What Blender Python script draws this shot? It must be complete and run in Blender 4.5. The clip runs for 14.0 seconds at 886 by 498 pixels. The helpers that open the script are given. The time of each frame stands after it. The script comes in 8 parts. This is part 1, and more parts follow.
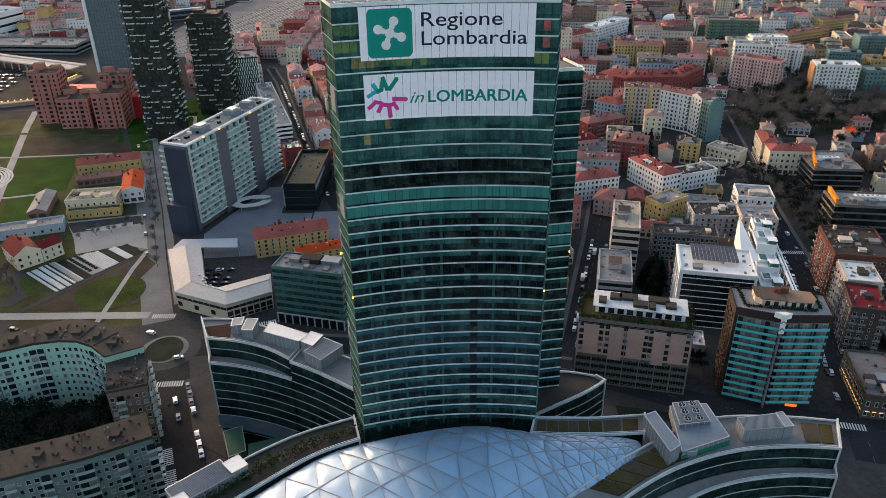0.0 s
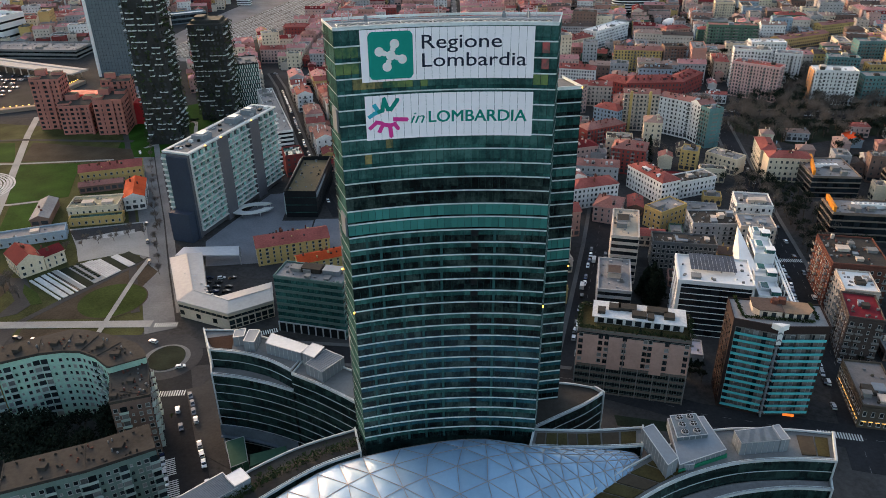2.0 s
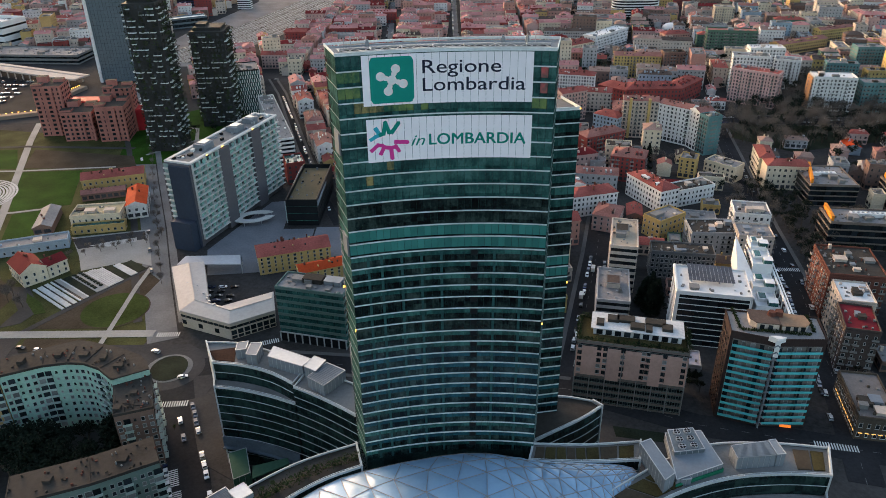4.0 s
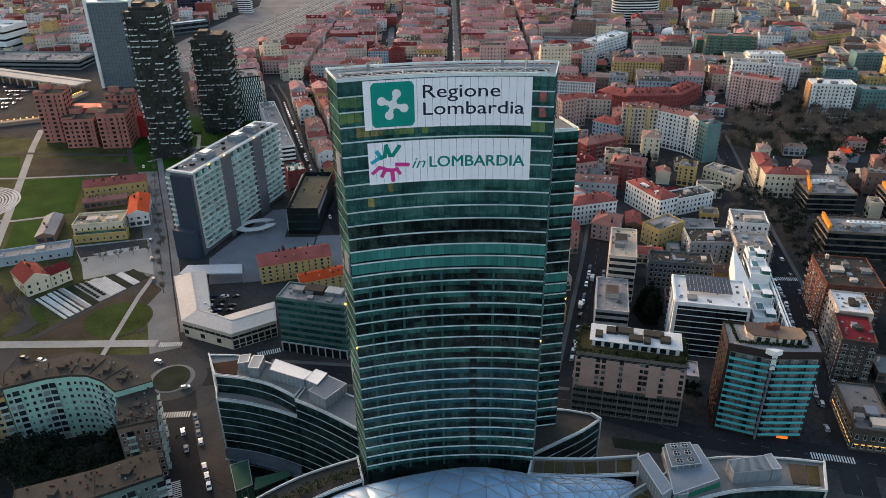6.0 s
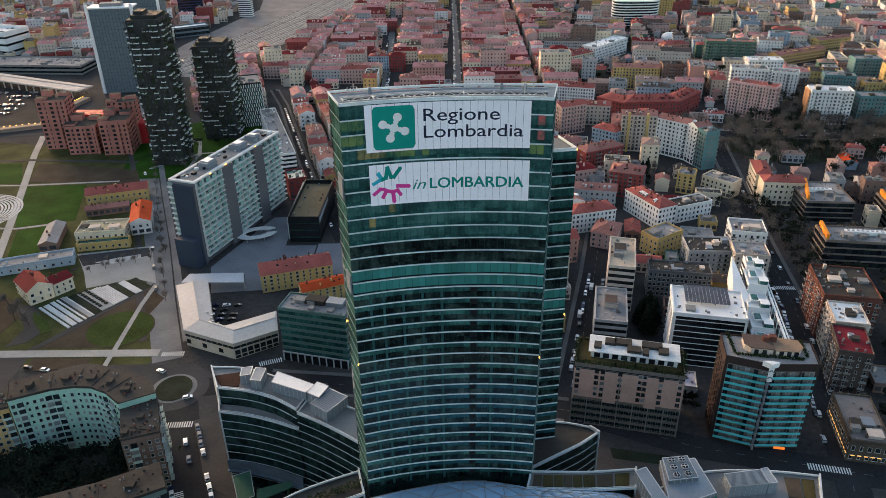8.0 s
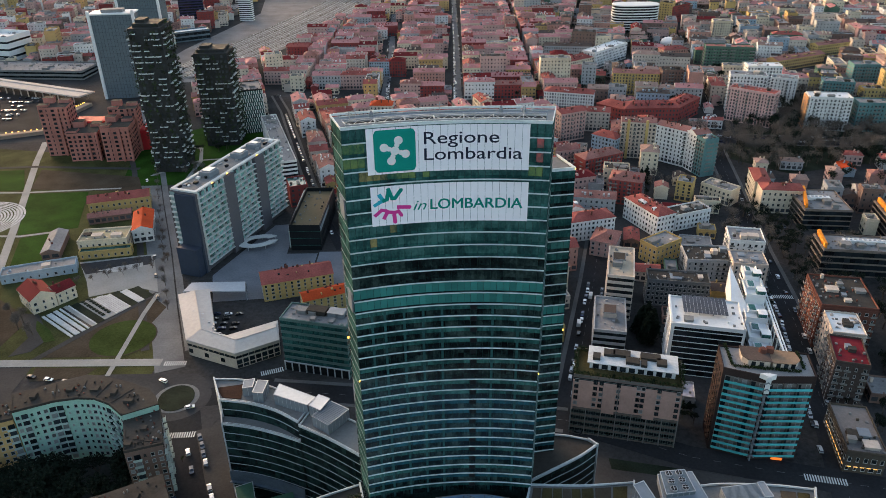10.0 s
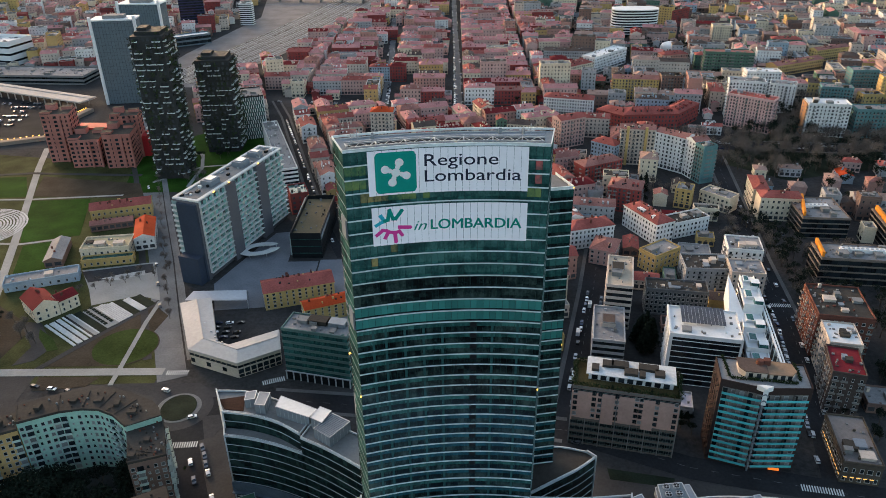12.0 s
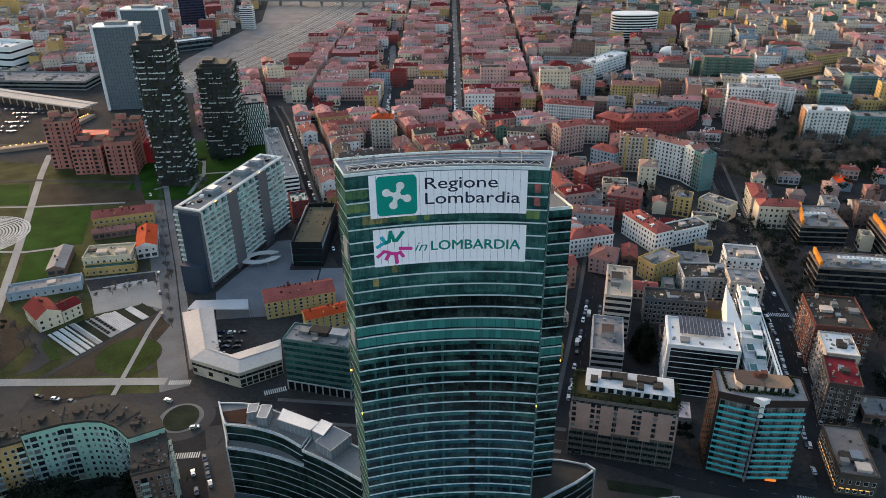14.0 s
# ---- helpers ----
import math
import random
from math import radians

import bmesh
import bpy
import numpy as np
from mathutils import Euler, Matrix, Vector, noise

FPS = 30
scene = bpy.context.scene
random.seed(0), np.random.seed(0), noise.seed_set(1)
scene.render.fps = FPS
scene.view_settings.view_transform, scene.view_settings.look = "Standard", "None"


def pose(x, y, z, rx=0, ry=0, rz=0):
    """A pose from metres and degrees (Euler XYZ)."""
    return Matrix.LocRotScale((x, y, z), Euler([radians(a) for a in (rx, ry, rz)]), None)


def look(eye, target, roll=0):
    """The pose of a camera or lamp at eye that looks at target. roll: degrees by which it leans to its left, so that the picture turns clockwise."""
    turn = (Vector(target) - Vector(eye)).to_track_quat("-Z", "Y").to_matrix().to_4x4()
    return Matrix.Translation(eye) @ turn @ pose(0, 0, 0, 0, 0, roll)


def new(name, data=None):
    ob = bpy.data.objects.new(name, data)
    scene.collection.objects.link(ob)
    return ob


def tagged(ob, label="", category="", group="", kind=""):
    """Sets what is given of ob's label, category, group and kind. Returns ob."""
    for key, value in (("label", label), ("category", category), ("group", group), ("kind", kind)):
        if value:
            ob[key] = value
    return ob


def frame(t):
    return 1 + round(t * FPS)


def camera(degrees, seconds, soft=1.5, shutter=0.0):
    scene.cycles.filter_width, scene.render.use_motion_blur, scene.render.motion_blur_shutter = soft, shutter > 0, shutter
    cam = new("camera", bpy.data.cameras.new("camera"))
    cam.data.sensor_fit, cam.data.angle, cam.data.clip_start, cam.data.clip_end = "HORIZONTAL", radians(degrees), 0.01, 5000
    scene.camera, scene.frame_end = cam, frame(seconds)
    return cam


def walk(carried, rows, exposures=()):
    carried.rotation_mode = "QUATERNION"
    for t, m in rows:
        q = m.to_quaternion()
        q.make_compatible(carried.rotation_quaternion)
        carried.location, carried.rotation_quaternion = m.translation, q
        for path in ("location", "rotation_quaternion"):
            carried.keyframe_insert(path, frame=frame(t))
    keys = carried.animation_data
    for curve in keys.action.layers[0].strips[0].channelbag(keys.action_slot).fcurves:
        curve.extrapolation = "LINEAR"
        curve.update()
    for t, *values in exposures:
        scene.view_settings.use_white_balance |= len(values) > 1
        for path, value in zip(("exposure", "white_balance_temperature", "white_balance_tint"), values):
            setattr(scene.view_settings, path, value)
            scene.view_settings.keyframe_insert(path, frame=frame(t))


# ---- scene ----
# ---------------------------------------------------------------- camera
cam = camera(62.18, 14.0, soft=0.6)
PATH = [
    (0.0, 0.00, 0.00, 188.64, 28.181, 0.000), (0.5, 0.01, -0.02, 189.74, 28.178, 0.004), (1.0, 0.03, -0.04, 190.92, 28.176, 0.009),
    (1.5, 0.04, -0.06, 192.17, 28.173, 0.013), (2.0, 0.05, -0.08, 193.48, 28.171, 0.017), (2.5, 0.07, -0.10, 194.82, 28.168, 0.021),
    (3.0, 0.08, -0.12, 196.21, 28.166, 0.026), (5.5, 0.16, -0.23, 203.35, 28.154, 0.047), (6.0, 0.18, -0.25, 204.77, 28.151, 0.051),
]
PATH += [
    (6.5, 0.20, -0.27, 206.14, 28.149, 0.055), (7.0, 0.21, -0.30, 207.52, 28.146, 0.060), (7.5, 0.23, -0.32, 208.92, 28.144, 0.064),
    (8.0, 0.24, -0.34, 210.36, 28.141, 0.068), (10.5, 0.32, -0.45, 217.43, 28.129, 0.089), (11.0, 0.34, -0.47, 218.81, 28.127, 0.094),
    (11.5, 0.35, -0.49, 220.19, 28.124, 0.098), (12.0, 0.37, -0.52, 221.64, 28.122, 0.102), (12.5, 0.39, -0.54, 223.18, 28.119, 0.107),
    (13.0, 0.40, -0.57, 224.74, 28.117, 0.111), (13.5, 0.42, -0.59, 226.25, 28.114, 0.115), (14.0, 0.44, -0.61, 227.73, 28.112, 0.119),
]
LEAN = 0.738


def eye_row(t, x, y, z, down, yaw):
    a, b = radians(down), radians(yaw)
    return t, look((x, y, z), (x - math.sin(b) * math.cos(a), y + math.cos(b) * math.cos(a), z - math.sin(a)), -LEAN)


walk(cam, [eye_row(*r) for r in PATH], [(0.0, 2.46, 7200, 13), (14.0, 2.48, 7000, 10)])

# ---------------------------------------------------------------- light
world = bpy.data.worlds.new("dusk")
scene.world = world
world.use_nodes = True
wn = world.node_tree.nodes
sky = wn.new("ShaderNodeTexSky")
sky.sky_type, sky.sun_disc = "NISHITA", False
sky.sun_elevation, sky.sun_rotation = radians(11), radians(323)
sky.air_density, sky.dust_density, sky.ozone_density = 1.0, 2.5, 1.4
wn["Background"].inputs["Strength"].default_value = 0.094
world.node_tree.links.new(sky.outputs[0], wn["Background"].inputs["Color"])
sun = new("sun", bpy.data.lights.new("sun", "SUN"))
sun.data.energy, sun.data.angle, sun.data.color = 0.5, radians(25), (1.0, 0.60, 0.45)
sun.matrix_world = look((-240, 320, 82), (0, 0, 0))

# ---------------------------------------------------------------- materials


def surface(name, color, rough=0.8, vary=0.25, scale=0.6, metal=0.0, bump=0.0, per="", spec=0.05, fine=1.7):
    """A surface whose colour drifts at two scales; per: 'object' or 'island' also changes it from piece to piece."""
    m = bpy.data.materials.new(name)
    m.use_nodes = True
    n, l = m.node_tree.nodes, m.node_tree.links
    b = n["Principled BSDF"]
    geo = n.new("ShaderNodeTexCoord")
    big = n.new("ShaderNodeTexNoise")
    big.inputs["Scale"].default_value = scale * 0.12
    big.inputs["Detail"].default_value = 4
    small = n.new("ShaderNodeTexNoise")
    small.inputs["Scale"].default_value = scale * fine
    small.inputs["Detail"].default_value = 5
    small.inputs["Roughness"].default_value = 0.72
    l.new(geo.outputs["Object"], big.inputs["Vector"])
    l.new(geo.outputs["Object"], small.inputs["Vector"])
    add = n.new("ShaderNodeMath")
    add.operation = "ADD"
    l.new(big.outputs["Fac"], add.inputs[0])
    l.new(small.outputs["Fac"], add.inputs[1])
    source = add
    if per:
        extra = n.new("ShaderNodeObjectInfo" if per == "object" else "ShaderNodeNewGeometry")
        both = n.new("ShaderNodeMath")
        both.operation = "MULTIPLY_ADD"
        both.inputs[1].default_value = 1.0
        l.new(extra.outputs["Random" if per == "object" else "Random Per Island"], both.inputs[0])
        l.new(add.outputs[0], both.inputs[2])
        source = both
    rng = n.new("ShaderNodeMapRange")
    rng.inputs["From Min"].default_value, rng.inputs["From Max"].default_value = (0.68, 1.32) if not per else (0.68, 2.32)
    rng.inputs["To Min"].default_value, rng.inputs["To Max"].default_value = 1 - vary, 1 + vary
    l.new(source.outputs[0], rng.inputs["Value"])
    mix = n.new("ShaderNodeVectorMath")
    mix.operation = "SCALE"
    mix.inputs[0].default_value = color
    l.new(rng.outputs["Result"], mix.inputs["Scale"])
    l.new(mix.outputs["Vector"], b.inputs["Base Color"])
    b.inputs["Roughness"].default_value, b.inputs["Metallic"].default_value = rough, metal
    b.inputs["Specular IOR Level"].default_value = spec
    if bump:
        bp = n.new("ShaderNodeBump")
        bp.inputs["Strength"].default_value = bump
        bp.inputs["Distance"].default_value = 0.1
        l.new(small.outputs["Fac"], bp.inputs["Height"])
        l.new(bp.outputs["Normal"], b.inputs["Normal"])
    return m


def glow(name, color, strength):
    m = bpy.data.materials.new(name)
    m.use_nodes = True
    b = m.node_tree.nodes["Principled BSDF"]
    b.inputs["Base Color"].default_value = (*color, 1)
    b.inputs["Emission Color"].default_value = (*color, 1)
    b.inputs["Emission Strength"].default_value = strength
    return m


def office_glass(name, deep, mid, light, per="island", rough=0.1, spec=0.35, weight=0.14, low=0.36, high=0.70):
    """Opaque coated glass; its colour paints in uneven rooms: broad patches storey by storey, upright streaks, and a
    shade of its own a pane.
    """
    m = bpy.data.materials.new(name)
    m.use_nodes = True
    n, l = m.node_tree.nodes, m.node_tree.links
    p = n["Principled BSDF"]
    co = n.new("ShaderNodeTexCoord")
    if per == "object":
        co = n.new("ShaderNodeNewGeometry")
    source = co.outputs["Position" if per == "object" else "Object"]
    total = None
    for size, w, detail in (((0.11, 0.11, 0.19), 0.62, 3), ((0.9, 0.9, 0.14), 0.24, 2), ((1.7, 1.7, 1.3), 0.26, 2)):
        mp = n.new("ShaderNodeVectorMath")
        mp.operation = "MULTIPLY"
        mp.inputs[1].default_value = size
        l.new(source, mp.inputs[0])
        tex = n.new("ShaderNodeTexNoise")
        tex.inputs["Scale"].default_value, tex.inputs["Detail"].default_value = 1.0, detail
        l.new(mp.outputs[0], tex.inputs["Vector"])
        k = n.new("ShaderNodeMath")
        k.operation, k.inputs[1].default_value = "MULTIPLY", w
        l.new(tex.outputs["Fac"], k.inputs[0])
        if total is None:
            total = k
        else:
            a = n.new("ShaderNodeMath")
            a.operation = "ADD"
            l.new(total.outputs[0], a.inputs[0]), l.new(k.outputs[0], a.inputs[1])
            total = a
    own = n.new("ShaderNodeObjectInfo" if per == "object" else "ShaderNodeNewGeometry")
    k = n.new("ShaderNodeMath")
    k.operation, k.inputs[1].default_value = "MULTIPLY_ADD", weight
    l.new(own.outputs["Random" if per == "object" else "Random Per Island"], k.inputs[0]), l.new(total.outputs[0], k.inputs[2])
    ramp = n.new("ShaderNodeValToRGB")
    e = ramp.color_ramp.elements
    e[0].position, e[0].color = low + weight * 0.5, (*deep, 1)
    e[1].position, e[1].color = high + weight * 0.5, (*light, 1)
    x = e.new((low + high) / 2 + weight * 0.5)
    x.color = (*mid, 1)
    l.new(k.outputs[0], ramp.inputs["Fac"])
    l.new(ramp.outputs["Color"], p.inputs["Base Color"])
    p.inputs["Roughness"].default_value, p.inputs["Specular IOR Level"].default_value, p.inputs["Metallic"].default_value = rough, spec, 0.1
    return m


ASPHALT = surface("asphalt", (0.026, 0.026, 0.028), 0.9, 0.35, 0.4, bump=0.2, spec=0.02)
OLD_ASPHALT = surface("worn asphalt", (0.050, 0.049, 0.050), 0.9, 0.3, 0.4, bump=0.2, spec=0.02)
PALE_ASPHALT = surface("pale asphalt", (0.15, 0.15, 0.15), 0.9, 0.3, 0.5, spec=0.02)
COURT = surface("blue-grey court paving", (0.17, 0.175, 0.19), 0.9, 0.25, 0.5, spec=0.02)
PAVING = surface("paving", (0.052, 0.049, 0.047), 0.9, 0.3, 0.5, spec=0.02)
PALE_PAVING = surface("pale paving", (0.26, 0.255, 0.24), 0.85, 0.22, 0.5)
WHITE_LINE = surface("road paint", (0.55, 0.55, 0.53), 0.7, 0.3, 1.0)
FADED_LINE = surface("faded road paint", (0.14, 0.14, 0.138), 0.8, 0.5, 1.0)
CITY_GROUND = surface("town ground", (0.045, 0.043, 0.042), 0.95, 0.5, 0.25, spec=0.02)
GRASS = surface("grass", (0.019, 0.052, 0.008), 0.95, 0.5, 0.5, bump=0.5, spec=0.02)
DRY_GRASS = surface("dry grass", (0.052, 0.054, 0.022), 0.95, 0.55, 0.6, bump=0.5, spec=0.02)
SOIL = surface("bare soil", (0.055, 0.043, 0.031), 0.95, 0.45, 0.5, spec=0.02)
PLANTER = surface("sedum", (0.055, 0.045, 0.02), 0.95, 0.6, 0.8, bump=0.5)
CONCRETE = surface("concrete", (0.175, 0.172, 0.166), 0.85, 0.25, 0.6)
ROOF_FELT = surface("roof felt", (0.050, 0.044, 0.038), 0.9, 0.35, 0.4)
ROOF_GREY = surface("grey roof", (0.22, 0.21, 0.205), 0.85, 0.3, 0.4)
ROOF_WHITE = surface("white roof", (0.66, 0.65, 0.63), 0.7, 0.12, 0.4)
TILE_RED = surface("red roof tiles", (0.27, 0.075, 0.062), 0.85, 0.4, 0.7, bump=0.4)
TILE_BROWN = surface("brown roof tiles", (0.26, 0.115, 0.095), 0.85, 0.4, 0.7, bump=0.4)
TILE_ORANGE = surface("orange roof tiles", (0.40, 0.055, 0.018), 0.85, 0.3, 0.7, bump=0.4)
TILE_WINE = surface("wine red roof tiles", (0.15, 0.02, 0.021), 0.85, 0.3, 0.7, bump=0.4)
# paler base colour puts distance haze into the far old-town roofs
TILE_HAZE = surface("haze-paled roof tiles", (0.42, 0.185, 0.17), 0.85, 0.35, 0.7, bump=0.4)
TILE_DRAB = surface("drab brown roof tiles", (0.29, 0.185, 0.15), 0.85, 0.35, 0.7, bump=0.4)
TILE_DARK = surface("dark roof tiles", (0.09, 0.065, 0.055), 0.85, 0.35, 0.7, bump=0.4)
STEEL = surface("galvanised steel", (0.42, 0.43, 0.44), 0.45, 0.2, 0.8, metal=0.7)
PALE_METAL = surface("pale metal", (0.19, 0.215, 0.24), 0.5, 0.15, 0.5, metal=0.2)
DARK_METAL = surface("dark metal", (0.014, 0.016, 0.018), 0.5, 0.3, 0.8, metal=0.2)
WHITE_PAINT = surface("white paint", (0.66, 0.655, 0.64), 0.6, 0.1, 0.4)
# base lightened so that far panes carry reflected sky in their colour
WINDOW = surface("window glass", (0.048, 0.052, 0.056), 0.2, 0.95, 1.0, per="island", spec=0.2)
WINDOW_ONE = surface("near window glass", (0.018, 0.024, 0.028), 0.2, 0.95, 1.0, per="object", spec=0.2)
RIBBON = surface("dark ribbon glass", (0.012, 0.016, 0.019), 0.15, 0.9, 1.0, per="island", spec=0.25)
CURTAIN = surface("curtained window glass", (0.16, 0.165, 0.16), 0.3, 0.9, 1.0, per="object")
FRAME = surface("window frame", (0.34, 0.34, 0.33), 0.6, 0.2, 1.0)
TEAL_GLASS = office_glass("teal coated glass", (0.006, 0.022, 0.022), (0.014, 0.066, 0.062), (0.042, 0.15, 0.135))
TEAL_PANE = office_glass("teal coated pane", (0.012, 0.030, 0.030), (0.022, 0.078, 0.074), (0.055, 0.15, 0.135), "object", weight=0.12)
# the blue puts reflected sky and cover into the low storeys' colour
TEAL_BLUE = office_glass("teal glass with reflected blue", (0.005, 0.030, 0.040), (0.009, 0.055, 0.072), (0.016, 0.095, 0.12))
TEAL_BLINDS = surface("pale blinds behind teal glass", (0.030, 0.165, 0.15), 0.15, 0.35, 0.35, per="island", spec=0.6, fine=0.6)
# near-black tones paint unlit rooms into an opaque pane
TEAL_DEEP = office_glass("teal glass with painted dark rooms", (0.002, 0.004, 0.005), (0.008, 0.018, 0.018), (0.040, 0.066, 0.060), low=0.42)
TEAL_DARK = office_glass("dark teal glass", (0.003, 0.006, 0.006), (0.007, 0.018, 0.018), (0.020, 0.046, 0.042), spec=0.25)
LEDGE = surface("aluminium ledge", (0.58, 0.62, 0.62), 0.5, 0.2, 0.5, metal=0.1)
WING_LEDGE = surface("wing aluminium ledge", (0.40, 0.43, 0.44), 0.5, 0.2, 0.5, metal=0.1)
SEAM_BAR = surface("dark teal pane seam", (0.010, 0.030, 0.030), 0.5, 0.3, 0.8)
SIDE_GLASS = office_glass("side glass", (0.010, 0.024, 0.024), (0.020, 0.060, 0.056), (0.05, 0.13, 0.115), spec=0.0, rough=0.4)
# darker copy of the ledge: tones down sunlit narrow sides by colour
DIMMED_LEDGE = surface("dimmed aluminium ledge", (0.30, 0.33, 0.335), 0.5, 0.2, 0.5, metal=0.1)
BRICK = surface("red brick", (0.12, 0.05, 0.038), 0.9, 0.3, 0.8, bump=0.3)
BARK = surface("bark", (0.085, 0.07, 0.058), 0.95, 0.3, 2.0)
LEAF = surface("leaves", (0.035, 0.055, 0.02), 0.8, 0.6, 1.0, per="island")
LEAF_DARK = surface("dark leaves", (0.012, 0.018, 0.012), 0.8, 0.6, 1.0, per="island")
TWIG = surface("bare twigs", (0.12, 0.10, 0.085), 0.9, 0.5, 1.0, per="island")
RUBBER = surface("tyre rubber", (0.015, 0.015, 0.015), 0.8, 0.2, 2.0)

PLASTER = {}
for key, rgb in dict(cream=(0.60, 0.50, 0.37), ochre=(0.44, 0.28, 0.12), yellow=(0.45, 0.31, 0.125), white=(0.63, 0.615, 0.59), pink=(0.44, 0.285, 0.25),
                     red=(0.22, 0.05, 0.045), grey=(0.33, 0.325, 0.32), brown=(0.17, 0.11, 0.09), green=(0.08, 0.14, 0.105), beige=(0.48, 0.40, 0.335),
                     blue=(0.27, 0.34, 0.39), salmon=(0.38, 0.21, 0.17)).items():
    PLASTER[key] = surface(key + " plaster", rgb, 0.88, 0.22, 0.5)

# ---------------------------------------------------------------- building kit


class Build:
    """Collects faces of one mesh."""

    def __init__(self):
        self.v, self.f, self.m = [], [], []

    def face(self, pts, mi=0):
        k = len(self.v)
        self.v += [tuple(p) for p in pts]
        self.f.append(tuple(range(k, k + len(pts))))
        self.m.append(mi)

    def prism(self, poly, z0, z1, side=0, top=None, bottom=True):
        """An upright prism over a polygon that runs counter-clockwise."""
        n = len(poly)
        k = len(self.v)
        self.v += [(x, y, z0) for x, y in poly] + [(x, y, z1) for x, y in poly]
        for i in range(n):
            j = (i + 1) % n
            self.f.append((k + i, k + j, k + n + j, k + n + i))
            self.m.append(side)
        self.f.append(tuple(k + n + i for i in range(n)))
        self.m.append(side if top is None else top)
        if bottom:
            self.f.append(tuple(k + i for i in reversed(range(n))))
            self.m.append(side)

    def box(self, cx, cy, z0, w, d, h, mi=0, yaw=0.0, top=None):
        c, s = math.cos(yaw), math.sin(yaw)
        self.prism([(cx + c * a * w / 2 - s * b * d / 2, cy + s * a * w / 2 + c * b * d / 2) for a, b in ((-1, -1), (1, -1), (1, 1), (-1, 1))], z0, z0 + h, mi, top)

    def tube(self, cx, cy, z0, r, h, n=10, mi=0, r2=None):
        r2 = r if r2 is None else r2
        k = len(self.v)
        for rr, z in ((r, z0), (r2, z0 + h)):
            self.v += [(cx + rr * math.cos(2 * math.pi * i / n), cy + rr * math.sin(2 * math.pi * i / n), z) for i in range(n)]
        for i in range(n):
            j = (i + 1) % n
            self.f.append((k + i, k + j, k + n + j, k + n + i))
            self.m.append(mi)
        self.f += [tuple(k + n + i for i in range(n)), tuple(k + i for i in reversed(range(n)))]
        self.m += [mi, mi]

    def bar(self, a, b, r=0.1, mi=0):
        """A square bar between two points."""
        a, b = Vector(a), Vector(b)
        d = (b - a).normalized()
        u = d.cross(Vector((0, 0, 1)) if abs(d.z) < 0.95 else Vector((1, 0, 0))).normalized() * r
        w = d.cross(u).normalized() * r
        k = len(self.v)
        self.v += [tuple(p + q) for p in (a, b) for q in (u + w, w - u, -u - w, u - w)]
        self.f += [(k, k + 1, k + 5, k + 4), (k + 1, k + 2, k + 6, k + 5), (k + 2, k + 3, k + 7, k + 6), (k + 3, k, k + 4, k + 7), (k + 3, k + 2, k + 1, k), (k + 4, k + 5, k + 6, k + 7)]
        self.m += [mi] * 6

    def mesh(self, name, mats):
        me = bpy.data.meshes.new(name)
        me.from_pydata(self.v, [], self.f)
        for m in mats:
            me.materials.append(m)
        if len(mats) > 1:
            me.polygons.foreach_set("material_index", self.m)
        me.update()
        return me


def moved(m, points, k=1.0):
    """The points, scaled by k and carried by a pose."""
    a = np.array(points, dtype=float) * k
    t = np.array(m)
    return [tuple(p) for p in (a @ t[:3, :3].T + t[:3, 3]).tolist()]


def part(name, b, mats, parent=None, label="", kind="", m=None):
    """Links a build, or a mesh that is there already, as one object under a thing."""
    mats = mats if isinstance(mats, (list, tuple)) else [mats]
    ob = new(name, b.mesh(name, mats) if isinstance(b, Build) else b)
    if parent:
        ob.parent = parent
    if m is not None:
        ob.matrix_basis = m
    return tagged(ob, label, "", "", kind)


def thing(name, label, category, x=0, y=0, z=0, yaw=0, group=""):
    ob = new(name)
    ob.empty_display_size = 0.5
    ob.matrix_basis = pose(x, y, z, 0, 0, yaw)
    return tagged(ob, label, category, group)


def ground_piece(name, b, mat, label="", category="ground"):
    return tagged(part(name, b, mat), label, category, "", "structure")


def corners(A, B, depth):
    """Place, turn (degrees) and width of a block whose front runs from A to B, seen from the south; its depth goes north."""
    dx, dy = B[0] - A[0], B[1] - A[1]
    w, yaw = math.hypot(dx, dy), math.atan2(dy, dx)
    return (A[0] + B[0]) / 2 - math.sin(yaw) * depth / 2, (A[1] + B[1]) / 2 + math.cos(yaw) * depth / 2, math.degrees(yaw), w


def inside(p, poly):
    x, y, hit = p[0], p[1], False
    for (x1, y1), (x2, y2) in zip(poly, poly[1:] + poly[:1]):
        if (y1 > y) != (y2 > y) and x < (x2 - x1) * (y - y1) / (y2 - y1) + x1:
            hit = not hit
    return hit


TAKEN = []  # plots where the loose town may not build


def plot(x, y, yaw, w, d, grow=2.0):
    c, s = math.cos(radians(yaw)), math.sin(radians(yaw))
    TAKEN.append([(x + c * a - s * b, y + s * a + c * b) for a, b in ((-w / 2 - grow, -d / 2 - grow), (w / 2 + grow, -d / 2 - grow), (w / 2 + grow, d / 2 + grow), (-w / 2 - grow, d / 2 + grow))])


def sides(w, d):
    """The four walls of a w x d block: start, direction, outward normal, length."""
    return [((-w / 2, -d / 2), (1, 0), (0, -1), w), ((w / 2, -d / 2), (0, 1), (1, 0), d), ((w / 2, d / 2), (-1, 0), (0, 1), w), ((-w / 2, d / 2), (0, -1), (-1, 0), d)]


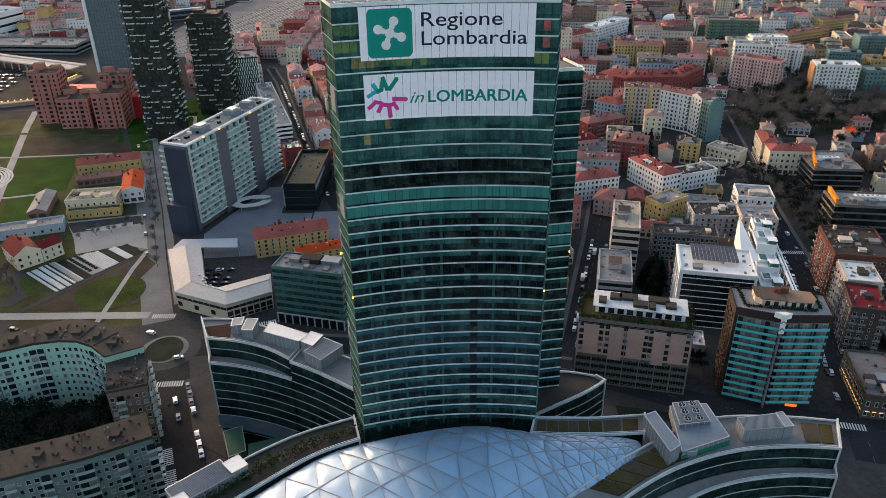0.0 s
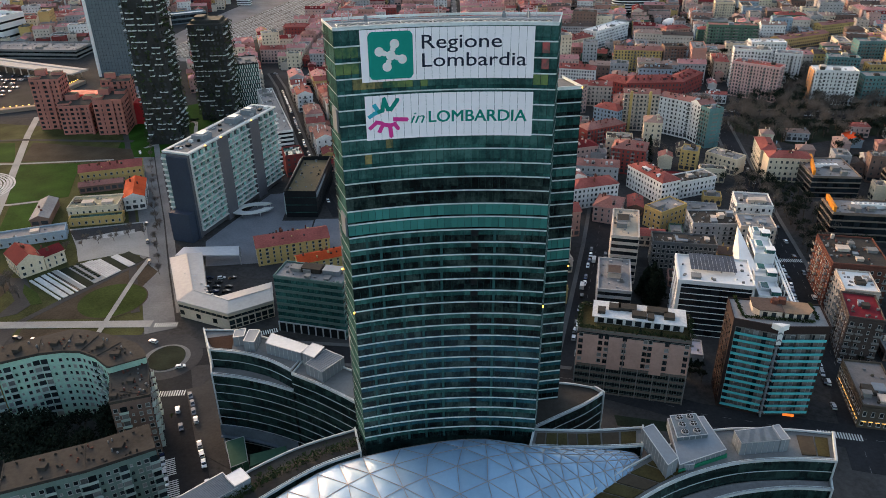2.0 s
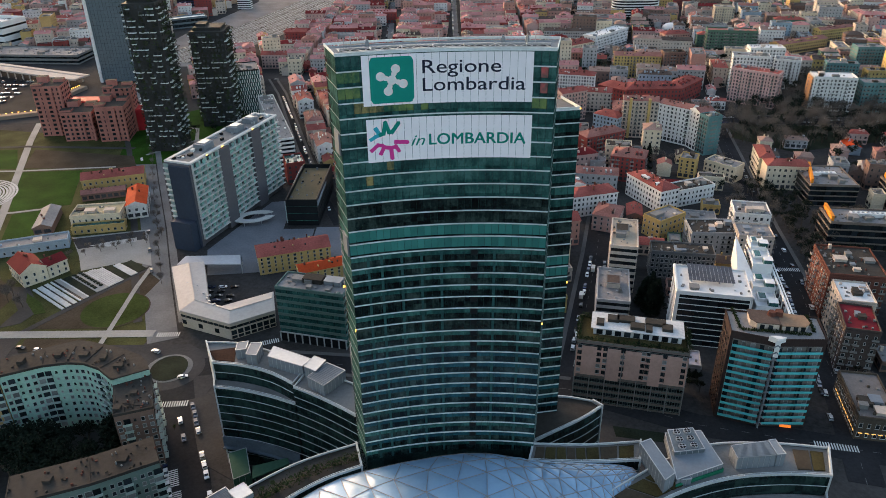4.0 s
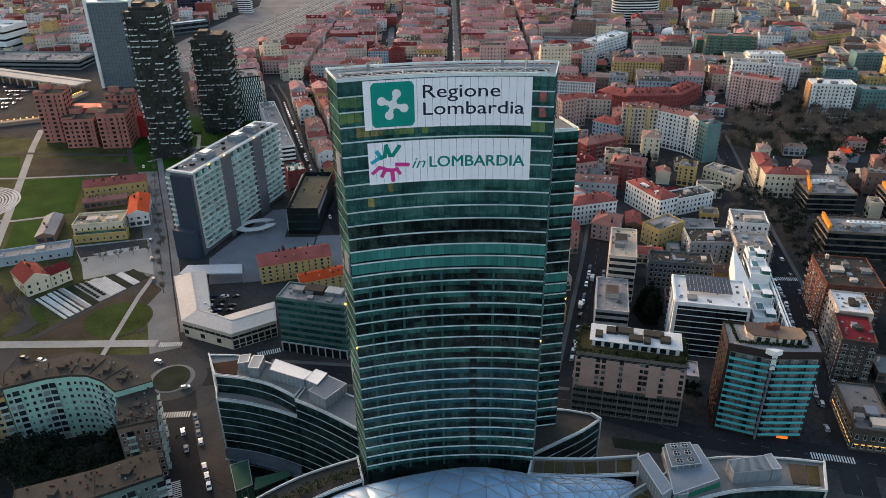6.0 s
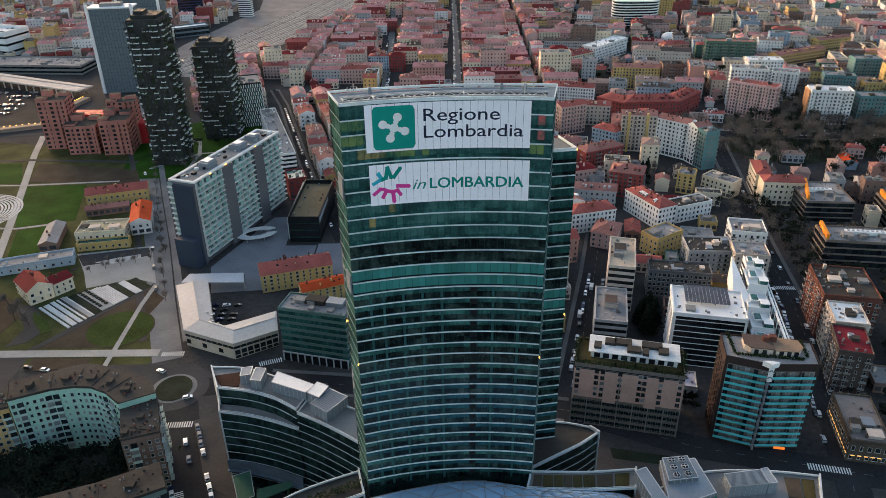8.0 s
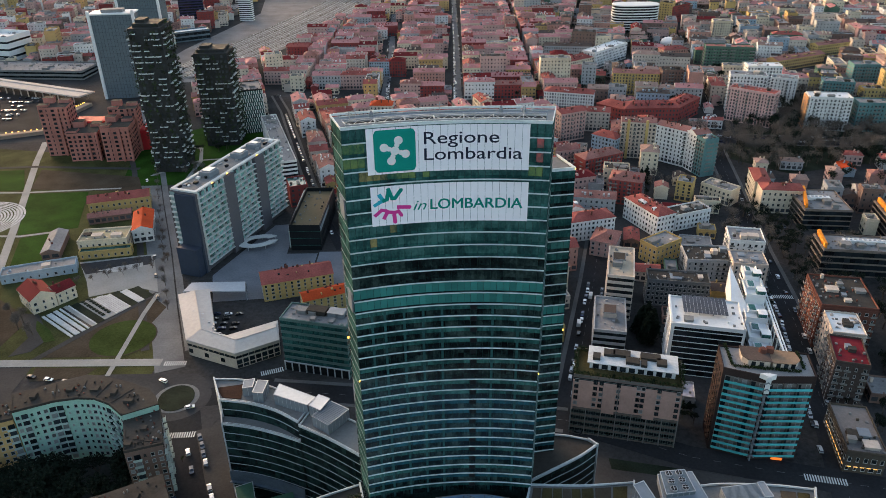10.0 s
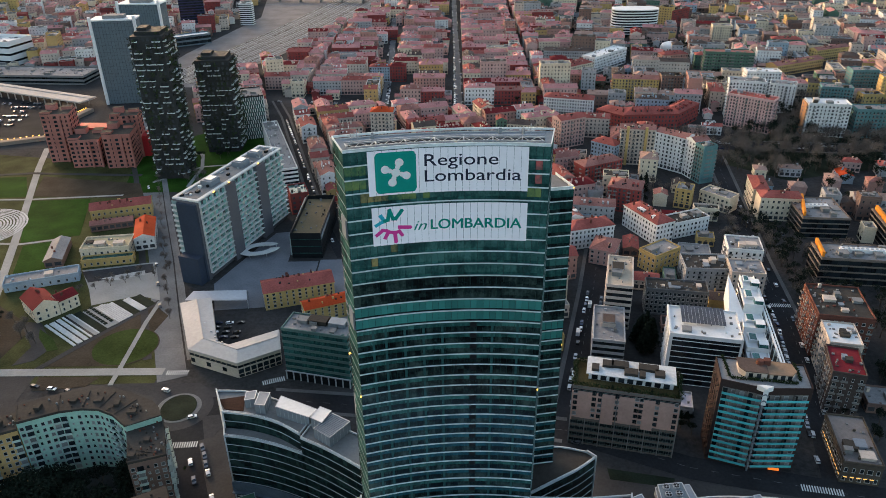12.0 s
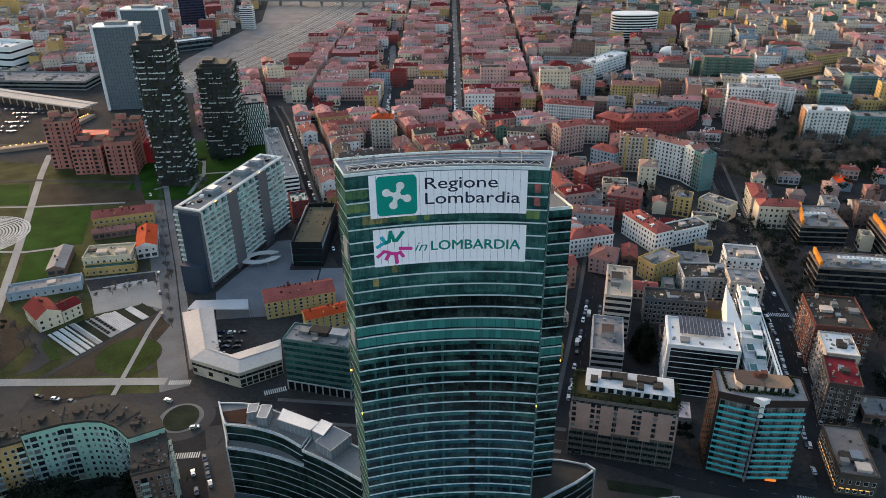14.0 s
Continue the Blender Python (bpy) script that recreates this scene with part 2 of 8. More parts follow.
def pitched(b, w, d, h, rise, hip=True, over=0.5, mi=0, gable=1):
    """A hipped or gabled roof with eaves, on a block w x d."""
    W, D = w / 2 + over, d / 2 + over
    if w >= d:
        e = max(W - (D if hip else 0.0), 0.3)
        r1, r2 = (-e, 0, h + rise), (e, 0, h + rise)
    else:
        e = max(D - (W if hip else 0.0), 0.3)
        r1, r2 = (0, -e, h + rise), (0, e, h + rise)
    z = h - 0.05
    a, c, f, g = (-W, -D, z), (W, -D, z), (W, D, z), (-W, D, z)
    if w >= d:
        b.face((a, c, r2, r1), mi), b.face((f, g, r1, r2), mi)
        b.face((c, f, r2), mi if hip else gable), b.face((g, a, r1), mi if hip else gable)
    else:
        b.face((c, f, r2, r1), mi), b.face((g, a, r1, r2), mi)
        b.face((a, c, r1), mi if hip else gable), b.face((f, g, r2), mi if hip else gable)
    b.face((g, f, c, a), gable)
    for p, q in ((a, c), (c, f), (f, g), (g, a)):
        b.face((p, (p[0], p[1], z - 0.25), (q[0], q[1], z - 0.25), q), gable)


def ring(b, w, d, t, z0, z1, mi=0):
    """A closed low wall round a w x d roof, t thick."""
    k = len(b.v)
    for o, z in ((0, z0), (0, z1), (t, z1), (t, z0)):
        b.v += [(x * (w / 2 - o), y * (d / 2 - o), z) for x, y in ((-1, -1), (1, -1), (1, 1), (-1, 1))]
    for r in range(4):
        for i in range(4):
            j = (i + 1) % 4
            p, q = k + r * 4, k + (r + 1) % 4 * 4
            b.f.append((p + i, p + j, q + j, q + i))
            b.m.append(mi)


def flat_roof(b, w, d, h, mi=1, edge=0, clutter=3, seed=0, boxmi=2, apart=None):
    """A flat roof inside a parapet, with stair heads and small boxes; apart: a thing that takes those as parts."""
    r = random.Random(seed)
    b.box(0, 0, h - 0.3, w - 0.6, d - 0.6, 0.35, mi)
    ring(b, w, d, 0.35, h - 0.3, h + 0.9, edge)
    for i in range(int(clutter * 2 + w * d / 45) if clutter else 0):
        b.box(r.uniform(-w / 2 + 1, w / 2 - 1), r.uniform(-d / 2 + 1, d / 2 - 1), h + 0.05, r.uniform(0.4, 1.4), r.uniform(0.4, 1.2), r.uniform(0.3, 1.1), boxmi if r.random() < 0.6 else edge)
    for i in range(clutter):
        s = r.uniform(1.0, min(5.0, w / 3, d / 2.4))
        cx, cy, ww, hh = r.uniform(-w / 2 + s, w / 2 - s), r.uniform(-d / 2 + s, d / 2 - s), s * r.uniform(0.7, 1.5), r.uniform(0.6, 2.6)
        c = Build() if apart else b
        c.box(cx, cy, h + 0.05, ww, s, hh, 0 if apart else boxmi)
        if s > 2:
            c.box(cx, cy, h + 0.05 + hh, ww + 0.3, s + 0.3, 0.15, 0 if apart else boxmi)
        if apart:
            part("roof_cabin", c, r.choice((CONCRETE, PALE_METAL, ROOF_FELT, PLASTER["beige"])), apart)


def window_mesh(name, w, h, glass=None, frame=None):
    """A window with a proud frame and a pane set back in it; faces -y."""
    b = Build()
    t = 0.12
    b.box(0, -0.05, 0, w, 0.1, t, 0), b.box(0, -0.05, h - t, w, 0.1, t, 0)
    b.box(-w / 2 + t / 2, -0.05, t, t, 0.1, h - 2 * t, 0), b.box(w / 2 - t / 2, -0.05, t, t, 0.1, h - 2 * t, 0)
    b.face(((-w / 2 + t, -0.02, t), (w / 2 - t, -0.02, t), (w / 2 - t, -0.02, h - t), (-w / 2 + t, -0.02, h - t)), 1)
    b.box(0, -0.1, -0.08, w + 0.2, 0.2, 0.08, 0)
    return b.mesh(name, [frame or FRAME, glass or WINDOW_ONE])


WIN = {}


def window_at(kind, w, h, parent, x, y, z, yaw):
    key = (kind, round(w, 1), round(h, 1))
    if key not in WIN:
        WIN[key] = window_mesh("window", w, h, CURTAIN if kind == "curtained" else None, {"pale": FRAME, "dark": DARK_METAL, "white": WHITE_PAINT, "curtained": FRAME}[kind])
    return part("window", WIN[key], None, parent, m=pose(x, y, z, 0, 0, yaw))


def house(name, label, A, B, depth, h, wall, roof="hip", tiles=None, floors=0, bay=3.2, seed=0, rise=None, near=False, category="house", clutter=3, balcony=0.0, group="", win=(1.2, 1.7), base=0.0):
    """A house with walls, roof and windows; near: every window is a piece of its own."""
    x, y, yaw, w = corners(A, B, depth)
    return house_at(name, label, x, y, yaw, w, depth, h, wall, roof, tiles, floors, bay, seed, rise, near, category, clutter, balcony, group, win, base)


def house_at(name, label, x, y, yaw, w, depth, h, wall, roof="hip", tiles=None, floors=0, bay=3.2, seed=0, rise=None, near=False, category="house", clutter=3, balcony=0.0, group="", win=(1.2, 1.7), base=0.0, into=None, fine=True):
    """into: a joined build that takes the house instead of objects of its own."""
    r = random.Random(seed * 7 + 1)
    d = depth
    root = None
    if into is None:
        plot(x, y, yaw, w, d)
        root = thing(name, label, category, x, y, base, yaw, group)
    made = []
    b = Build()
    b.prism([(-w / 2, -d / 2), (w / 2, -d / 2), (w / 2, d / 2), (-w / 2, d / 2)], 0, h)
    ring(b, w + 0.5, d + 0.5, 0.4, h - 0.9, h - 0.45), ring(b, w + 0.3, d + 0.3, 0.3, 3.9, 4.3)
    made.append(("wall", b, [wall], "", ""))
    b = Build()
    if roof == "flat":
        flat_roof(b, w, d, h, 1, 0, clutter, seed, 2, root if fine else None)
        made.append(("roof", b, [wall, tiles or ROOF_FELT, CONCRETE], "", ""))
    else:
        up = rise or min(w, d) * 0.22
        pitched(b, w, d, h, up, roof == "hip", 0.5)
        made.append(("roof", b, [tiles or TILE_RED, wall, DARK_METAL], "", ""))
        top = b
        for _ in range(1 + int(w / 8)):
            cx, cy = r.uniform(-w * 0.38, w * 0.38), r.uniform(-d * 0.28, d * 0.28)
            c = Build() if fine else top
            k = r.uniform(0.6, 1.4)
            c.box(cx, cy, h + 0.2, k, 0.7, up + r.uniform(0.2, 1.0), 0 if fine else 1)
            if fine:
                made.append(("chimney", c, [BRICK], "", ""))
        for _ in range(int(w / 3)):
            cx, s = r.uniform(-w * 0.42, w * 0.42), r.choice((-1, 1))
            if w >= d and abs(cx) < w / 2 - d / 2:
                cy, t = s * d * r.uniform(0.12, 0.36), 0.45
                z = h + up * (1 - abs(cy) / (d / 2 + 0.5))
                top.box(cx, cy, z - 0.5, r.uniform(0.6, 1.3), r.uniform(0.6, 1.2), r.uniform(0.6, 1.3), 1 if r.random() < 0.4 else 2)
        if r.random() < 0.45 and w > 12:
            for _ in range(int(w / 6)):
                cx = r.uniform(-w * 0.4, w * 0.4)
                c = Build() if fine else top
                c.box(cx, -d * 0.27, h + up * 0.25, 1.4, d * 0.2, up * 0.55, 0 if fine else 1)
                if fine:
                    c.box(cx, -d * 0.375, h + up * 0.33, 1.0, 0.1, up * 0.4, 1)
                    made.append(("dormer", c, [wall, WINDOW], "", ""))
    n = floors or max(2, int((h - 0.8) / 3.4))
    fh = (h - 1.2) / n
    b, bal = Build(), Build()
    for si, ((sx, sy), (ux, uy), (nx, ny), L) in enumerate(sides(w, d)):
        cols = max(1, int((L - 1.0) / bay))
        step = L / cols
        blind = si in (1, 3) and not near and r.random() < 0.4
        for k in range(n):
            z = 1.2 + k * fh
            for c in range(cols):
                px, py = sx + ux * (c + 0.5) * step, sy + uy * (c + 0.5) * step
                ww, hh = min(win[0] * (0.75, 1.0, 1.35, 0.9)[(c * 5 + seed) % 4], step * 0.75), min(win[1], fh * 0.72)
                if k == 0 and not near:
                    ww, hh = step * 0.72, 2.3
                if near and si != 2:
                    window_at("pale", ww, hh, root, px, py, z, (0, 90, 180, 270)[si])
                elif not blind:
                    o = 0.06
                    b.face([(px + ux * a * ww / 2 + nx * o, py + uy * a * ww / 2 + ny * o, z + q * hh) for a, q in ((-1, 0), (1, 0), (1, 1), (-1, 1))])
                if balcony and (c * 7 + si * 3 + seed) % 10 < balcony * 10 and k and si in (0, 1, 3):
                    bal.box(px + nx * 0.6, py + ny * 0.6, z - 0.35, step * 0.8 if ux else 1.2, 1.2 if ux else step * 0.8, 0.15)
                    bal.box(px + nx * 1.15, py + ny * 1.15, z - 0.2, step * 0.8 if ux else 0.08, 0.08 if ux else step * 0.8, 0.9)
    if b.v:
        made.append(("far_glazing", b, [WINDOW], "small dark window panes", "stuff"))
    if bal.v:
        made.append(("balcony_rest", bal, [CONCRETE], "small balconies with solid fronts", "stuff"))
    if into is None:
        roof_ob = None
        for nm, b, mats, lab, kind in made:
            ob = part(nm, b, mats, roof_ob if nm in ("chimney", "dormer") else root, lab, kind)
            roof_ob = ob if nm == "roof" else roof_ob
        return root
    far, slots = into
    m = pose(x, y, base, 0, 0, yaw)
    for nm, b, mats, lab, kind in made:
        ids = []
        for mt in mats:
            if mt not in slots:
                slots.append(mt)
            ids.append(slots.index(mt))
        k = len(far.v)
        far.v += moved(m, b.v)
        far.f += [tuple(i + k for i in f) for f in b.f]
        far.m += [ids[i] for i in b.m]


def arc(A, B, sag, n):
    """Points along a shallow curve from A to B that bows north."""
    A, B = Vector(A), Vector(B)
    u = (B - A).normalized()
    back = Vector((-u.y, u.x))
    return [A.lerp(B, i / n) + back * sag * 4 * (i / n) * (1 - i / n) for i in range(n + 1)]


def strip(b, pts, z0, z1, out, mi=0, inner=0.0):
    """A ledge along a line of points, standing out to the right of its run."""
    P = [Vector(p) for p in pts]
    ns = []
    for i in range(len(P)):
        d = (P[min(i + 1, len(P) - 1)] - P[max(i - 1, 0)]).normalized()
        ns.append(Vector((d.y, -d.x)))
    b.prism([tuple(p + n * out) for p, n in zip(P, ns)] + [tuple(p - n * inner) for p, n in zip(reversed(P), reversed(ns))], z0, z1, mi)


# ---------------------------------------------------------------- ground, roads, park


def sheet(name, poly, z, mat, label="", category="ground", thick=0.12):
    b = Build()
    area = sum(x1 * y2 - x2 * y1 for (x1, y1), (x2, y2) in zip(poly, poly[1:] + poly[:1]))
    b.prism(poly if area > 0 else poly[::-1], z - thick, z)
    return ground_piece(name, b, mat, label, category)


def road(name, pts, width, z, mat, label="", category="road", marks=False):
    """A road along a line of points, with a broken centre line where marks is set."""
    b, lines = Build(), Build()
    P = [Vector(p) for p in pts]
    ns = []
    for i in range(len(P)):
        d = (P[min(i + 1, len(P) - 1)] - P[max(i - 1, 0)]).normalized()
        ns.append(Vector((-d.y, d.x)))
    for i in range(len(P) - 1):
        p, q, n, m = P[i], P[i + 1], ns[i] * width / 2, ns[i + 1] * width / 2
        b.prism([tuple(p - n), tuple(q - m), tuple(q + m), tuple(p + n)], z - 0.12, z)
        TAKEN.append([tuple(p - n * 1.15), tuple(q - m * 1.15), tuple(q + m * 1.15), tuple(p + n * 1.15)])
        L, d = (q - p).length, (q - p).normalized()
        k = 0.0
        while marks and k + 3 < L:
            a, c, s = p + d * k, p + d * (k + 3), Vector((-d.y, d.x)) * 0.08
            lines.prism([tuple(a - s), tuple(c - s), tuple(c + s), tuple(a + s)], z + 0.004, z + 0.014)
            k += 8
    ob = ground_piece(name, b, mat, label, category)
    if mat is ASPHALT and category == "road":
        for side in (-1, 1):
            s = Build()
            for i in range(1, len(P) - 1):
                p, q, n, m = P[i], P[i + 1], ns[i] * side, ns[i + 1] * side
                if p.y > 255:
                    a, c = width / 2 - 0.4, width / 2 + 1.8
                    quad = [tuple(p + n * a), tuple(q + m * a), tuple(q + m * c), tuple(p + n * c)]
                    s.prism(quad if side > 0 else quad[::-1], z - 0.1, z + 0.13)
            if s.v:
                ground_piece("pavement", s, FOOTWAY, "grey paved footway with a raised kerb", "pavement")
    if lines.v:
        ground_piece("road_marking", lines, FADED_LINE, "worn white broken centre line on the road", "road marking")
    return ob


FOOTWAY = surface("grey footway slabs", (0.10, 0.098, 0.095), 0.9, 0.3, 0.6)


def crossing(x, y, yaw, n, length=3.5, z=0.07):
    """A zebra crossing of n bars."""
    b = Build()
    c, s = math.cos(radians(yaw)), math.sin(radians(yaw))
    for i in range(n):
        o = (i - (n - 1) / 2) * 1.0
        b.box(x + c * o, y + s * o, z, 0.5, length, 0.012, 0, radians(yaw))
    ground_piece("zebra_crossing", b, WHITE_LINE, "worn white zebra crossing on asphalt", "road marking")


sheet("ground", [(-1800, -900), (1800, -900), (1800, 3500), (-1800, 3500)], -0.1, CITY_GROUND, "dark town ground of asphalt and paving", thick=1.0)
DARK_BED = surface("dark planted bed", (0.018, 0.024, 0.016), 0.95, 0.5, 0.8)
for side in (-11.5, 10.5):
    road("pavement", [(-138 + side, 300), (-153 + side, 338), (-178 + side, 405), (-206 + side, 475), (-230 + side, 537), (-262 + side, 610)], 4.0, 0.03, PALE_ASPHALT if side > 0 else PAVING, "paved footway along the road", "pavement")
# main road past the park, the roundabout and the streets that leave it
road("road", [(-132, 284), (-153, 338), (-178, 405), (-206, 475), (-230, 537), (-262, 610), (-300, 700)], 14, 0.0, PALE_ASPHALT, "grey worn asphalt road along the park", marks=True)
road("road", [(-120, 262), (-111, 236), (-100, 212), (-88, 180), (-70, 140), (-40, 60)], 16, 0.0, ASPHALT, "asphalt street lined with parked cars")
road("road", [(-118, 262), (-80, 268), (-30, 262), (52, 245), (100, 222), (160, 206), (230, 190)], 13, -0.006, ASPHALT, "dark asphalt street beside the office complex", marks=True)
road("road", [(52, 230), (58, 262), (86, 362), (104, 432)], 14, -0.012, ASPHALT, "narrow asphalt street with queueing cars", marks=True)
road("road", [(150, 190), (163, 236), (183, 320), (194, 395), (213, 500), (229, 592)], 12.5, -0.018, ASPHALT, "wide dark asphalt street with trees", marks=True)
road("road", [(-64, 405), (-88, 470), (-121, 583), (-152, 690), (-172, 745)], 6.0, -0.012, ASPHALT, "narrow asphalt street between old houses")
road("road", [(-58, 700), (-62, 928), (-70, 1095), (-80, 1420)], 7.5, -0.01, PALE_ASPHALT, "straight narrow street between old houses")
road("road", [(16, 690), (19, 924), (20, 1090), (24, 1420)], 7.5, -0.01, PALE_ASPHALT, "straight narrow street between old houses")
road("road", [(-172, 745), (-62, 712), (18, 706), (130, 700)], 8, -0.014, OLD_ASPHALT, "cross street between old houses")
road("road", [(190, 600), (260, 596), (400, 578), (560, 555)], 22, -0.006, ASPHALT, "boulevard with lanes and parked cars", marks=True)
sheet("pavement", [(-160, 281), (-118, 281), (-96, 264), (-103, 236), (-120, 236), (-140, 250), (-152, 268)], -0.03, OLD_ASPHALT, "asphalt round the traffic circle", "road")


def disc(name, cx, cy, rx, ry, z0, z1, mat, label, category="ground", n=40, turn=0.0):
    b = Build()
    c, s = math.cos(turn), math.sin(turn)
    b.prism([(cx + c * rx * math.cos(a) - s * ry * math.sin(a), cy + s * rx * math.cos(a) + c * ry * math.sin(a)) for a in [2 * math.pi * i / n for i in range(n)]], z0, z1)
    return ground_piece(name, b, mat, label, category)


disc("pavement", -122.2, 262.8, 15.5, 15.5, -0.1, 0.012, OLD_ASPHALT, "asphalt ring of the traffic circle", "road")
disc("kerb", -122.2, 262.8, 10.2, 10.2, 0.0, 0.10, PALE_ASPHALT, "pale stone apron of the traffic circle", "kerb")
disc("grass", -122.2, 262.8, 8.0, 9.0, 0.0, 0.25, DARK_BED, "dark bare planting on the traffic circle", "lawn")
crossing(-113, 238.5, 4, 13)
crossing(-131, 289, 2, 11)
crossing(-82.4, 281.7, 20, 11)
crossing(-99.6, 197, 112, 9, 4.0)
crossing(-95, 186.5, 112, 9, 4.0)
crossing(148, 209, -12, 16)
crossing(164, 228, 80, 12)
crossing(186, 343, -5, 14)
# park
sheet("grass", [(-345, 285), (-140, 280), (-138, 300), (-160, 345), (-190, 420), (-236, 540), (-262, 570), (-400, 600), (-480, 560)], -0.04, DRY_GRASS, "dry winter grass of the park with bare patches", "lawn")
sheet("grass", [(-309, 497), (-262, 500), (-244, 440), (-279, 430)], 0.06, GRASS, "green mown lawn in the park", "lawn")
sheet("grass", [(-275, 425), (-256, 433), (-240, 390), (-263, 389)], 0.06, GRASS, "green mown lawn in the park", "lawn")
sheet("grass", [(-345, 440), (-297, 440), (-273, 385), (-345, 385)], 0.06, GRASS, "green mown lawn in the park", "lawn")
sheet("grass", [(-400, 540), (-332, 545), (-312, 505), (-400, 500)], 0.05, GRASS, "worn green lawn in the park", "lawn")
sheet("soil", [(-318, 545), (-235, 528), (-222, 500), (-308, 506)], 0.05, SOIL, "bare brown soil in the park")
sheet("grass", [(-262, 360), (-222, 330), (-225, 300), (-345, 300), (-345, 360)], 0.05, SOIL, "dark grove floor in the park", "lawn")
disc("kerb", -165, 311.5, 16.9, 16.6, 0.0, 0.07, SOIL, "worn earth rim round the oval lawn", "kerb")
OLIVE_GRASS = surface("olive winter grass", (0.034, 0.050, 0.014), 0.95, 0.5, 0.5, bump=0.5, spec=0.02)
disc("grass", -165, 311.5, 16.2, 15.9, 0.0, 0.10, OLIVE_GRASS, "oval green lawn in the park", "lawn")
road("path", [(-215, 225), (-262, 370), (-290, 450), (-331, 563), (-346, 610)], 5.0, 0.10, PALE_PAVING, "pale paved path across the park", "path")
road("path", [(-345, 291), (-138, 290)], 5.6, 0.12, PALE_PAVING, "pale paved path across the park", "path")
road("path", [(-160.4, 279.7), (-161.0, 301.0), (-162.2, 333.5), (-161.6, 354.8)], 2.4, 0.14, PALE_PAVING, "narrow pale path through the oval lawn", "path")
road("path", [(-203, 291), (-182, 324), (-161.7, 355.3)], 3.4, 0.11, PAVING, "grey path along the sunken terraces", "path")
road("path", [(-400, 500), (-309, 500), (-240, 506)], 2.4, 0.11, PALE_PAVING, "pale path between lawns", "path")
road("path", [(-400, 545), (-331, 552), (-240, 545)], 4, 0.11, PAVING, "grey path between lawns", "path")
road("path", [(-345, 432), (-277, 428), (-250, 436)], 2.4, 0.11, PALE_PAVING, "pale path between lawns", "path")
sheet("plaza", [(-222, 392), (-180, 401.4), (-167.4, 370.3), (-162, 356), (-176, 361.8), (-199.4, 351.5), (-207.8, 368.6)], 0.09, PALE_PAVING, "pale gravel square with young trees", "square")
sheet("plaza", [(-221, 390), (-181, 399.5), (-177, 389), (-190, 384), (-212, 377)], 0.10, OLD_ASPHALT, "grey worn strip of the gravel square", "square")
sheet("plaza", [(-207, 381), (-196, 386.5), (-183, 391), (-181, 386), (-188, 383), (-195, 379.5)], 0.11, surface("worn pale gravel", (0.36, 0.355, 0.34), 0.9, 0.4, 1.2), "white worn patch on the gravel square", "square")
sheet("soil", [(-202, 295), (-160, 295), (-152, 340), (-164, 352)], 0.02, SOIL, "trampled bare earth between the paths")
sheet("soil", [(-198, 287), (-168, 286), (-172, 279), (-196, 276)], 0.03, SOIL, "trampled bare earth beside the path")
sheet("pavement", [(-232, 336), (-219, 334), (-203, 312), (-207, 300), (-216, 296), (-214, 312)], 0.07, PAVING, "grey paved forecourt of the farmhouse", "pavement")
sheet("grass", [(-217.5, 328.5), (-206, 319), (-199, 309.5), (-204, 308), (-214, 320)], 0.08, OLIVE_GRASS, "narrow green lawn beside the terraces", "lawn")
sheet("pavement", [(-200, 292), (-200, 268), (-162, 281), (-136, 270), (-124, 248), (-112, 215), (-150, 205), (-230, 210), (-230, 286)], -0.02, PAVING, "brown-grey paved yard of the apartment blocks", "pavement")
sheet("pavement", [(-107, 241), (-97, 245), (-84, 214), (-78, 196), (-92, 205)], 0.03, PAVING, "pale paved pavement beside the street", "pavement")
sheet("pavement", [(48, 226), (96, 215), (140, 205), (130, 185), (60, 185), (40, 200)], 0.03, PAVING, "grey paved forecourt", "pavement")
# added strip toned like the dark street; it has no planting
sheet("grass", [(66, 222), (92, 216), (90, 211), (66, 216)], 0.06, DARK_BED, "narrow dark strip of the street", "lawn")
TAKEN += [[(-500, 200), (-120, 200), (-128, 290), (-160, 345), (-190, 420), (-236, 540), (-262, 580), (-500, 640)], [(-130, 90), (150, 90), (150, 190), (46, 196), (40, 205), (-130, 220)],
          [(-120, 205), (60, 200), (60, 256), (-100, 280), (-135, 280)]]

WHITE_STONE = surface("white stone", (0.46, 0.455, 0.44), 0.8, 0.3, 0.6)
sheet("grass", [(-246, 528), (-232, 510), (-168, 512), (-130, 520), (-152, 600), (-165, 650), (-205, 655), (-262, 606)], 0.02, GRASS, "dark lawn round the planted towers", "lawn")
road("path", [(-196, 520), (-196, 560), (-204, 590), (-230, 600)], 3.0, 0.06, PALE_PAVING, "pale path between the planted towers", "path")
road("path", [(-170, 566), (-196, 562), (-226, 530)], 2.6, 0.07, PALE_PAVING, "pale path between the planted towers", "path")
maze = thing("stone_labyrinth", "pale stone rings laid in the park lawn", "paving pattern", -320, 452, 0.06, 0)
for i in range(14):
    b = Build()
    r0, turn = 4.5 + i * 2.05, i * 1.7
    n = int(6 + i * 3)
    for k in range(n):
        a0, a1 = 2 * math.pi * (k + 0.04) / n + turn, 2 * math.pi * (k + 0.93) / n + turn
        pts = [Vector((r0 * math.cos(a), r0 * math.sin(a))) for a in [a0 + (a1 - a0) * q / 4 for q in range(5)]]
        strip(b, pts, 0, 0.1, 0.62, 0, 0.62)
    part("stone_ring", b, WHITE_STONE, maze, "", "stuff")

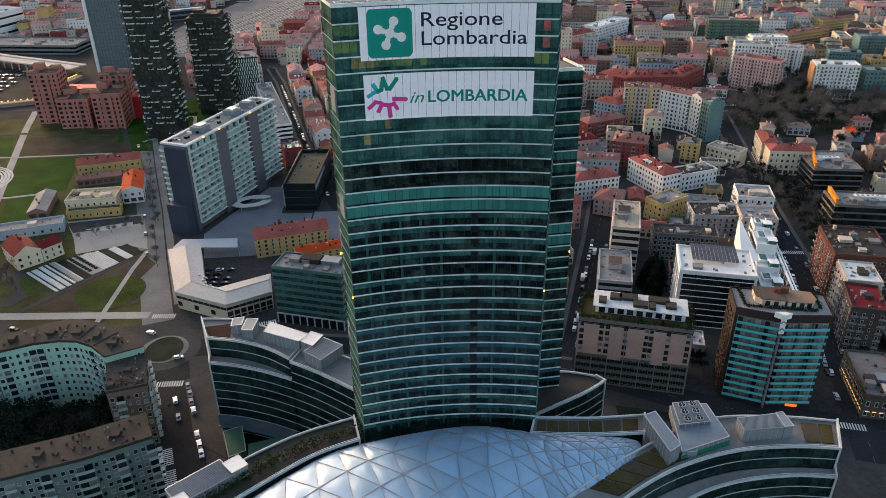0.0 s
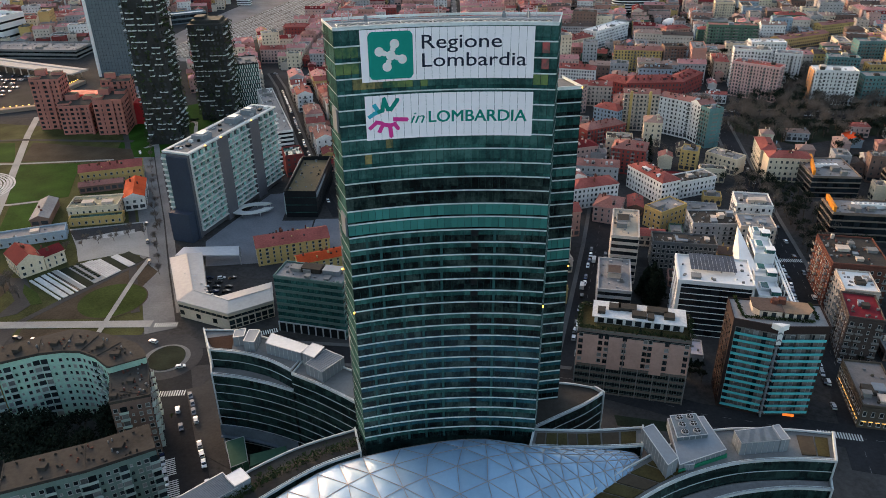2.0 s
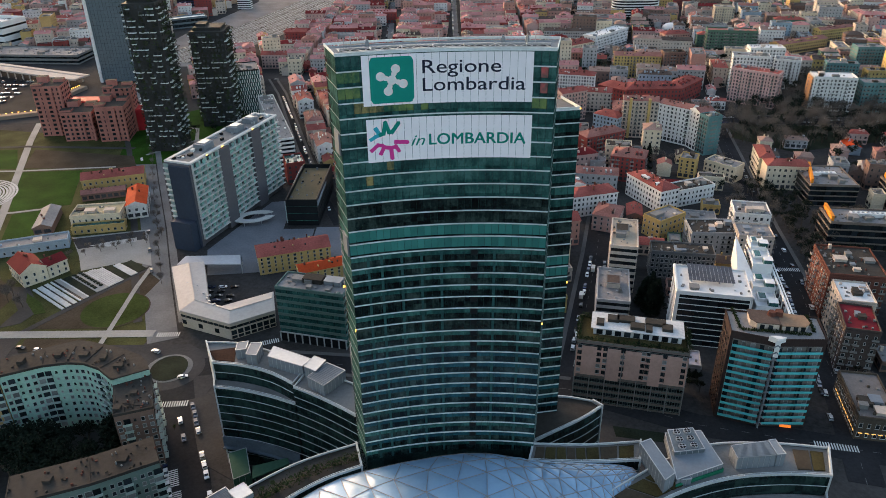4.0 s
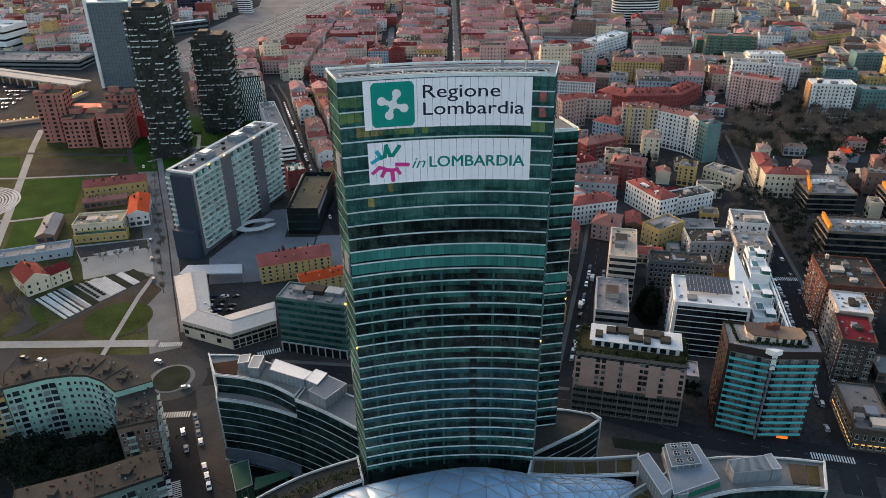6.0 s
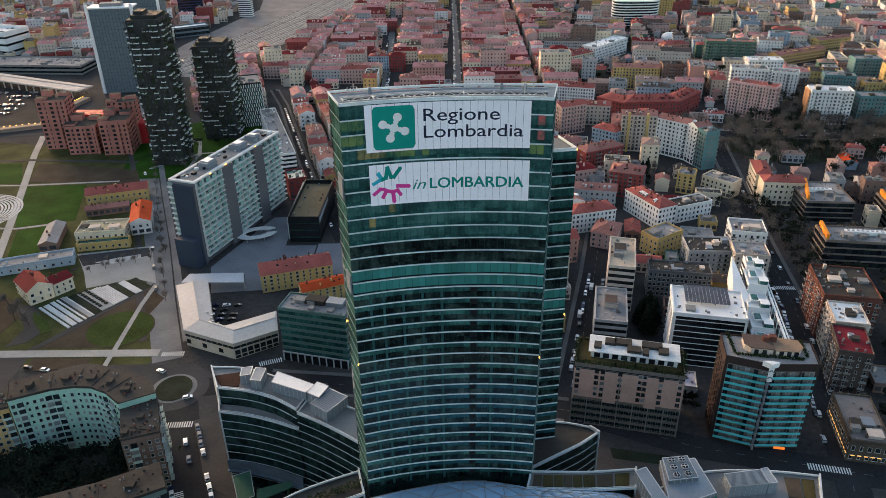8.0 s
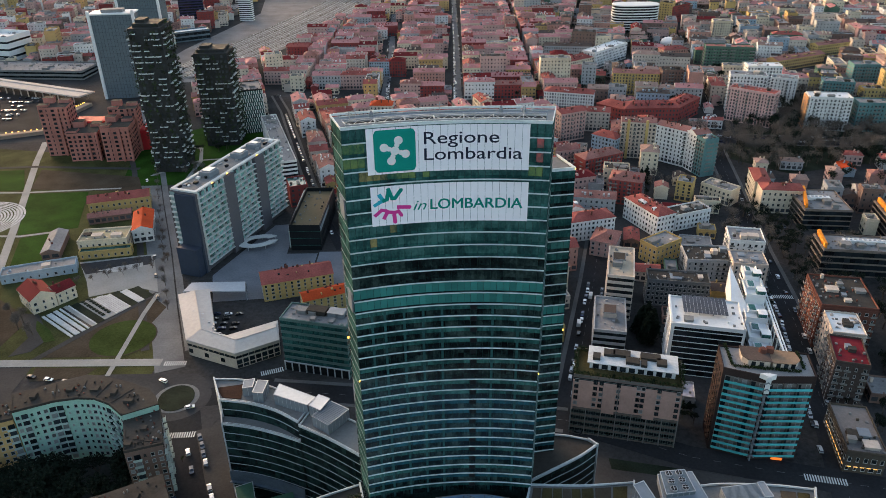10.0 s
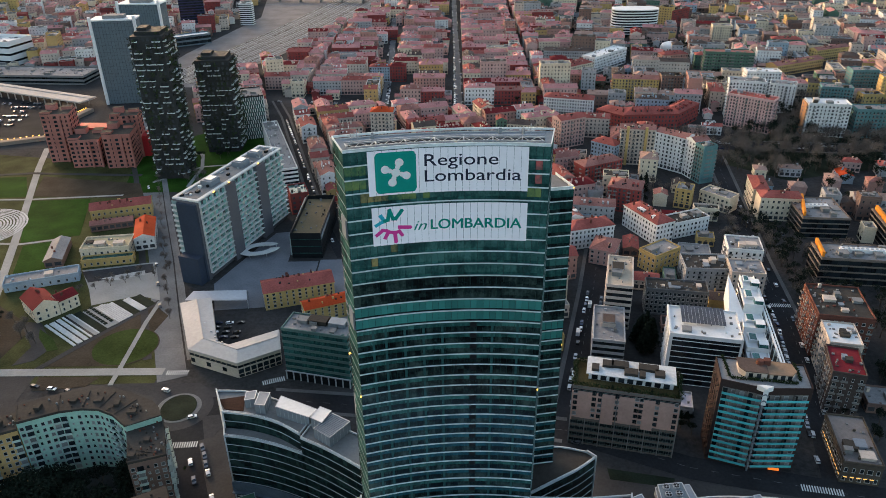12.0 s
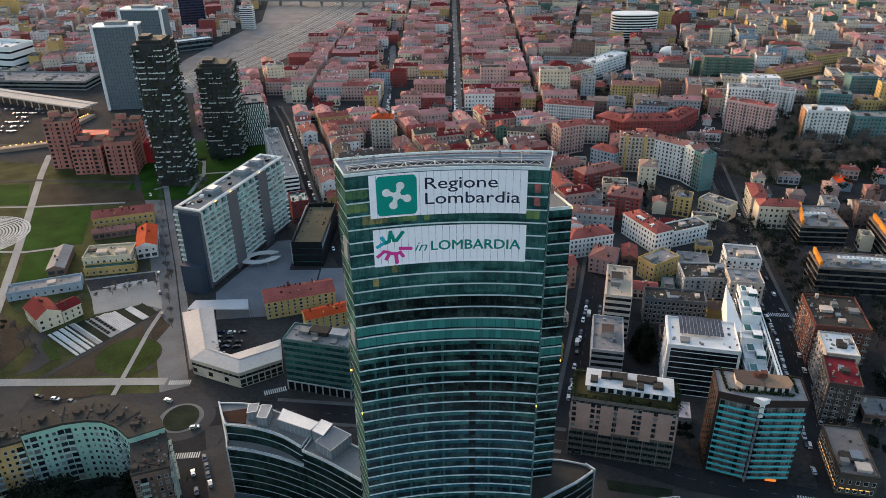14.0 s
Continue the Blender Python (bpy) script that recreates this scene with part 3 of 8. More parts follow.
# white stepped terraces beside the old farmhouse, a wedge of strips
steps = thing("sunken_terraces", "white stone terraces with dark planted strips in the park", "terraces", -204, 321.4, 0, -38.5)
TERRACES = [(0, 1.4, 0), (2.4, 5.2, 0), (5.2, 6.2, 1), (6.2, 8.4, 0), (9.6, 10.6, 0), (10.6, 12.0, 1), (12.0, 14.2, 3), (14.2, 15.0, 0), (15.0, 19.6, 2), (19.6, 26.4, 3)]
TERRACES += [(26.4 + i * 1.15, 27.3 + i * 1.15, 0) for i in range(8)] + [(36, 40.0, 2), (40.0, 44.0, 0), (44.6, 50, 2)]
for y0, y1, kind in TERRACES:
    m = (y0 + y1) / 2
    lo, hi = (-15.5 if m < 15 else -15.5 + (m - 15) * 0.35) + 0.6 * math.sin(y0), 15.5 - m * 0.07
    b = Build()
    b.prism([(lo, y0), (hi, y0), (hi, y1), (lo, y1)], -0.02, (0.5, 0.25, 0.2, 0.4)[kind])
    part(("terrace", "planting_strip", "planting_strip", "terrace")[kind], b, (WHITE_STONE, DARK_METAL, DARK_BED, PALE_PAVING)[kind], steps)
for i in range(8):
    for j in range(2):
        b = Build()
        b.box(-12 + i * 3.0, 21.3 + j * 3.4, 0.4, 1.9, 1.7, 0.35), b.box(-12 + i * 3.0, 21.3 + j * 3.4, 0.75, 1.5, 1.3, 0.25)
        part("planter_box", b, DARK_BED, steps)

# ---------------------------------------------------------------- the tower
TL, TR, SAG = Vector((-23.4, 162.9)), Vector((26.3, 165.9)), 2.8
TU = (TR - TL).normalized()
TN = Vector((TU.y, -TU.x))  # outward, towards the square


def curtain(b, pts, z0, z1, out=0.0, gap=0.05, mi=0):
    """Glass panes along a line of points, one a bay, each a face of its own."""
    for p, q in zip(pts, pts[1:]):
        d = (q - p).normalized()
        n = Vector((d.y, -d.x)) * out
        a, c = p + d * gap + n, q - d * gap + n
        b.face(((a.x, a.y, z0), (c.x, c.y, z0), (c.x, c.y, z1), (a.x, a.y, z1)), mi)


def glazed(root, front, z0, z1, pitch, glass, ledge=0.24, out=0.3, tones=None, pane_rows=0, bars=True, rim=None, slot=None, lit=None):
    """Storeys of glass along a line: a ledge a floor, panes between, thin bars; the top pane_rows storeys have panes of their own."""
    n = int(round((z1 - z0) / pitch))
    rest, bars_b = Build(), Build()
    slots = tones or [glass]
    shared = None
    glowing = {}
    for k in range(n):
        top = z1 - k * pitch
        b = Build()
        strip(b, front, top - ledge, top, out, 0, 0.1)
        part("ledge", b, rim or LEDGE, root)
        mi = 0 if not tones else TONE[k % len(TONE)]
        lo, hi = top - pitch, top - ledge
        if k < pane_rows:
            for i, (p, q) in enumerate(zip(front, front[1:])):
                d = q - p
                if shared is None:
                    s = Build()
                    w = d.length - 0.1
                    s.prism([(-w / 2, -0.06), (w / 2, -0.06), (w / 2, 0.0), (-w / 2, 0.0)], 0, hi - lo - 0.9)
                    shared = s.mesh("pane", [TEAL_PANE])
                mesh = shared
                for mat, row, first, last in lit or ():
                    if k == row and first <= i <= last:
                        if mat.name not in glowing:
                            glowing[mat.name] = shared.copy()
                            glowing[mat.name].materials[0] = mat
                        mesh = glowing[mat.name]
                part("pane", mesh, None, root, m=pose((p.x + q.x) / 2, (p.y + q.y) / 2, lo + 0.9, 0, 0, math.degrees(math.atan2(d.y, d.x))))
            curtain(rest, front, lo + 0.02, lo + 0.86, 0.02, mi=0)
        else:
            sill = (lo + 0.5 if mi == 2 else hi - 1.45) if tones and k > 11 else lo + 1.05
            curtain(rest, front, sill, hi, 0.04, gap=0.03, mi=mi)
            curtain(rest, front, lo + 0.02, sill - 0.05, 0.02, gap=0.03, mi=1 if tones else 0)
            # flat dark faces draw the shade of a recess in each low storey
            if slot and k > 13:
                p, q = front[slot], front[slot + 1]
                curtain(rest, [p, q], lo + 1.5, hi, 0.055, gap=-0.15, mi=4)
        if bars:
            for p in front:
                d = (front[-1] - front[0]).normalized()
                bars_b.box(p.x + d.y * 0.06, p.y - d.x * 0.06, lo, 0.06, 0.12, hi - lo, 0, math.atan2(d.y, d.x))
    part("glazing", rest, slots, root, "joined dark teal glass panes", "stuff")
    if bars:
        part("glazing_grid", bars_b, SEAM_BAR, root, "thin dark bars between the panes", "stuff")


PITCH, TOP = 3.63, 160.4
TONES = [TEAL_GLASS, TEAL_DEEP, TEAL_BLINDS, TEAL_BLUE, DARK_METAL]  # mid and deep painted rooms, pale blinds, painted blue reflection, recess shade
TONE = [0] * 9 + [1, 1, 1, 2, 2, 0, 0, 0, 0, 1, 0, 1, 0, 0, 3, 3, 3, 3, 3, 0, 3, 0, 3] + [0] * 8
FRONT = arc(TL, TR, SAG, 29)
BACK_L, BACK_R = Vector((-27.2, 173.3)), Vector((28.6, 177.2))
BACK = arc(BACK_L, BACK_R, SAG, 29)
tower = thing("office_tower", "tall dark teal glass office tower with a concave front", "skyscraper", 0, 0, 0)
inset = 0.35
core = [tuple(p - TN * inset) for p in FRONT] + [tuple(p + TN * 0.2) for p in reversed(BACK)]
b = Build()
b.prism(core, 0, 158.2)
part("core", b, TEAL_DARK, tower, "dark floors behind the glass")


def lit_room(name, deep, light, strength):
    """Glass before a lamp-lit room: uneven, part of it in the dark."""
    m = office_glass(name, deep, tuple((p + q) / 2 for p, q in zip(deep, light)), light, "object", weight=0.1, low=0.42, high=0.66)
    n = m.node_tree.nodes
    m.node_tree.links.new(n["Color Ramp"].outputs["Color"], n["Principled BSDF"].inputs["Emission Color"])
    n["Principled BSDF"].inputs["Emission Strength"].default_value = strength
    return m


LIT_GREEN = lit_room("office lit yellow-green behind glass", (0.010, 0.05, 0.038), (0.075, 0.125, 0.050), 0.08)
LIT_AMBER = lit_room("office lit amber behind glass", (0.02, 0.04, 0.03), (0.15, 0.14, 0.065), 0.08)
LIT_ROSE = lit_room("office lit rose behind glass", (0.03, 0.05, 0.05), (0.24, 0.06, 0.065), 0.08)
LIT = [(LIT_GREEN, 1, 0, 2), (LIT_GREEN, 2, 0, 2), (LIT_AMBER, 3, 2, 5), (LIT_GREEN, 3, 6, 9), (LIT_GREEN, 3, 11, 11), (LIT_ROSE, 1, 27, 27), (LIT_ROSE, 2, 27, 27), (LIT_GREEN, 3, 26, 27), (LIT_AMBER, 8, 3, 3), (LIT_AMBER, 7, 6, 6)]
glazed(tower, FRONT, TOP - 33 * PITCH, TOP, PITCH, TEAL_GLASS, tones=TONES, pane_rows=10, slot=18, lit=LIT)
LSIDE = [BACK_L.lerp(TL, i / 6) for i in range(7)]
# side ledges take the darker colour to hold back the low sun
glazed(tower, LSIDE, TOP - 33 * PITCH, TOP, PITCH, SIDE_GLASS, out=0.07, ledge=0.14, bars=False, rim=DIMMED_LEDGE)
RSIDE = [TR.lerp(BACK_R, i / 6) for i in range(7)]
glazed(tower, RSIDE, TOP - 33 * PITCH, TOP, PITCH, SIDE_GLASS, out=0.07, ledge=0.14, bars=False, rim=DIMMED_LEDGE)
COLUMN = surface("pale column behind teal glass", (0.018, 0.062, 0.062), 0.4, 0.4, 0.5)
for i in (2, 4, 7, 10, 13, 21, 25):
    p, d = FRONT[i].lerp(FRONT[i + 1], 0.5), FRONT[i + 1] - FRONT[i]
    b = Build()
    b.box(p.x + TN.x * 0.03, p.y + TN.y * 0.03, TOP - 33 * PITCH + 0.1, 0.7, 0.06, 19 * PITCH - 0.5, 0, math.atan2(d.y, d.x))
    part("column", b, COLUMN, tower, "pale column behind the glass")
# parapet, roof deck and its rails
b = Build()
for line in (FRONT, LSIDE, RSIDE, list(reversed(BACK))):
    strip(b, line, TOP - 0.05, TOP + 0.5, 0.1, 0, 0.14)
part("parapet", b, LEDGE, tower, "thin pale metal parapet")
b = Build()
b.prism(core, 158.2, 160.15)
part("roof", b, surface("blue-grey deck", (0.15, 0.18, 0.205), 0.6, 0.25, 0.5), tower, "blue-grey roof deck")
across = lambda s: [p.lerp(q, s) for p, q in zip(FRONT, BACK)][1:-1]
b = Build()
strip(b, across(0.36), 160.16, 160.22, 1.0, 0, 1.2)
part("roof_gutter", b, DARK_METAL, tower, "dark gutter under the cradle track")
b = Build()
for s in (0.24, 0.5):
    strip(b, across(s), 160.2, 160.55, 0.10, 0, 0.10)
lo, hi = across(0.24), across(0.5)
for i in range(len(lo) - 1):
    p, q = (lo[i], hi[i + 1]) if i % 2 else (hi[i], lo[i + 1])
    b.bar((p.x, p.y, 160.42), (q.x, q.y, 160.42), 0.06)
    if i % 4 == 0:
        b.bar((lo[i].x, lo[i].y, 160.45), (hi[i].x, hi[i].y, 160.45), 0.12), b.box(lo[i].x, lo[i].y, 160.15, 0.25, 0.25, 0.9)
strip(b, across(0.66), 160.16, 160.3, 0.1, 0, 0.1), strip(b, across(0.86), 160.16, 160.4, 0.08, 0, 0.08)
part("cradle_track", b, STEEL, tower, "galvanised lattice track for the cleaning cradle")
for i, s in ((2, 0.6), (3, 0.8), (14, 0.85), (25, 0.6), (26, 0.8)):
    p = FRONT[i].lerp(BACK[i], s)
    b = Build()
    b.tube(p.x, p.y, 159.2, 0.12, 3.4, 8), b.bar((p.x - 0.8, p.y, 162.0), (p.x + 0.8, p.y, 162.0), 0.05), b.bar((p.x, p.y - 0.6, 161.6), (p.x, p.y + 0.6, 161.6), 0.05)
    part("antenna", b, STEEL, tower)
for i in (5, 22, 25):
    p = FRONT[i].lerp(BACK[i], 0.76)
    b = Build()
    b.box(p.x, p.y, 160.15, 0.9, 0.7, 1.0), b.box(p.x, p.y, 161.15, 0.6, 0.5, 0.5)
    part("roof_unit", b, PALE_METAL, tower)
for s, z in ((0.62, 142.2), (0.62, 115.0)):
    p = BACK_L.lerp(TL, s)
    b = Build()
    strip(b, [BACK_L.lerp(TL, 0.52), BACK_L.lerp(TL, 0.92)], z - 5.5, z, 0.45, 0, 0.0)
    part("side_panel", b, PALE_METAL, tower, "plain white panel on the narrow side")

# lower second blade behind it
blade = thing("office_tower", "lower dark teal glass slab behind the tower", "skyscraper", 0, 0, 0)
BF = arc((4, 179.5), (36.6, 187.3), 0.8, 18)
BB = arc((2, 192), (33.0, 197.5), 0.8, 18)
b = Build()
b.prism([tuple(p + Vector((0.1, 0.35))) for p in BF] + [tuple(p) for p in reversed(BB)], 0, 139.2)
part("core", b, TEAL_DARK, blade)
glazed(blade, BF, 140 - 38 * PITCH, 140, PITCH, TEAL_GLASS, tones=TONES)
BR = [BF[-1].lerp(BB[-1], i / 5) for i in range(6)]
glazed(blade, BR, 140 - 38 * PITCH, 140, PITCH, TEAL_GLASS, out=0.12, ledge=0.12, bars=False, rim=DIMMED_LEDGE)
b = Build()
strip(b, BF, 139.9, 140.6, 0.1, 0, 0.15), strip(b, BR, 139.9, 140.6, 0.1, 0, 0.15)
part("parapet", b, LEDGE, blade)
b = Build()
b.prism([tuple(p + Vector((0.1, 0.35))) for p in BF] + [tuple(p) for p in reversed(BB)], 139.2, 139.7)
part("roof", b, CONCRETE, blade, "pale concrete roof")

# ---------------------------------------------------------------- banners on the tower
BANNER = surface("banner cloth", (0.82, 0.77, 0.80), 0.7, 0.06, 0.3)
BANNER_GREEN = surface("banner green", (0.0, 0.23, 0.185), 0.7, 0.08, 0.3)
INK = surface("banner ink", (0.022, 0.026, 0.045), 0.7, 0.1, 0.3)
INK_TEAL = surface("banner teal ink", (0.0, 0.20, 0.16), 0.7, 0.1, 0.3)
INK_PINK = surface("banner pink ink", (0.62, 0.05, 0.25), 0.7, 0.1, 0.3)
INK_BLUE = surface("banner blue ink", (0.02, 0.33, 0.42), 0.7, 0.1, 0.3)


def on_front(x, z, out):
    """The place on the tower's curved front, x metres along from its left corner."""
    L = (TR - TL).length
    s = x / L
    p = TL + TU * x - TN * SAG * 4 * s * (1 - s) + TN * out
    return p.x, p.y, z


def banner(label, x0, x1, z0, z1, slope):
    root = thing("banner", label, "banner", 0, 0, 0)
    n = 22
    for i in range(n):
        b = Build()
        a, c = x0 + (x1 - x0) * i / n, x0 + (x1 - x0) * (i + 1) / n - 0.07
        P = [on_front(x, 0, o)[:2] for x, o in ((a, 0.42), (c, 0.42), (c, 0.36), (a, 0.36))]
        b.prism(P, z0, z1)
        part("cloth_strip", b, BANNER, root)
    return root


def lettering(root, name, text, x, z, size, mat, shear=0.0, space=1.0, bold=0.0, width=None, out=0.47):
    cu = bpy.data.curves.new(name, "FONT")
    cu.body, cu.size, cu.shear, cu.space_character, cu.offset, cu.extrude = text, size, shear, space, bold, 0.0
    cu.resolution_u = 3
    ob = bpy.data.objects.new("type", cu)
    scene.collection.objects.link(ob)
    me = bpy.data.meshes.new_from_object(ob.evaluated_get(bpy.context.evaluated_depsgraph_get()))
    bpy.data.objects.remove(ob)
    me.materials.clear()
    me.materials.append(mat)
    xs = [v.co.x for v in me.vertices]
    k = (width / (max(xs) - min(xs))) if width else 1.0
    lo = min(xs)
    for v in me.vertices:
        v.co = on_front(x + (v.co.x - lo) * k, z + v.co.y, out)
    return part(name, me, None, root)


def blot(root, name, mat, pts, out=0.47):
    """A flat printed shape; pts are x along the front and height."""
    b = Build()
    b.face([on_front(x, z, out) for x, z in pts])
    return part(name, b, mat, root)


X0 = 5.7
one = banner("white cloth banner with a green emblem and dark lettering", X0, X0 + 39.0, 148.4, 160.0, 0)


b = Build()
for i in range(20):
    xs = [-5.0 + i * 0.5, -4.5 + i * 0.5]
    hs = [5.3 - (1.0 - (1.0 - max(0.0, abs(x) - 4.0) ** 2) ** 0.5 if abs(x) > 4 else 0.0) for x in xs]
    b.face([on_front(X0 + 6.7 + x, 154.2 + z, 0.46) for x, z in ((xs[0], -hs[0]), (xs[1], -hs[1]), (xs[1], hs[1]), (xs[0], hs[0]))])
part("emblem_ground", b, BANNER_GREEN, one)
EX, EZ = X0 + 6.7, 154.2
for a in (100, 190, 280, 10):
    b = Build()
    ca, sa = math.cos(radians(a - 30)), math.sin(radians(a - 30))
    for r0, rad in ((2.7, 1.05), (1.5, 0.62)):
        b.face([on_front(EX + ca * r0 + rad * math.cos(t), EZ + sa * r0 + rad * math.sin(t), 0.51 + r0 * 0.004) for t in [2 * math.pi * i / 18 for i in range(18)]])
    part("emblem_petal", b, WHITE_PAINT, one)
blot(one, "emblem_heart", WHITE_PAINT, [(EX + 1.1 * math.cos(2 * math.pi * i / 16), EZ + 1.1 * math.sin(2 * math.pi * i / 16)) for i in range(16)], 0.55)
lettering(one, "lettering", "Regione", X0 + 13.7, 155.4, 4.4, INK, width=18.0, bold=0.02)
lettering(one, "lettering", "Lombardia", X0 + 13.7, 151.3, 4.4, INK, width=23.6, bold=0.02)
two = banner("white cloth banner with a colourful splash and teal lettering", X0 + 0.3, X0 + 39.2, 134.6, 145.2, 0)
lettering(two, "lettering", "in", X0 + 10.6, 138.2, 3.9, INK_TEAL, shear=0.35, width=3.4)
for i in range(4):
    lettering(two, "lettering", "LOMBARDIA", X0 + 14.9 + 0.12 * (i % 2) + 0.04 * (i // 2), 138.2 + 0.1 * (i // 2), 3.9, INK_TEAL, width=22.8, out=0.47 + 0.006 * i)
CX, CZ = X0 + 5.4, 139.9
STROKES = ((INK_BLUE, 0.36, [(-4.1, 0.5), (-2.9, 1.2), (-1.9, 1.5)]), (INK_BLUE, 0.4, [(-2.9, 2.9), (-2.2, 1.7)]), (INK_TEAL, 0.38, [(-1.9, 1.5), (-1.2, 1.8), (-0.7, 4.3)]), (INK_TEAL, 0.38, [(-0.7, 4.3), (0.1, 2.0), (0.8, 2.0), (2.3, 4.0)]),
           (INK_PINK, 0.36, [(-4.1, -2.2), (-2.6, -1.0), (-1.6, -1.2)]), (INK_PINK, 0.38, [(-2.0, -3.1), (-1.2, -1.6), (-0.2, -1.8)]), (INK_PINK, 0.4, [(-0.2, -1.8), (0.4, -1.9), (0.6, -4.4)]), (INK_PINK, 0.36, [(0.6, -2.0), (1.5, -1.6), (2.2, -2.7)]), (INK_PINK, 0.4, [(1.7, -0.5), (4.2, -0.7)]))
for i, (mt, w, line) in enumerate(STROKES):
    b = Build()
    for (x1, z1), (x2, z2) in zip(line, line[1:]):
        d = Vector((x2 - x1, z2 - z1)).normalized() * w * 1.25
        b.face([on_front(CX + x, CZ + z, 0.47 + i * 0.004) for x, z in ((x1 - d.x - d.y, z1 - d.y + d.x), (x1 - d.x + d.y, z1 - d.y - d.x), (x2 + d.x * 0.6 + d.y, z2 + d.y * 0.6 - d.x), (x2 + d.x * 1.3, z2 + d.y * 1.3), (x2 + d.x * 0.6 - d.y, z2 + d.y * 0.6 + d.x))])
    part("splash_stroke", b, mt, two)

# small warm warning lamps on the corners
WARM = glow("warm lamp", (1.0, 0.5, 0.08), 0.9)
for px, py, z in ((-23.6, 162.6, 87.5), (-27.4, 173.0, 95.0), (36.62, 187.2, 87.0), (26.5, 165.5, 87.0), (36.6, 187.3, 140.0)):
    b = Build()
    b.box(px, py, z, 0.32, 0.32, 0.26), b.box(px, py + 0.1, z - 0.25, 0.25, 0.5, 0.25)
    tagged(part("warning_lamp", b, WARM), "small glowing amber warning lamp on the tower", "lamp", "warning lamps")

# ---------------------------------------------------------------- low curved wings and the glazed square


def curve(pts, n):
    """A smooth line through the points."""
    P = [Vector(p) for p in pts]
    out = []
    for i in range(len(P) - 1):
        p0, p1, p2, p3 = P[max(i - 1, 0)], P[i], P[i + 1], P[min(i + 2, len(P) - 1)]
        for k in range(n):
            t = k / n
            out.append(0.5 * ((2 * p1) + (p2 - p0) * t + (2 * p0 - 5 * p1 + 4 * p2 - p3) * t * t + (3 * p1 - p0 - 3 * p2 + p3) * t ** 3))
    return out + [P[-1]]


def wing(label, front, back, z0, z1, glass, pitch=3.7, roof=None, ends=True, right_end=True):
    root = thing("office_wing", label, "office building", 0, 0, 0)
    b = Build()
    b.prism([tuple(p) for p in front] + [tuple(p) for p in reversed(back)], z0, z1 - 0.9)
    part("core", b, TEAL_DARK, root)
    glazed(root, front, z0 + (z1 - z0) % pitch, z1, pitch, glass, ledge=0.15, out=0.2, rim=WING_LEDGE, bars=False)
    glazed(root, list(reversed(back)), z0 + (z1 - z0) % pitch, z1, pitch, glass, ledge=0.14, out=0.12, rim=DIMMED_LEDGE, bars=False)
    b = Build()
    for line in (front, list(reversed(back)), [front[-1], back[-1]], [back[0], front[0]]):
        strip(b, line, z1 - 0.1, z1 + 0.55, 0.1, 0, 0.3)
    part("parapet", b, WING_LEDGE, root, "pale metal parapet")
    b = Build()
    b.prism([tuple(p) for p in front] + [tuple(p) for p in reversed(back)], z1 - 0.9, z1 - 0.4)
    part("roof", b, roof or CONCRETE, root, "pale paved flat roof")
    b = Build()
    strip(b, front, z1 + 1.1, z1 + 1.2, 0.05, 0, 0.05)
    for p in front[::2]:
        b.box(p.x, p.y, z1 + 0.5, 0.08, 0.08, 0.6)
    part("railing", b, LEDGE, root, "thin pale roof railing")
    for p, q in ((front[-1], back[-1]), (front[0], back[0])):
        if not ends or (p is front[-1] and not right_end):
            continue
        b = Build()
        d = (q - p).normalized()
        n = Vector((d.y, -d.x))
        m = (p + q) / 2
        b.box(m.x, m.y, z0, (q - p).length + 0.8, 0.5, z1 - z0 + 0.9, 0, math.atan2(d.y, d.x))
        part("end_fin", b, WING_LEDGE, root, "pale metal end wall")
    return root


# left wing: a lower terrace in front of the two top storeys
LW_F = curve([(-82, 210), (-71, 208), (-60.5, 203.8), (-51.5, 197.6)], 8)
LW_B = curve([(-87.5, 222.5), (-75, 221.5), (-62, 216), (-48, 207)], 8)
LW_T = curve([(-81, 205), (-71, 203), (-60.5, 199.5), (-51, 195.2)], 8)
wing("curved dark glass office wing with a stepped-back top", LW_F, LW_B, 0, 42, TEAL_DARK, right_end=False)
wing("curved dark glass office wing below a grey terrace", LW_T, [p.lerp(q, 0.25) for p, q in zip(LW_F, LW_B)], 0, 35.2, TEAL_DARK, right_end=False)
b = Build()
strip(b, LW_T, 8.5, 9.0, 2.2, 0, 0.0), strip(b, LW_T, 9.0, 13.5, 1.2, 0, -0.9)
tagged(part("facade_screen", b, surface("blue-grey mesh screen", (0.10, 0.13, 0.16), 0.5, 0.3, 2.0, metal=0.3)), "blue-grey metal mesh screen round the wing", "screen")
LR_F = curve([(-50.9, 195.8), (-41, 190), (-29, 181.5), (-20, 174)], 8)
LR_B = curve([(-47, 206.5), (-37, 201), (-24, 193), (-12, 186)], 8)
wing("curved dark glass office wing beside the tower", LR_F, LR_B, 0, 42, TEAL_DARK, ends=False)
# long wing that rings the square on the left
LG_F = curve([(-96, 96), (-70, 122), (-52, 139.5), (-37, 152.5), (-24.5, 159)], 6)
LG_B = curve([(-104, 103), (-79, 130), (-60, 148), (-44, 160.5), (-27, 168.5)], 6)
wing("curved office wing with a planted roof beside the square", LG_F, LG_B, 0, 42, TEAL_DARK, roof=ROOF_FELT)
# small wedge to the right of the tower
SW_F = curve([(27, 172.6), (36, 178), (45, 183.5), (51.8, 189)], 5)
SW_B = curve([(25, 190), (34, 194), (41, 194), (49.5, 191.5)], 5)
wing("low dark glass wedge with a pale rim", SW_F, SW_B, 0, 38, TEAL_DARK, roof=ROOF_FELT)
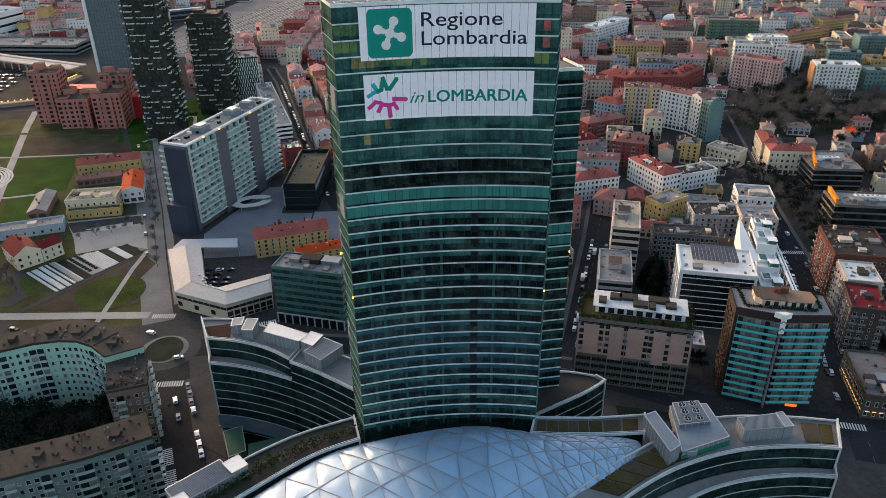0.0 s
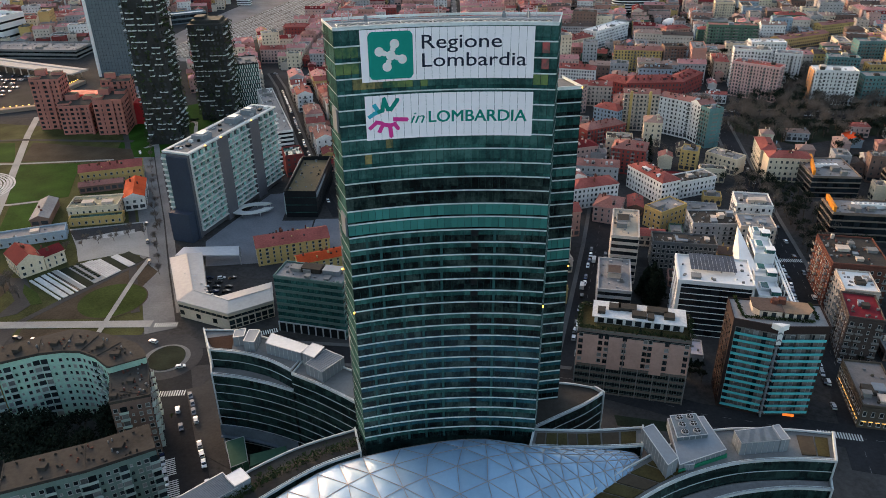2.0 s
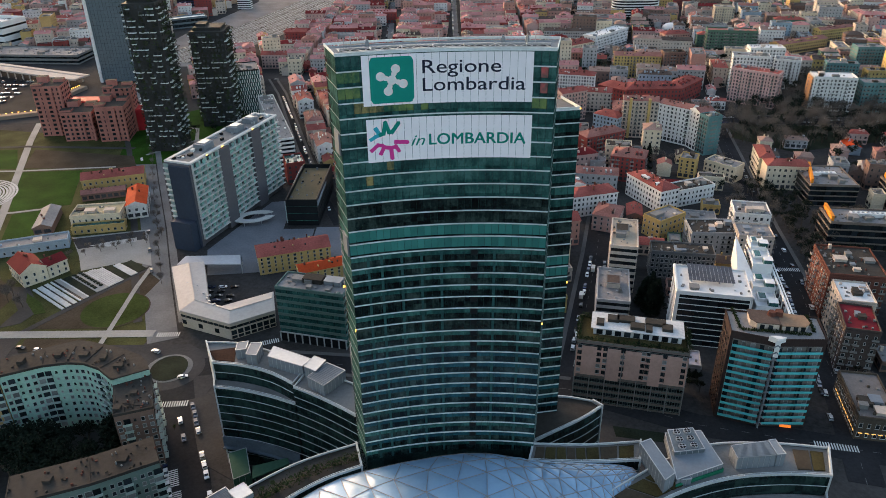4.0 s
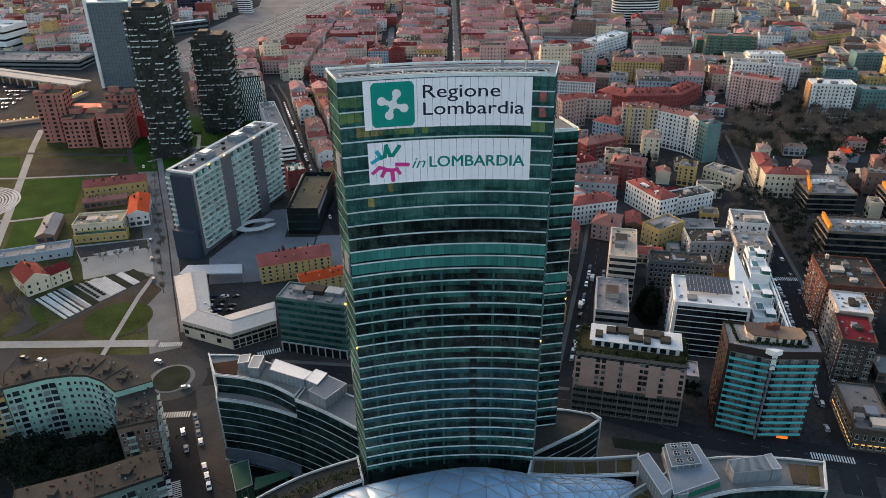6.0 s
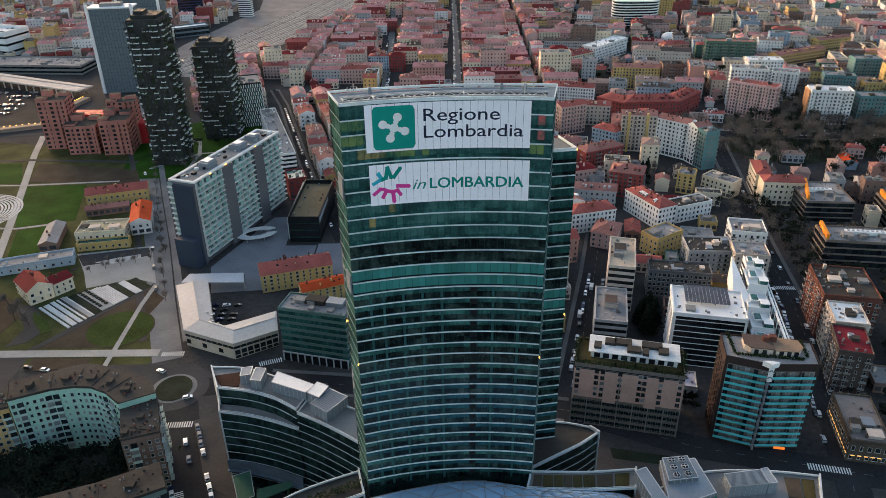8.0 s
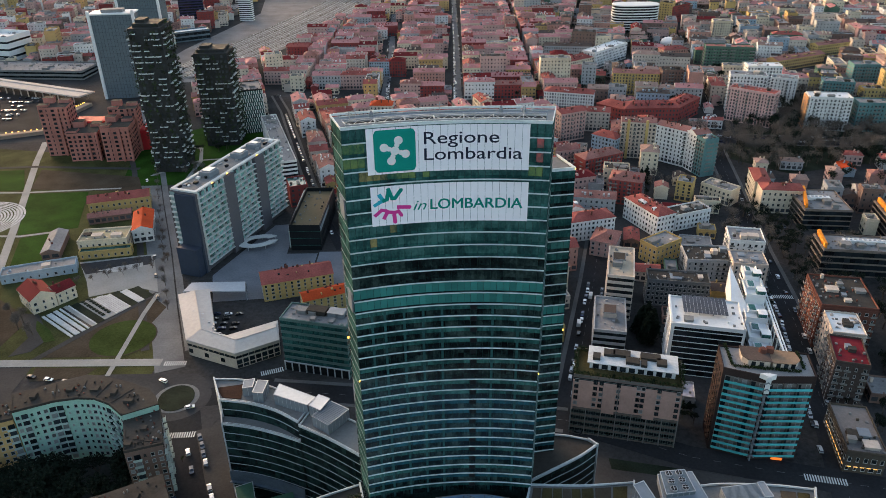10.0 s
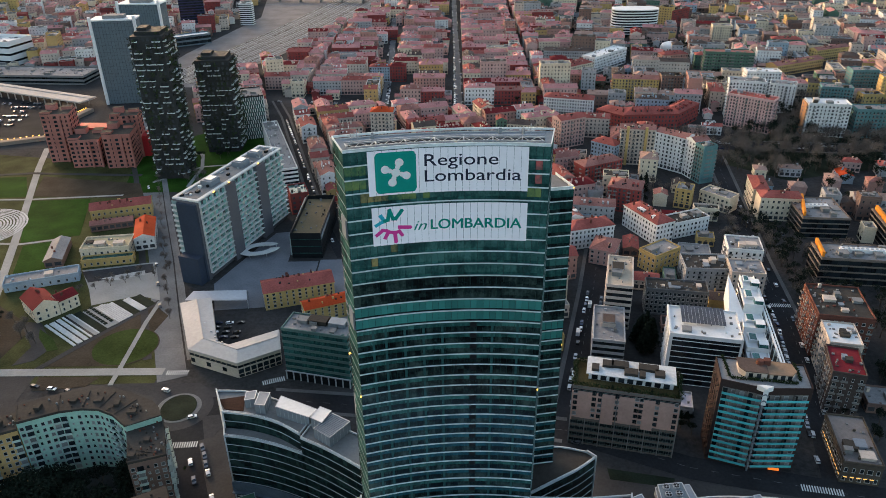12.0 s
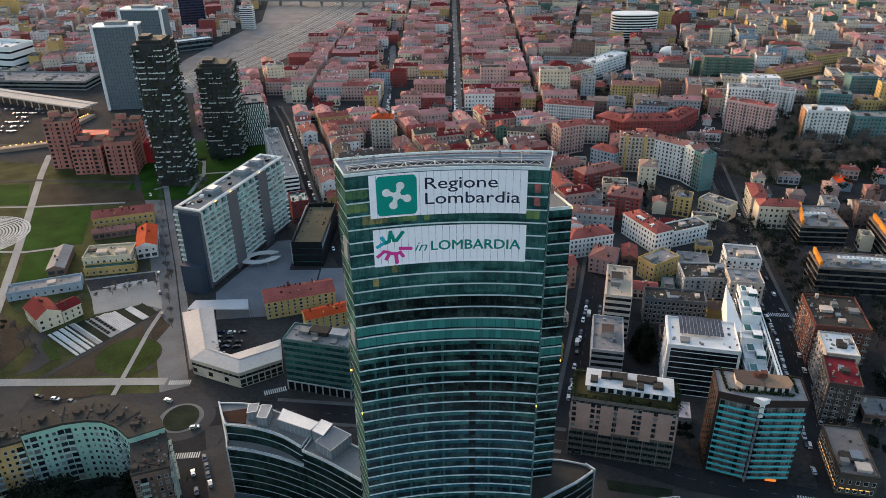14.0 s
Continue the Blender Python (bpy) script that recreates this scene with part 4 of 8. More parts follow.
# right wing
RW_F = curve([(12, 103), (30, 122), (46.7, 136.4), (62.7, 146.4), (80.1, 152.4), (96.4, 153.9), (109.7, 153)], 7)
RW_B = curve([(3, 112), (20, 127), (36, 140.5), (52, 152.5), (76, 165.5), (98, 166.5), (114.1, 164.2)], 7)
wing("curved dark glass office wing with planted roof beds", RW_F, RW_B, 0, 42, TEAL_DARK)
RT_F = curve([(14, 97), (34, 118), (50.5, 131.8), (66.2, 142.4), (80, 147.8), (96, 150), (108.4, 149.2)], 7)
wing("curved dark glass office wing below a terrace", RT_F, [p.lerp(q, 0.2) for p, q in zip(RW_F, RW_B)], 0, 35, TEAL_DARK, roof=ROOF_GREY)
# link behind the square, from the tower to the right wing
LK_F = curve([(24.5, 160.5), (34, 159.8), (43, 159.6), (57, 160.2)], 6)
LK_B = curve([(26.5, 167.6), (35, 167.2), (44, 167), (59, 168)], 6)
wing("narrow glazed link with planted roof beds", LK_F, LK_B, 0, 42, TEAL_DARK)
for front, back, lo, hi, lab in ((LK_F, LK_B, 1, 17, "brown planted roof bed"), (RW_F, RW_B, 14, 24, "brown planted roof bed"), (RW_F, RW_B, 37, 41, "brown planted roof bed")):
    for i in range(lo, hi, 2):
        j = min(i + 2, hi)
        f = lambda k, s: tuple(front[k].lerp(back[k], s))
        b = Build()
        u = 0.06
        q = [Vector(f(i, 0.2)).lerp(Vector(f(j, 0.2)), u), Vector(f(i, 0.2)).lerp(Vector(f(j, 0.2)), 1 - u), Vector(f(i, 0.85)).lerp(Vector(f(j, 0.85)), 1 - u), Vector(f(i, 0.85)).lerp(Vector(f(j, 0.85)), u)]
        b.prism([tuple(p) for p in q], 41.6, 41.95)
        tagged(part("roof_bed", b, PLANTER if (i // 2) % 3 else SOIL), lab, "roof bed", "planted roof beds")

# plant rooms on the roofs


def plant_room(label, pts, z0, z1, mats, louvre=False, fans=0):
    root = thing("plant_room", label, "plant room", 0, 0, 0)
    b = Build()
    b.prism(pts, z0, z1, 0, 1)
    part("body", b, [PALE_METAL if mats[0] is WHITE_PAINT else mats[0], ROOF_WHITE if mats[0] is WHITE_PAINT else mats[0]], root)
    P = [Vector(p) for p in pts]
    b = Build()
    for p, q in zip(P, P[1:] + P[:1]):
        strip(b, [p, q], z1, z1 + 0.12, 0.1, 0, 0.15)
        n = max(2, int((q - p).length / 1.6))
        for i in range(1, n):
            m = p.lerp(q, i / n)
            b.box(m.x, m.y, z0, 0.1, 0.1, z1 - z0)
    part("rim", b, mats[1], root)
    if louvre:
        b = Build()
        a, c = (P[0], P[3]), (P[1], P[2])
        n = 14
        for i in range(n):
            s, e = P[0].lerp(P[3], (i + 0.2) / n), P[1].lerp(P[2], (i + 0.2) / n)
            b.bar((s.x, s.y, z1 + 0.1), (e.x, e.y, z1 + 0.1), 0.1)
        part("louvres", b, bpy.data.materials["blue-grey deck"], root, "blue-grey roof louvres")
    for i in range(fans):
        m = P[0].lerp(P[1], 0.3 + 0.4 * (i % 2)).lerp(P[3].lerp(P[2], 0.3 + 0.4 * (i % 2)), (i // 2 + 0.5) / max(1, fans // 2))
        b = Build()
        b.tube(m.x, m.y, z1 + 0.1, 1.1, 0.5, 14)
        b.tube(m.x, m.y, z1 + 0.6, 0.95, 0.04, 14, 1)
        b.box(m.x, m.y, z1 + 0.64, 1.9, 0.12, 0.06), b.box(m.x, m.y, z1 + 0.64, 0.12, 1.9, 0.06)
        part("fan", b, [STEEL, DARK_METAL], root, "round cooling fan")
    return root


plant_room("green-roofed hall beside the wing", [(-73.6, 186.7), (-68.4, 189.8), (-72.7, 202.1), (-78.7, 199.4)], 0, 9.6, (surface("green metal roof", (0.045, 0.105, 0.07), 0.7, 0.2, 0.4), DIMMED_LEDGE))
plant_room("long pale grey plant room on the wing roof", [(60.3, 147.6), (63.9, 150.3), (60.5, 163.9), (56.9, 162.3)], 41.5, 47, (PALE_METAL, STEEL))
plant_room("pale plant room with a stepped green base", [(64.6, 150.2), (79.5, 156), (77.5, 170), (66.4, 169)], 41.5, 44.4, (PALE_METAL, STEEL))
plant_room("cooling plant with round fans on the roof", [(66.4, 159.5), (75.6, 160.7), (74.8, 169.6), (66.9, 168.8)], 44.4, 45.8, (surface("blue grey cooling unit", (0.13, 0.16, 0.18), 0.5, 0.25, 0.6, metal=0.3), STEEL), fans=6)
plant_room("grey plant room with a dark louvred roof", [(83.7, 156.6), (95.2, 157.6), (94.9, 163.4), (83.5, 161.7)], 41.5, 46, (PALE_METAL, STEEL), True)
plant_room("pale stair head beside the plant room", [(95.4, 157.6), (98, 157.9), (97.3, 163.9), (95.1, 163.5)], 41.5, 46.2, (PALE_METAL, STEEL))
b = Build()
strip(b, [Vector((64.4, 150.0)), Vector((79.7, 155.8)), Vector((78.6, 163))], 41.6, 42.9, 0.25, 0, 0.0)
tagged(part("green_skirt", b, surface("green glass skirt", (0.01, 0.16, 0.09), 0.4, 0.2, 0.5)), "green glass skirt round the plant room", "glass skirt")
b = Build()
b.prism([(-67, 186.8), (-55.5, 193.6), (-56.5, 196.6), (-68.2, 192.6)], 9.4, 9.9)
for px, py in ((-66.5, 188.2), (-57.2, 193.8), (-58, 195.2)):
    b.box(px, py, 0, 0.4, 0.4, 9.4)
tagged(part("green_canopy", b, bpy.data.materials["green metal roof"]), "green metal canopy beside the wing", "canopy")
plant_room("small pale roof cabinet", [(66, 150.5), (69, 150.8), (69, 154), (66, 153.6)], 41.5, 44, (PALE_METAL, STEEL))
plant_room("pale roof cabinet", [(-74, 212.6), (-70.4, 213.4), (-70.6, 218.2), (-74.4, 217.3)], 41.2, 45.5, (PALE_METAL, STEEL))
plant_room("pale stair head with lattice screen", [(-69.6, 209.6), (-65.8, 209.0), (-65.2, 216.2), (-69.2, 216.6)], 41.2, 46, (PALE_METAL, STEEL))
plant_room("long white plant room", [(-61.6, 208.2), (-48.6, 202.2), (-46.2, 206.4), (-60.7, 214.2)], 41.2, 46, (WHITE_PAINT, STEEL))
plant_room("white plant room", [(-47.8, 201.4), (-43.4, 198.6), (-40.8, 204.8), (-45.2, 207.2)], 41.2, 46.6, (WHITE_PAINT, STEEL))
plant_room("grey plant room with a dark louvred roof", [(-46, 196.4), (-39.8, 191.6), (-33.6, 199.7), (-40.4, 204.2)], 41.2, 46, (PALE_METAL, STEEL), True)
plant_room("grey plant room with a dark louvred roof", [(-68, 133.5), (-56, 144), (-61.5, 149.5), (-73, 139)], 41.2, 44.5, (PALE_METAL, STEEL), True)
plant_room("white roof cabinet", [(-56.5, 143.5), (-53, 146.5), (-56.5, 150.2), (-60, 147)], 41.2, 45.4, (WHITE_PAINT, STEEL))
plant_room("white roof cabinet", [(-70, 129), (-64, 133.6), (-67.5, 137.4), (-73.2, 132.8)], 41.2, 45.2, (WHITE_PAINT, STEEL))

# glazed cover of the square: cushions of film between seams
# blue base paints the reflected sky; the film itself is silvery
FILM = surface("silver film", (0.21, 0.35, 0.49), 0.3, 0.25, 0.3, metal=0.0, per="object", spec=0.6)
SEAM = surface("pale seam", (0.30, 0.27, 0.25), 0.5, 0.1, 0.5)
UP = curve([(57.2, 157.2), (50, 159.4), (40, 159.9), (25, 161.2), (12, 164.2), (-2, 163.2), (-23.8, 157.5), (-36, 151.2), (-51, 137.5), (-69, 120), (-94, 95)], 2)
LO = curve([(57.2, 156.8), (53, 151.8), (48.5, 148.2), (44, 144.4), (37, 140), (32, 136.5), (22, 127.5), (12, 118), (2, 109), (-8, 98), (-22, 84)], 2)
NU, NV = len(UP) - 1, 5
cover = thing("square_cover", "glittering silver film roof of triangular cushions over the square", "canopy", 0, 0, 0)


def cover_at(i, j):
    p = UP[i].lerp(LO[i], j / NV)
    s = j / NV
    rise = 4 * s * (1 - s) * min(1.0, i / 8) * 4.2
    return Vector((p.x, p.y, 40.9 + rise + 0.8 * min(1.0, i / 5)))


def cushion(a, b_, c):
    n = (b_ - a).cross(c - a).normalized()
    if n.z < 0:
        n = -n
    b = Build()
    N = 5
    idx = {}
    for i in range(N + 1):
        for j in range(N + 1 - i):
            u, v = i / N, j / N
            w = 1 - u - v
            p = a * u + b_ * v + c * w + n * (0.42 * 27 * u * v * w) * min(1.0, (b_ - a).length / 5)
            idx[i, j] = len(b.v)
            b.v.append(tuple(p))
    for i in range(N):
        for j in range(N - i):
            b.f.append((idx[i, j], idx[i + 1, j], idx[i, j + 1]))
            if i + j < N - 1:
                b.f.append((idx[i + 1, j], idx[i + 1, j + 1], idx[i, j + 1]))
    b.m = [0] * len(b.f)
    ob = part("cushion", b, FILM, cover)
    ob.data.polygons.foreach_set("use_smooth", [True] * len(b.f))


seams = Build()
for i in range(NU):
    for j in range(NV):
        p, q, r, s = cover_at(i, j), cover_at(i + 1, j), cover_at(i + 1, j + 1), cover_at(i, j + 1)
        if (p - q).length > 0.4 and (p - s).length > 0.25:
            cushion(p, q, r), cushion(p, r, s)
            up = Vector((0, 0, 0.12))
            seams.bar(p + up, q + up, 0.07), seams.bar(p + up, s + up, 0.07), seams.bar(p + up, r + up, 0.07)
part("seams", seams, SEAM, cover, "pale seams between the cushions")

# ---------------------------------------------------------------- named buildings near the tower


def band_block(name, label, A, B, depth, h, floors, wall, glass, roof=None, bay=3.0, band=0.45, out=0.15, clutter=4, seed=1, base_floors=0, category="office building", back=False):
    """A block whose storeys are ribbons of panes between bands; each band is a part."""
    x, y, yaw, w = corners(A, B, depth)
    plot(x, y, yaw, w, depth)
    root = thing(name, label, category, x, y, 0, yaw)
    b = Build()
    b.box(0, 0, 0, w - 0.5, depth - 0.5, h)
    part("core", b, glass, root)
    fh = h / floors
    panes = Build()
    ring = [Vector((-w / 2, depth / 2)), Vector((-w / 2, -depth / 2)), Vector((w / 2, -depth / 2)), Vector((w / 2, depth / 2)), Vector((-w / 2, depth / 2))]
    for k in range(floors + 1):
        b = Build()
        z = k * fh - (0.2 if k == floors else 0)
        strip(b, ring, max(0, z - fh * band * 0.3), z + fh * band * 0.7, out, 0, 0.5)
        part("band", b, wall, root)
    for k in range(floors):
        for p, q in zip(ring, ring[1:]):
            n = max(1, int((q - p).length / bay))
            curtain(panes, [p.lerp(q, i / n) for i in range(n + 1)], k * fh + fh * band * 0.7, (k + 1) * fh - fh * band * 0.3, -0.1, 0.08)
    part("panes", panes, RIBBON if glass is not TEAL_DARK else TEAL_GLASS, root, "ribbons of dark panes", "stuff")
    b = Build()
    flat_roof(b, w - 0.2, depth - 0.2, h, 1, 0, clutter, seed)
    part("roof", b, [wall, roof or ROOF_FELT, CONCRETE], root)
    return root


# pale green slab with grey walls, on the main road
SLAB_GREY = surface("grey slab wall", (0.105, 0.10, 0.108), 0.8, 0.12, 0.4)
SLAB_PALE = surface("pale slab frame", (0.52, 0.52, 0.50), 0.7, 0.12, 0.4)
x, y, yaw, w = corners((-138.7, 378.8), (-107.5, 464.2), 17.5)
plot(x, y, yaw, w, 22)
slab = thing("residential_slab", "tall slab with glazed balconies and plain grey walls", "apartment building", x, y, 0, yaw)
SD = 17.5
b = Build()
b.box(0, 0, 0, w - 2.4, SD - 2.4, 50.4)
part("core", b, SLAB_GREY, slab)
b = Build()
for cx, cy, ww, dd in ((0, -SD / 2 + 1.0, w, 2.0), (0, SD / 2 - 1.0, w, 2.0), (-w / 2 + 1.0, 0, 2.0, SD - 4), (w / 2 - 1.0, 0, 2.0, SD - 4)):
    b.box(cx, cy, 50.4, ww, dd, 1.0)
part("roof_rim", b, SLAB_PALE, slab, "pale roof rim")
b = Build()
b.box(0, 0, 50.4, w - 4, SD - 4, 0.3)
part("roof", b, CONCRETE, slab, "pale roof deck")
for cx, ww in ((-w * 0.22, 9.0), (w * 0.13, 8.5), (w * 0.31, 6.0)):
    b = Build()
    b.box(cx, 0.5, 50.7, ww, 7.5, 3.2), b.box(cx + 0.6, 0.5, 53.9, ww - 2.5, 5.0, 0.5, 1)
    part("roof_house", b, [PALE_METAL, STEEL], slab, "grey roof plant")
for i in range(26):
    rr = random.Random(900 + i)
    b = Build()
    b.box(rr.uniform(-w / 2 + 4, w / 2 - 4), rr.uniform(-5, 5), 50.7, rr.uniform(0.8, 3.2), rr.uniform(0.8, 2.2), rr.uniform(0.5, 1.6))
    part("roof_unit", b, rr.choice((STEEL, PALE_METAL, DARK_METAL, ROOF_WHITE)), slab)
SECTIONS = ((-w / 2 + 1, -w / 2 + 25), (-w / 2 + 35, -w / 2 + 58), (-w / 2 + 68, w / 2 - 1))
pane = Build()
pane.box(0, -0.05, 0, 2.5, 0.08, 2.5)
PANE_S = pane.mesh("balcony_pane", [surface("pale green glass", (0.17, 0.32, 0.285), 0.15, 0.75, 0.5, per="object")])
for s0, s1 in SECTIONS:
    n = int((s1 - s0) / 2.9)
    for k in range(14):
        z = 4.5 + k * 3.28
        b = Build()
        b.box((s0 + s1) / 2, -SD / 2 - 0.1, z - 0.3, s1 - s0 + 0.5, 2.7, 0.34)
        part("balcony_slab", b, SLAB_PALE, slab)
        for i in range(n):
            part("balcony_pane", PANE_S, None, slab, m=pose(s0 + (i + 0.5) * (s1 - s0) / n, -SD / 2 - 0.2 + 0.9 * ((i + k) % 2), z + 0.1, 0, 0, 0))
    b = Build()
    for i in range(0, n + 1, 2):
        b.box(s0 + i * (s1 - s0) / n, -SD / 2 + 0.1, 4, 0.14, 2.2, 46.4)
    part("fins", b, SLAB_PALE, slab, "pale vertical fins")
for s0, s1 in ((-w / 2 + 25, -w / 2 + 35), (-w / 2 + 58, -w / 2 + 68)):
    b = Build()
    b.box((s0 + s1) / 2, -SD / 2 - 0.1, 0, s1 - s0, 2.4, 50.2)
    part("plain_wall", b, SLAB_GREY, slab, "plain grey wall strip")
b = Build()
b.box(-w / 2 + 0.2, 0, 0, 2.4, SD - 0.6, 50.3)
part("end_wall", b, SLAB_GREY, slab)
b = Build()
b.box(-w / 2 - 1.2, -1.9, 0, 2.6, SD * 0.74, 49.4)
part("end_bay", b, surface("slate blue cladding", (0.035, 0.045, 0.065), 0.5, 0.15, 0.4), slab, "slate blue end bay")
b = Build()
for k in range(14):
    b.box(-w / 2 - 0.9, SD / 2 - 1.7, 4.2 + k * 3.28, 2.2, 3.2, 1.0)
part("end_balconies", b, SLAB_PALE, slab, "small end balconies", "stuff")
b = Build()
b.box(-w / 2 - 0.5, SD / 2 - 1.9, 4.0, 1.4, 3.4, 46.0)
part("end_glazing", b, surface("pale end glazing", (0.20, 0.27, 0.26), 0.3, 0.3, 0.5), slab, "pale glazed end strip")

b = Build()
b.box(-w / 2 - 3.5, -1.0, 0, 8.5, SD * 0.78, 17.5)
part("podium", b, bpy.data.materials["slate blue cladding"], slab, "slate blue podium")
b = Build()
b.box(-w / 2 - 1.3, -SD * 0.31 - 0.1, 21, 2.0, 0.25, 1.6)
part("blue_sign", b, surface("blue sign", (0.02, 0.16, 0.34), 0.5, 0.05, 0.3), slab)
for cx in (-w / 2 + 15, -w / 2 + 30, -w / 2 + 62):
    b = Build()
    b.box(cx, -SD / 2 - 0.3, 50.9, 1.0, 0.5, 0.5), b.box(cx, -SD / 2 + 0.1, 50.6, 0.3, 0.6, 0.3)
    part("roof_lamp", b, WARM, slab, "amber roof lamp")
pav = thing("ring_pavilion", "pale crescent-shaped ramp roof at the slab's foot", "pavilion", -117, 412, 0, 20)
b = Build()
n = 30
outer = [(13 * math.cos(a), 8 * math.sin(a)) for a in [radians(20 + 320 * i / n) for i in range(n + 1)]]
b.prism(outer + [(x * 0.55, y * 0.5) for x, y in reversed(outer)], 2.6, 3.2)
part("roof", b, SLAB_PALE, pav)
for i in range(0, n, 5):
    b = Build()
    b.box(outer[i][0] * 0.9, outer[i][1] * 0.9, 0, 0.4, 0.4, 2.6)
    part("post", b, STEEL, pav)
sheet("plaza", [(-136, 374), (-112, 440), (-98, 442), (-97, 400), (-78, 400), (-78, 350), (-128, 345)], 0.0, COURT, "grey paved court at the slab's foot", "square")
hall = band_block("dark_hall", "dark box hall with a brown flat roof and white edge", (-94.8, 405), (-76, 404.5), 58, 14.5, 3, DARK_METAL, TEAL_DARK, surface("brown gravel roof", (0.15, 0.115, 0.07), 0.95, 0.2, 0.5), 4, 0.9, clutter=1)
for ax, ay, bx, by in ((-95.2, 405, -94.6, 463), (-75.8, 404.5, -75.2, 462)):
    b = Build()
    d = Vector((bx - ax, by - ay))
    b.box((ax + bx) / 2, (ay + by) / 2, 13.2, d.length, 1.0, 2.4, 0, math.atan2(d.y, d.x))
    part("roof_rim", b, PALE_METAL, hall, "white metal roof edge", m=hall.matrix_basis.inverted())
CANOPY_PTS = [(-144, 346.5), (-109.5, 346.4), (-112, 356.5), (-142, 356)]
canopy = thing("flat_canopy", "long pale flat canopy beside the low office", "canopy", 0, 0, 0)
b = Build()
b.prism(CANOPY_PTS, 5.4, 6.0)
part("roof", b, surface("pale canopy sheet", (0.40, 0.41, 0.43), 0.6, 0.15, 0.3), canopy)
for px, py in CANOPY_PTS:
    b = Build()
    b.box(px * 0.997, py * 1.0, 0, 0.35, 0.35, 5.4)
    part("post", b, STEEL, canopy)
b = Build()
d = Vector((0.6, 58))
b.box(-95.0, 434, 1.5, d.length - 1, 0.7, 11.5, 0, math.atan2(d.y, d.x))
part("side_wall", b, surface("pale teal cladding", (0.30, 0.36, 0.36), 0.5, 0.15, 0.4), hall, "pale glazed side wall", m=hall.matrix_basis.inverted())
sheet("plaza", [(-77, 345), (-77, 402), (-50, 402), (-42, 345), (-58, 325), (-78, 322)], -0.02, COURT, "grey paved yard between the houses", "square")
# L-shaped pale low building
PALE_ROOF = surface("pale sheet roof", (0.44, 0.41, 0.38), 0.6, 0.15, 0.3)
lshape = thing("low_office", "low L-shaped office with a pale sheet-metal roof", "office building", 0, 0, 0)
outline = [(-126.1, 295.9), (-99.5, 284.0), (-80.8, 295.0), (-84.8, 311.6), (-107.0, 299.0), (-114.0, 302.5), (-127.8, 343.2), (-143.0, 337.8)]
TAKEN.append([(-145, 345), (-130, 290), (-98, 280), (-75, 292), (-78, 316), (-120, 350)])
b = Build()
b.prism([(x * 1.0, y) for x, y in outline], 0, 8.6)
part("wall", b, PLASTER["beige"], lshape)
b = Build()
cx, cy = -108, 308
b.prism([(cx + (x - cx) * 1.015, cy + (y - cy) * 1.015) for x, y in outline], 8.6, 9.3)
mids = [(-134.6, 339.5), (-120.5, 302.5), (-101.0, 292.5), (-83.5, 303.0)]
outer_side, inner_side = [outline[7], outline[0], outline[1], outline[2]], [outline[6], outline[5], outline[4], outline[3]]
for k in range(3):
    b.face([(*outer_side[k], 9.32), (*outer_side[k + 1], 9.32), (*mids[k + 1], 10.9), (*mids[k], 10.9)])
    b.face([(*mids[k], 10.9), (*mids[k + 1], 10.9), (*inner_side[k + 1], 9.32), (*inner_side[k], 9.32)])
    b.bar((*mids[k], 10.95), (*mids[k + 1], 10.95), 0.22)
part("roof", b, PALE_ROOF, lshape, "pale sheet-metal roof")
for p, q in zip(outline, outline[1:3]):
    p, q = Vector(p), Vector(q)
    n = int((q - p).length / 3.0)
    ang = math.degrees(math.atan2(q.y - p.y, q.x - p.x))
    for i in range(n):
        m = p.lerp(q, (i + 0.5) / n)
        window_at("dark", 2.9, 1.15, lshape, m.x, m.y, 6.0, ang)
        if ang > 0 or i % 3 == 0:
            window_at("dark", 2.5, 2.2, lshape, m.x, m.y, 2.6 if ang > 0 else 2.0, ang)
        if ang > 0:
            window_at("dark", 2.5, 1.3, lshape, m.x, m.y, 0.6, ang)
for i in range(10):
    r = random.Random(i)
    b = Build()
    b.box(-130 + i * 2.2 + r.uniform(-2, 2), 322 - i * 2.5, 9.8, 1.0, 0.7, 0.8)
    part("roof_vent", b, STEEL, lshape)
band_block("office_block", "green glass office block with a grey roof", (-76.1, 283.9), (-44.4, 275.6), 14, 28.4, 8, surface("green spandrel", (0.085, 0.14, 0.13), 0.5, 0.2, 0.4), TEAL_DARK, ROOF_GREY, 2.6, 0.4, clutter=7)
green_office = bpy.data.objects["office_block"]
b = Build()
# closed dark panel stands in for the shade inside the arcade
b.box(0, -7.28, 0, 32.6, 0.3, 4.6)
part("arcade", b, DARK_METAL, green_office, "dark panel for the open ground floor's shade")
for i in range(10):
    b = Build()
    b.box(-16.2 + i * 3.6, -7.6, 0, 0.5, 0.5, 4.9)
    part("post", b, WING_LEDGE, green_office, "pale ground floor post")
b = Build()
b.box(0, -7.6, 4.7, 33, 0.5, 0.5)
part("lintel", b, WING_LEDGE, green_office, "pale beam above the arcade")
for cx, ww, mt in ((-1.0, 9.0, ROOF_FELT), (7.0, 4.5, PALE_METAL), (11.0, 3.0, PALE_METAL)):
    b = Build()
    b.box(cx, 2.0, 28.6, ww, 5.0, 2.2), b.box(cx, 2.0, 30.8, ww + 0.4, 5.4, 0.2)
    part("roof_house", b, mt, green_office)
house("row_house", "yellow house row with a worn red tiled roof", (-99, 344), (-62, 356), 15, 11, PLASTER["yellow"], "gable", TILE_RED, 4, 3.2, 5, near=True)
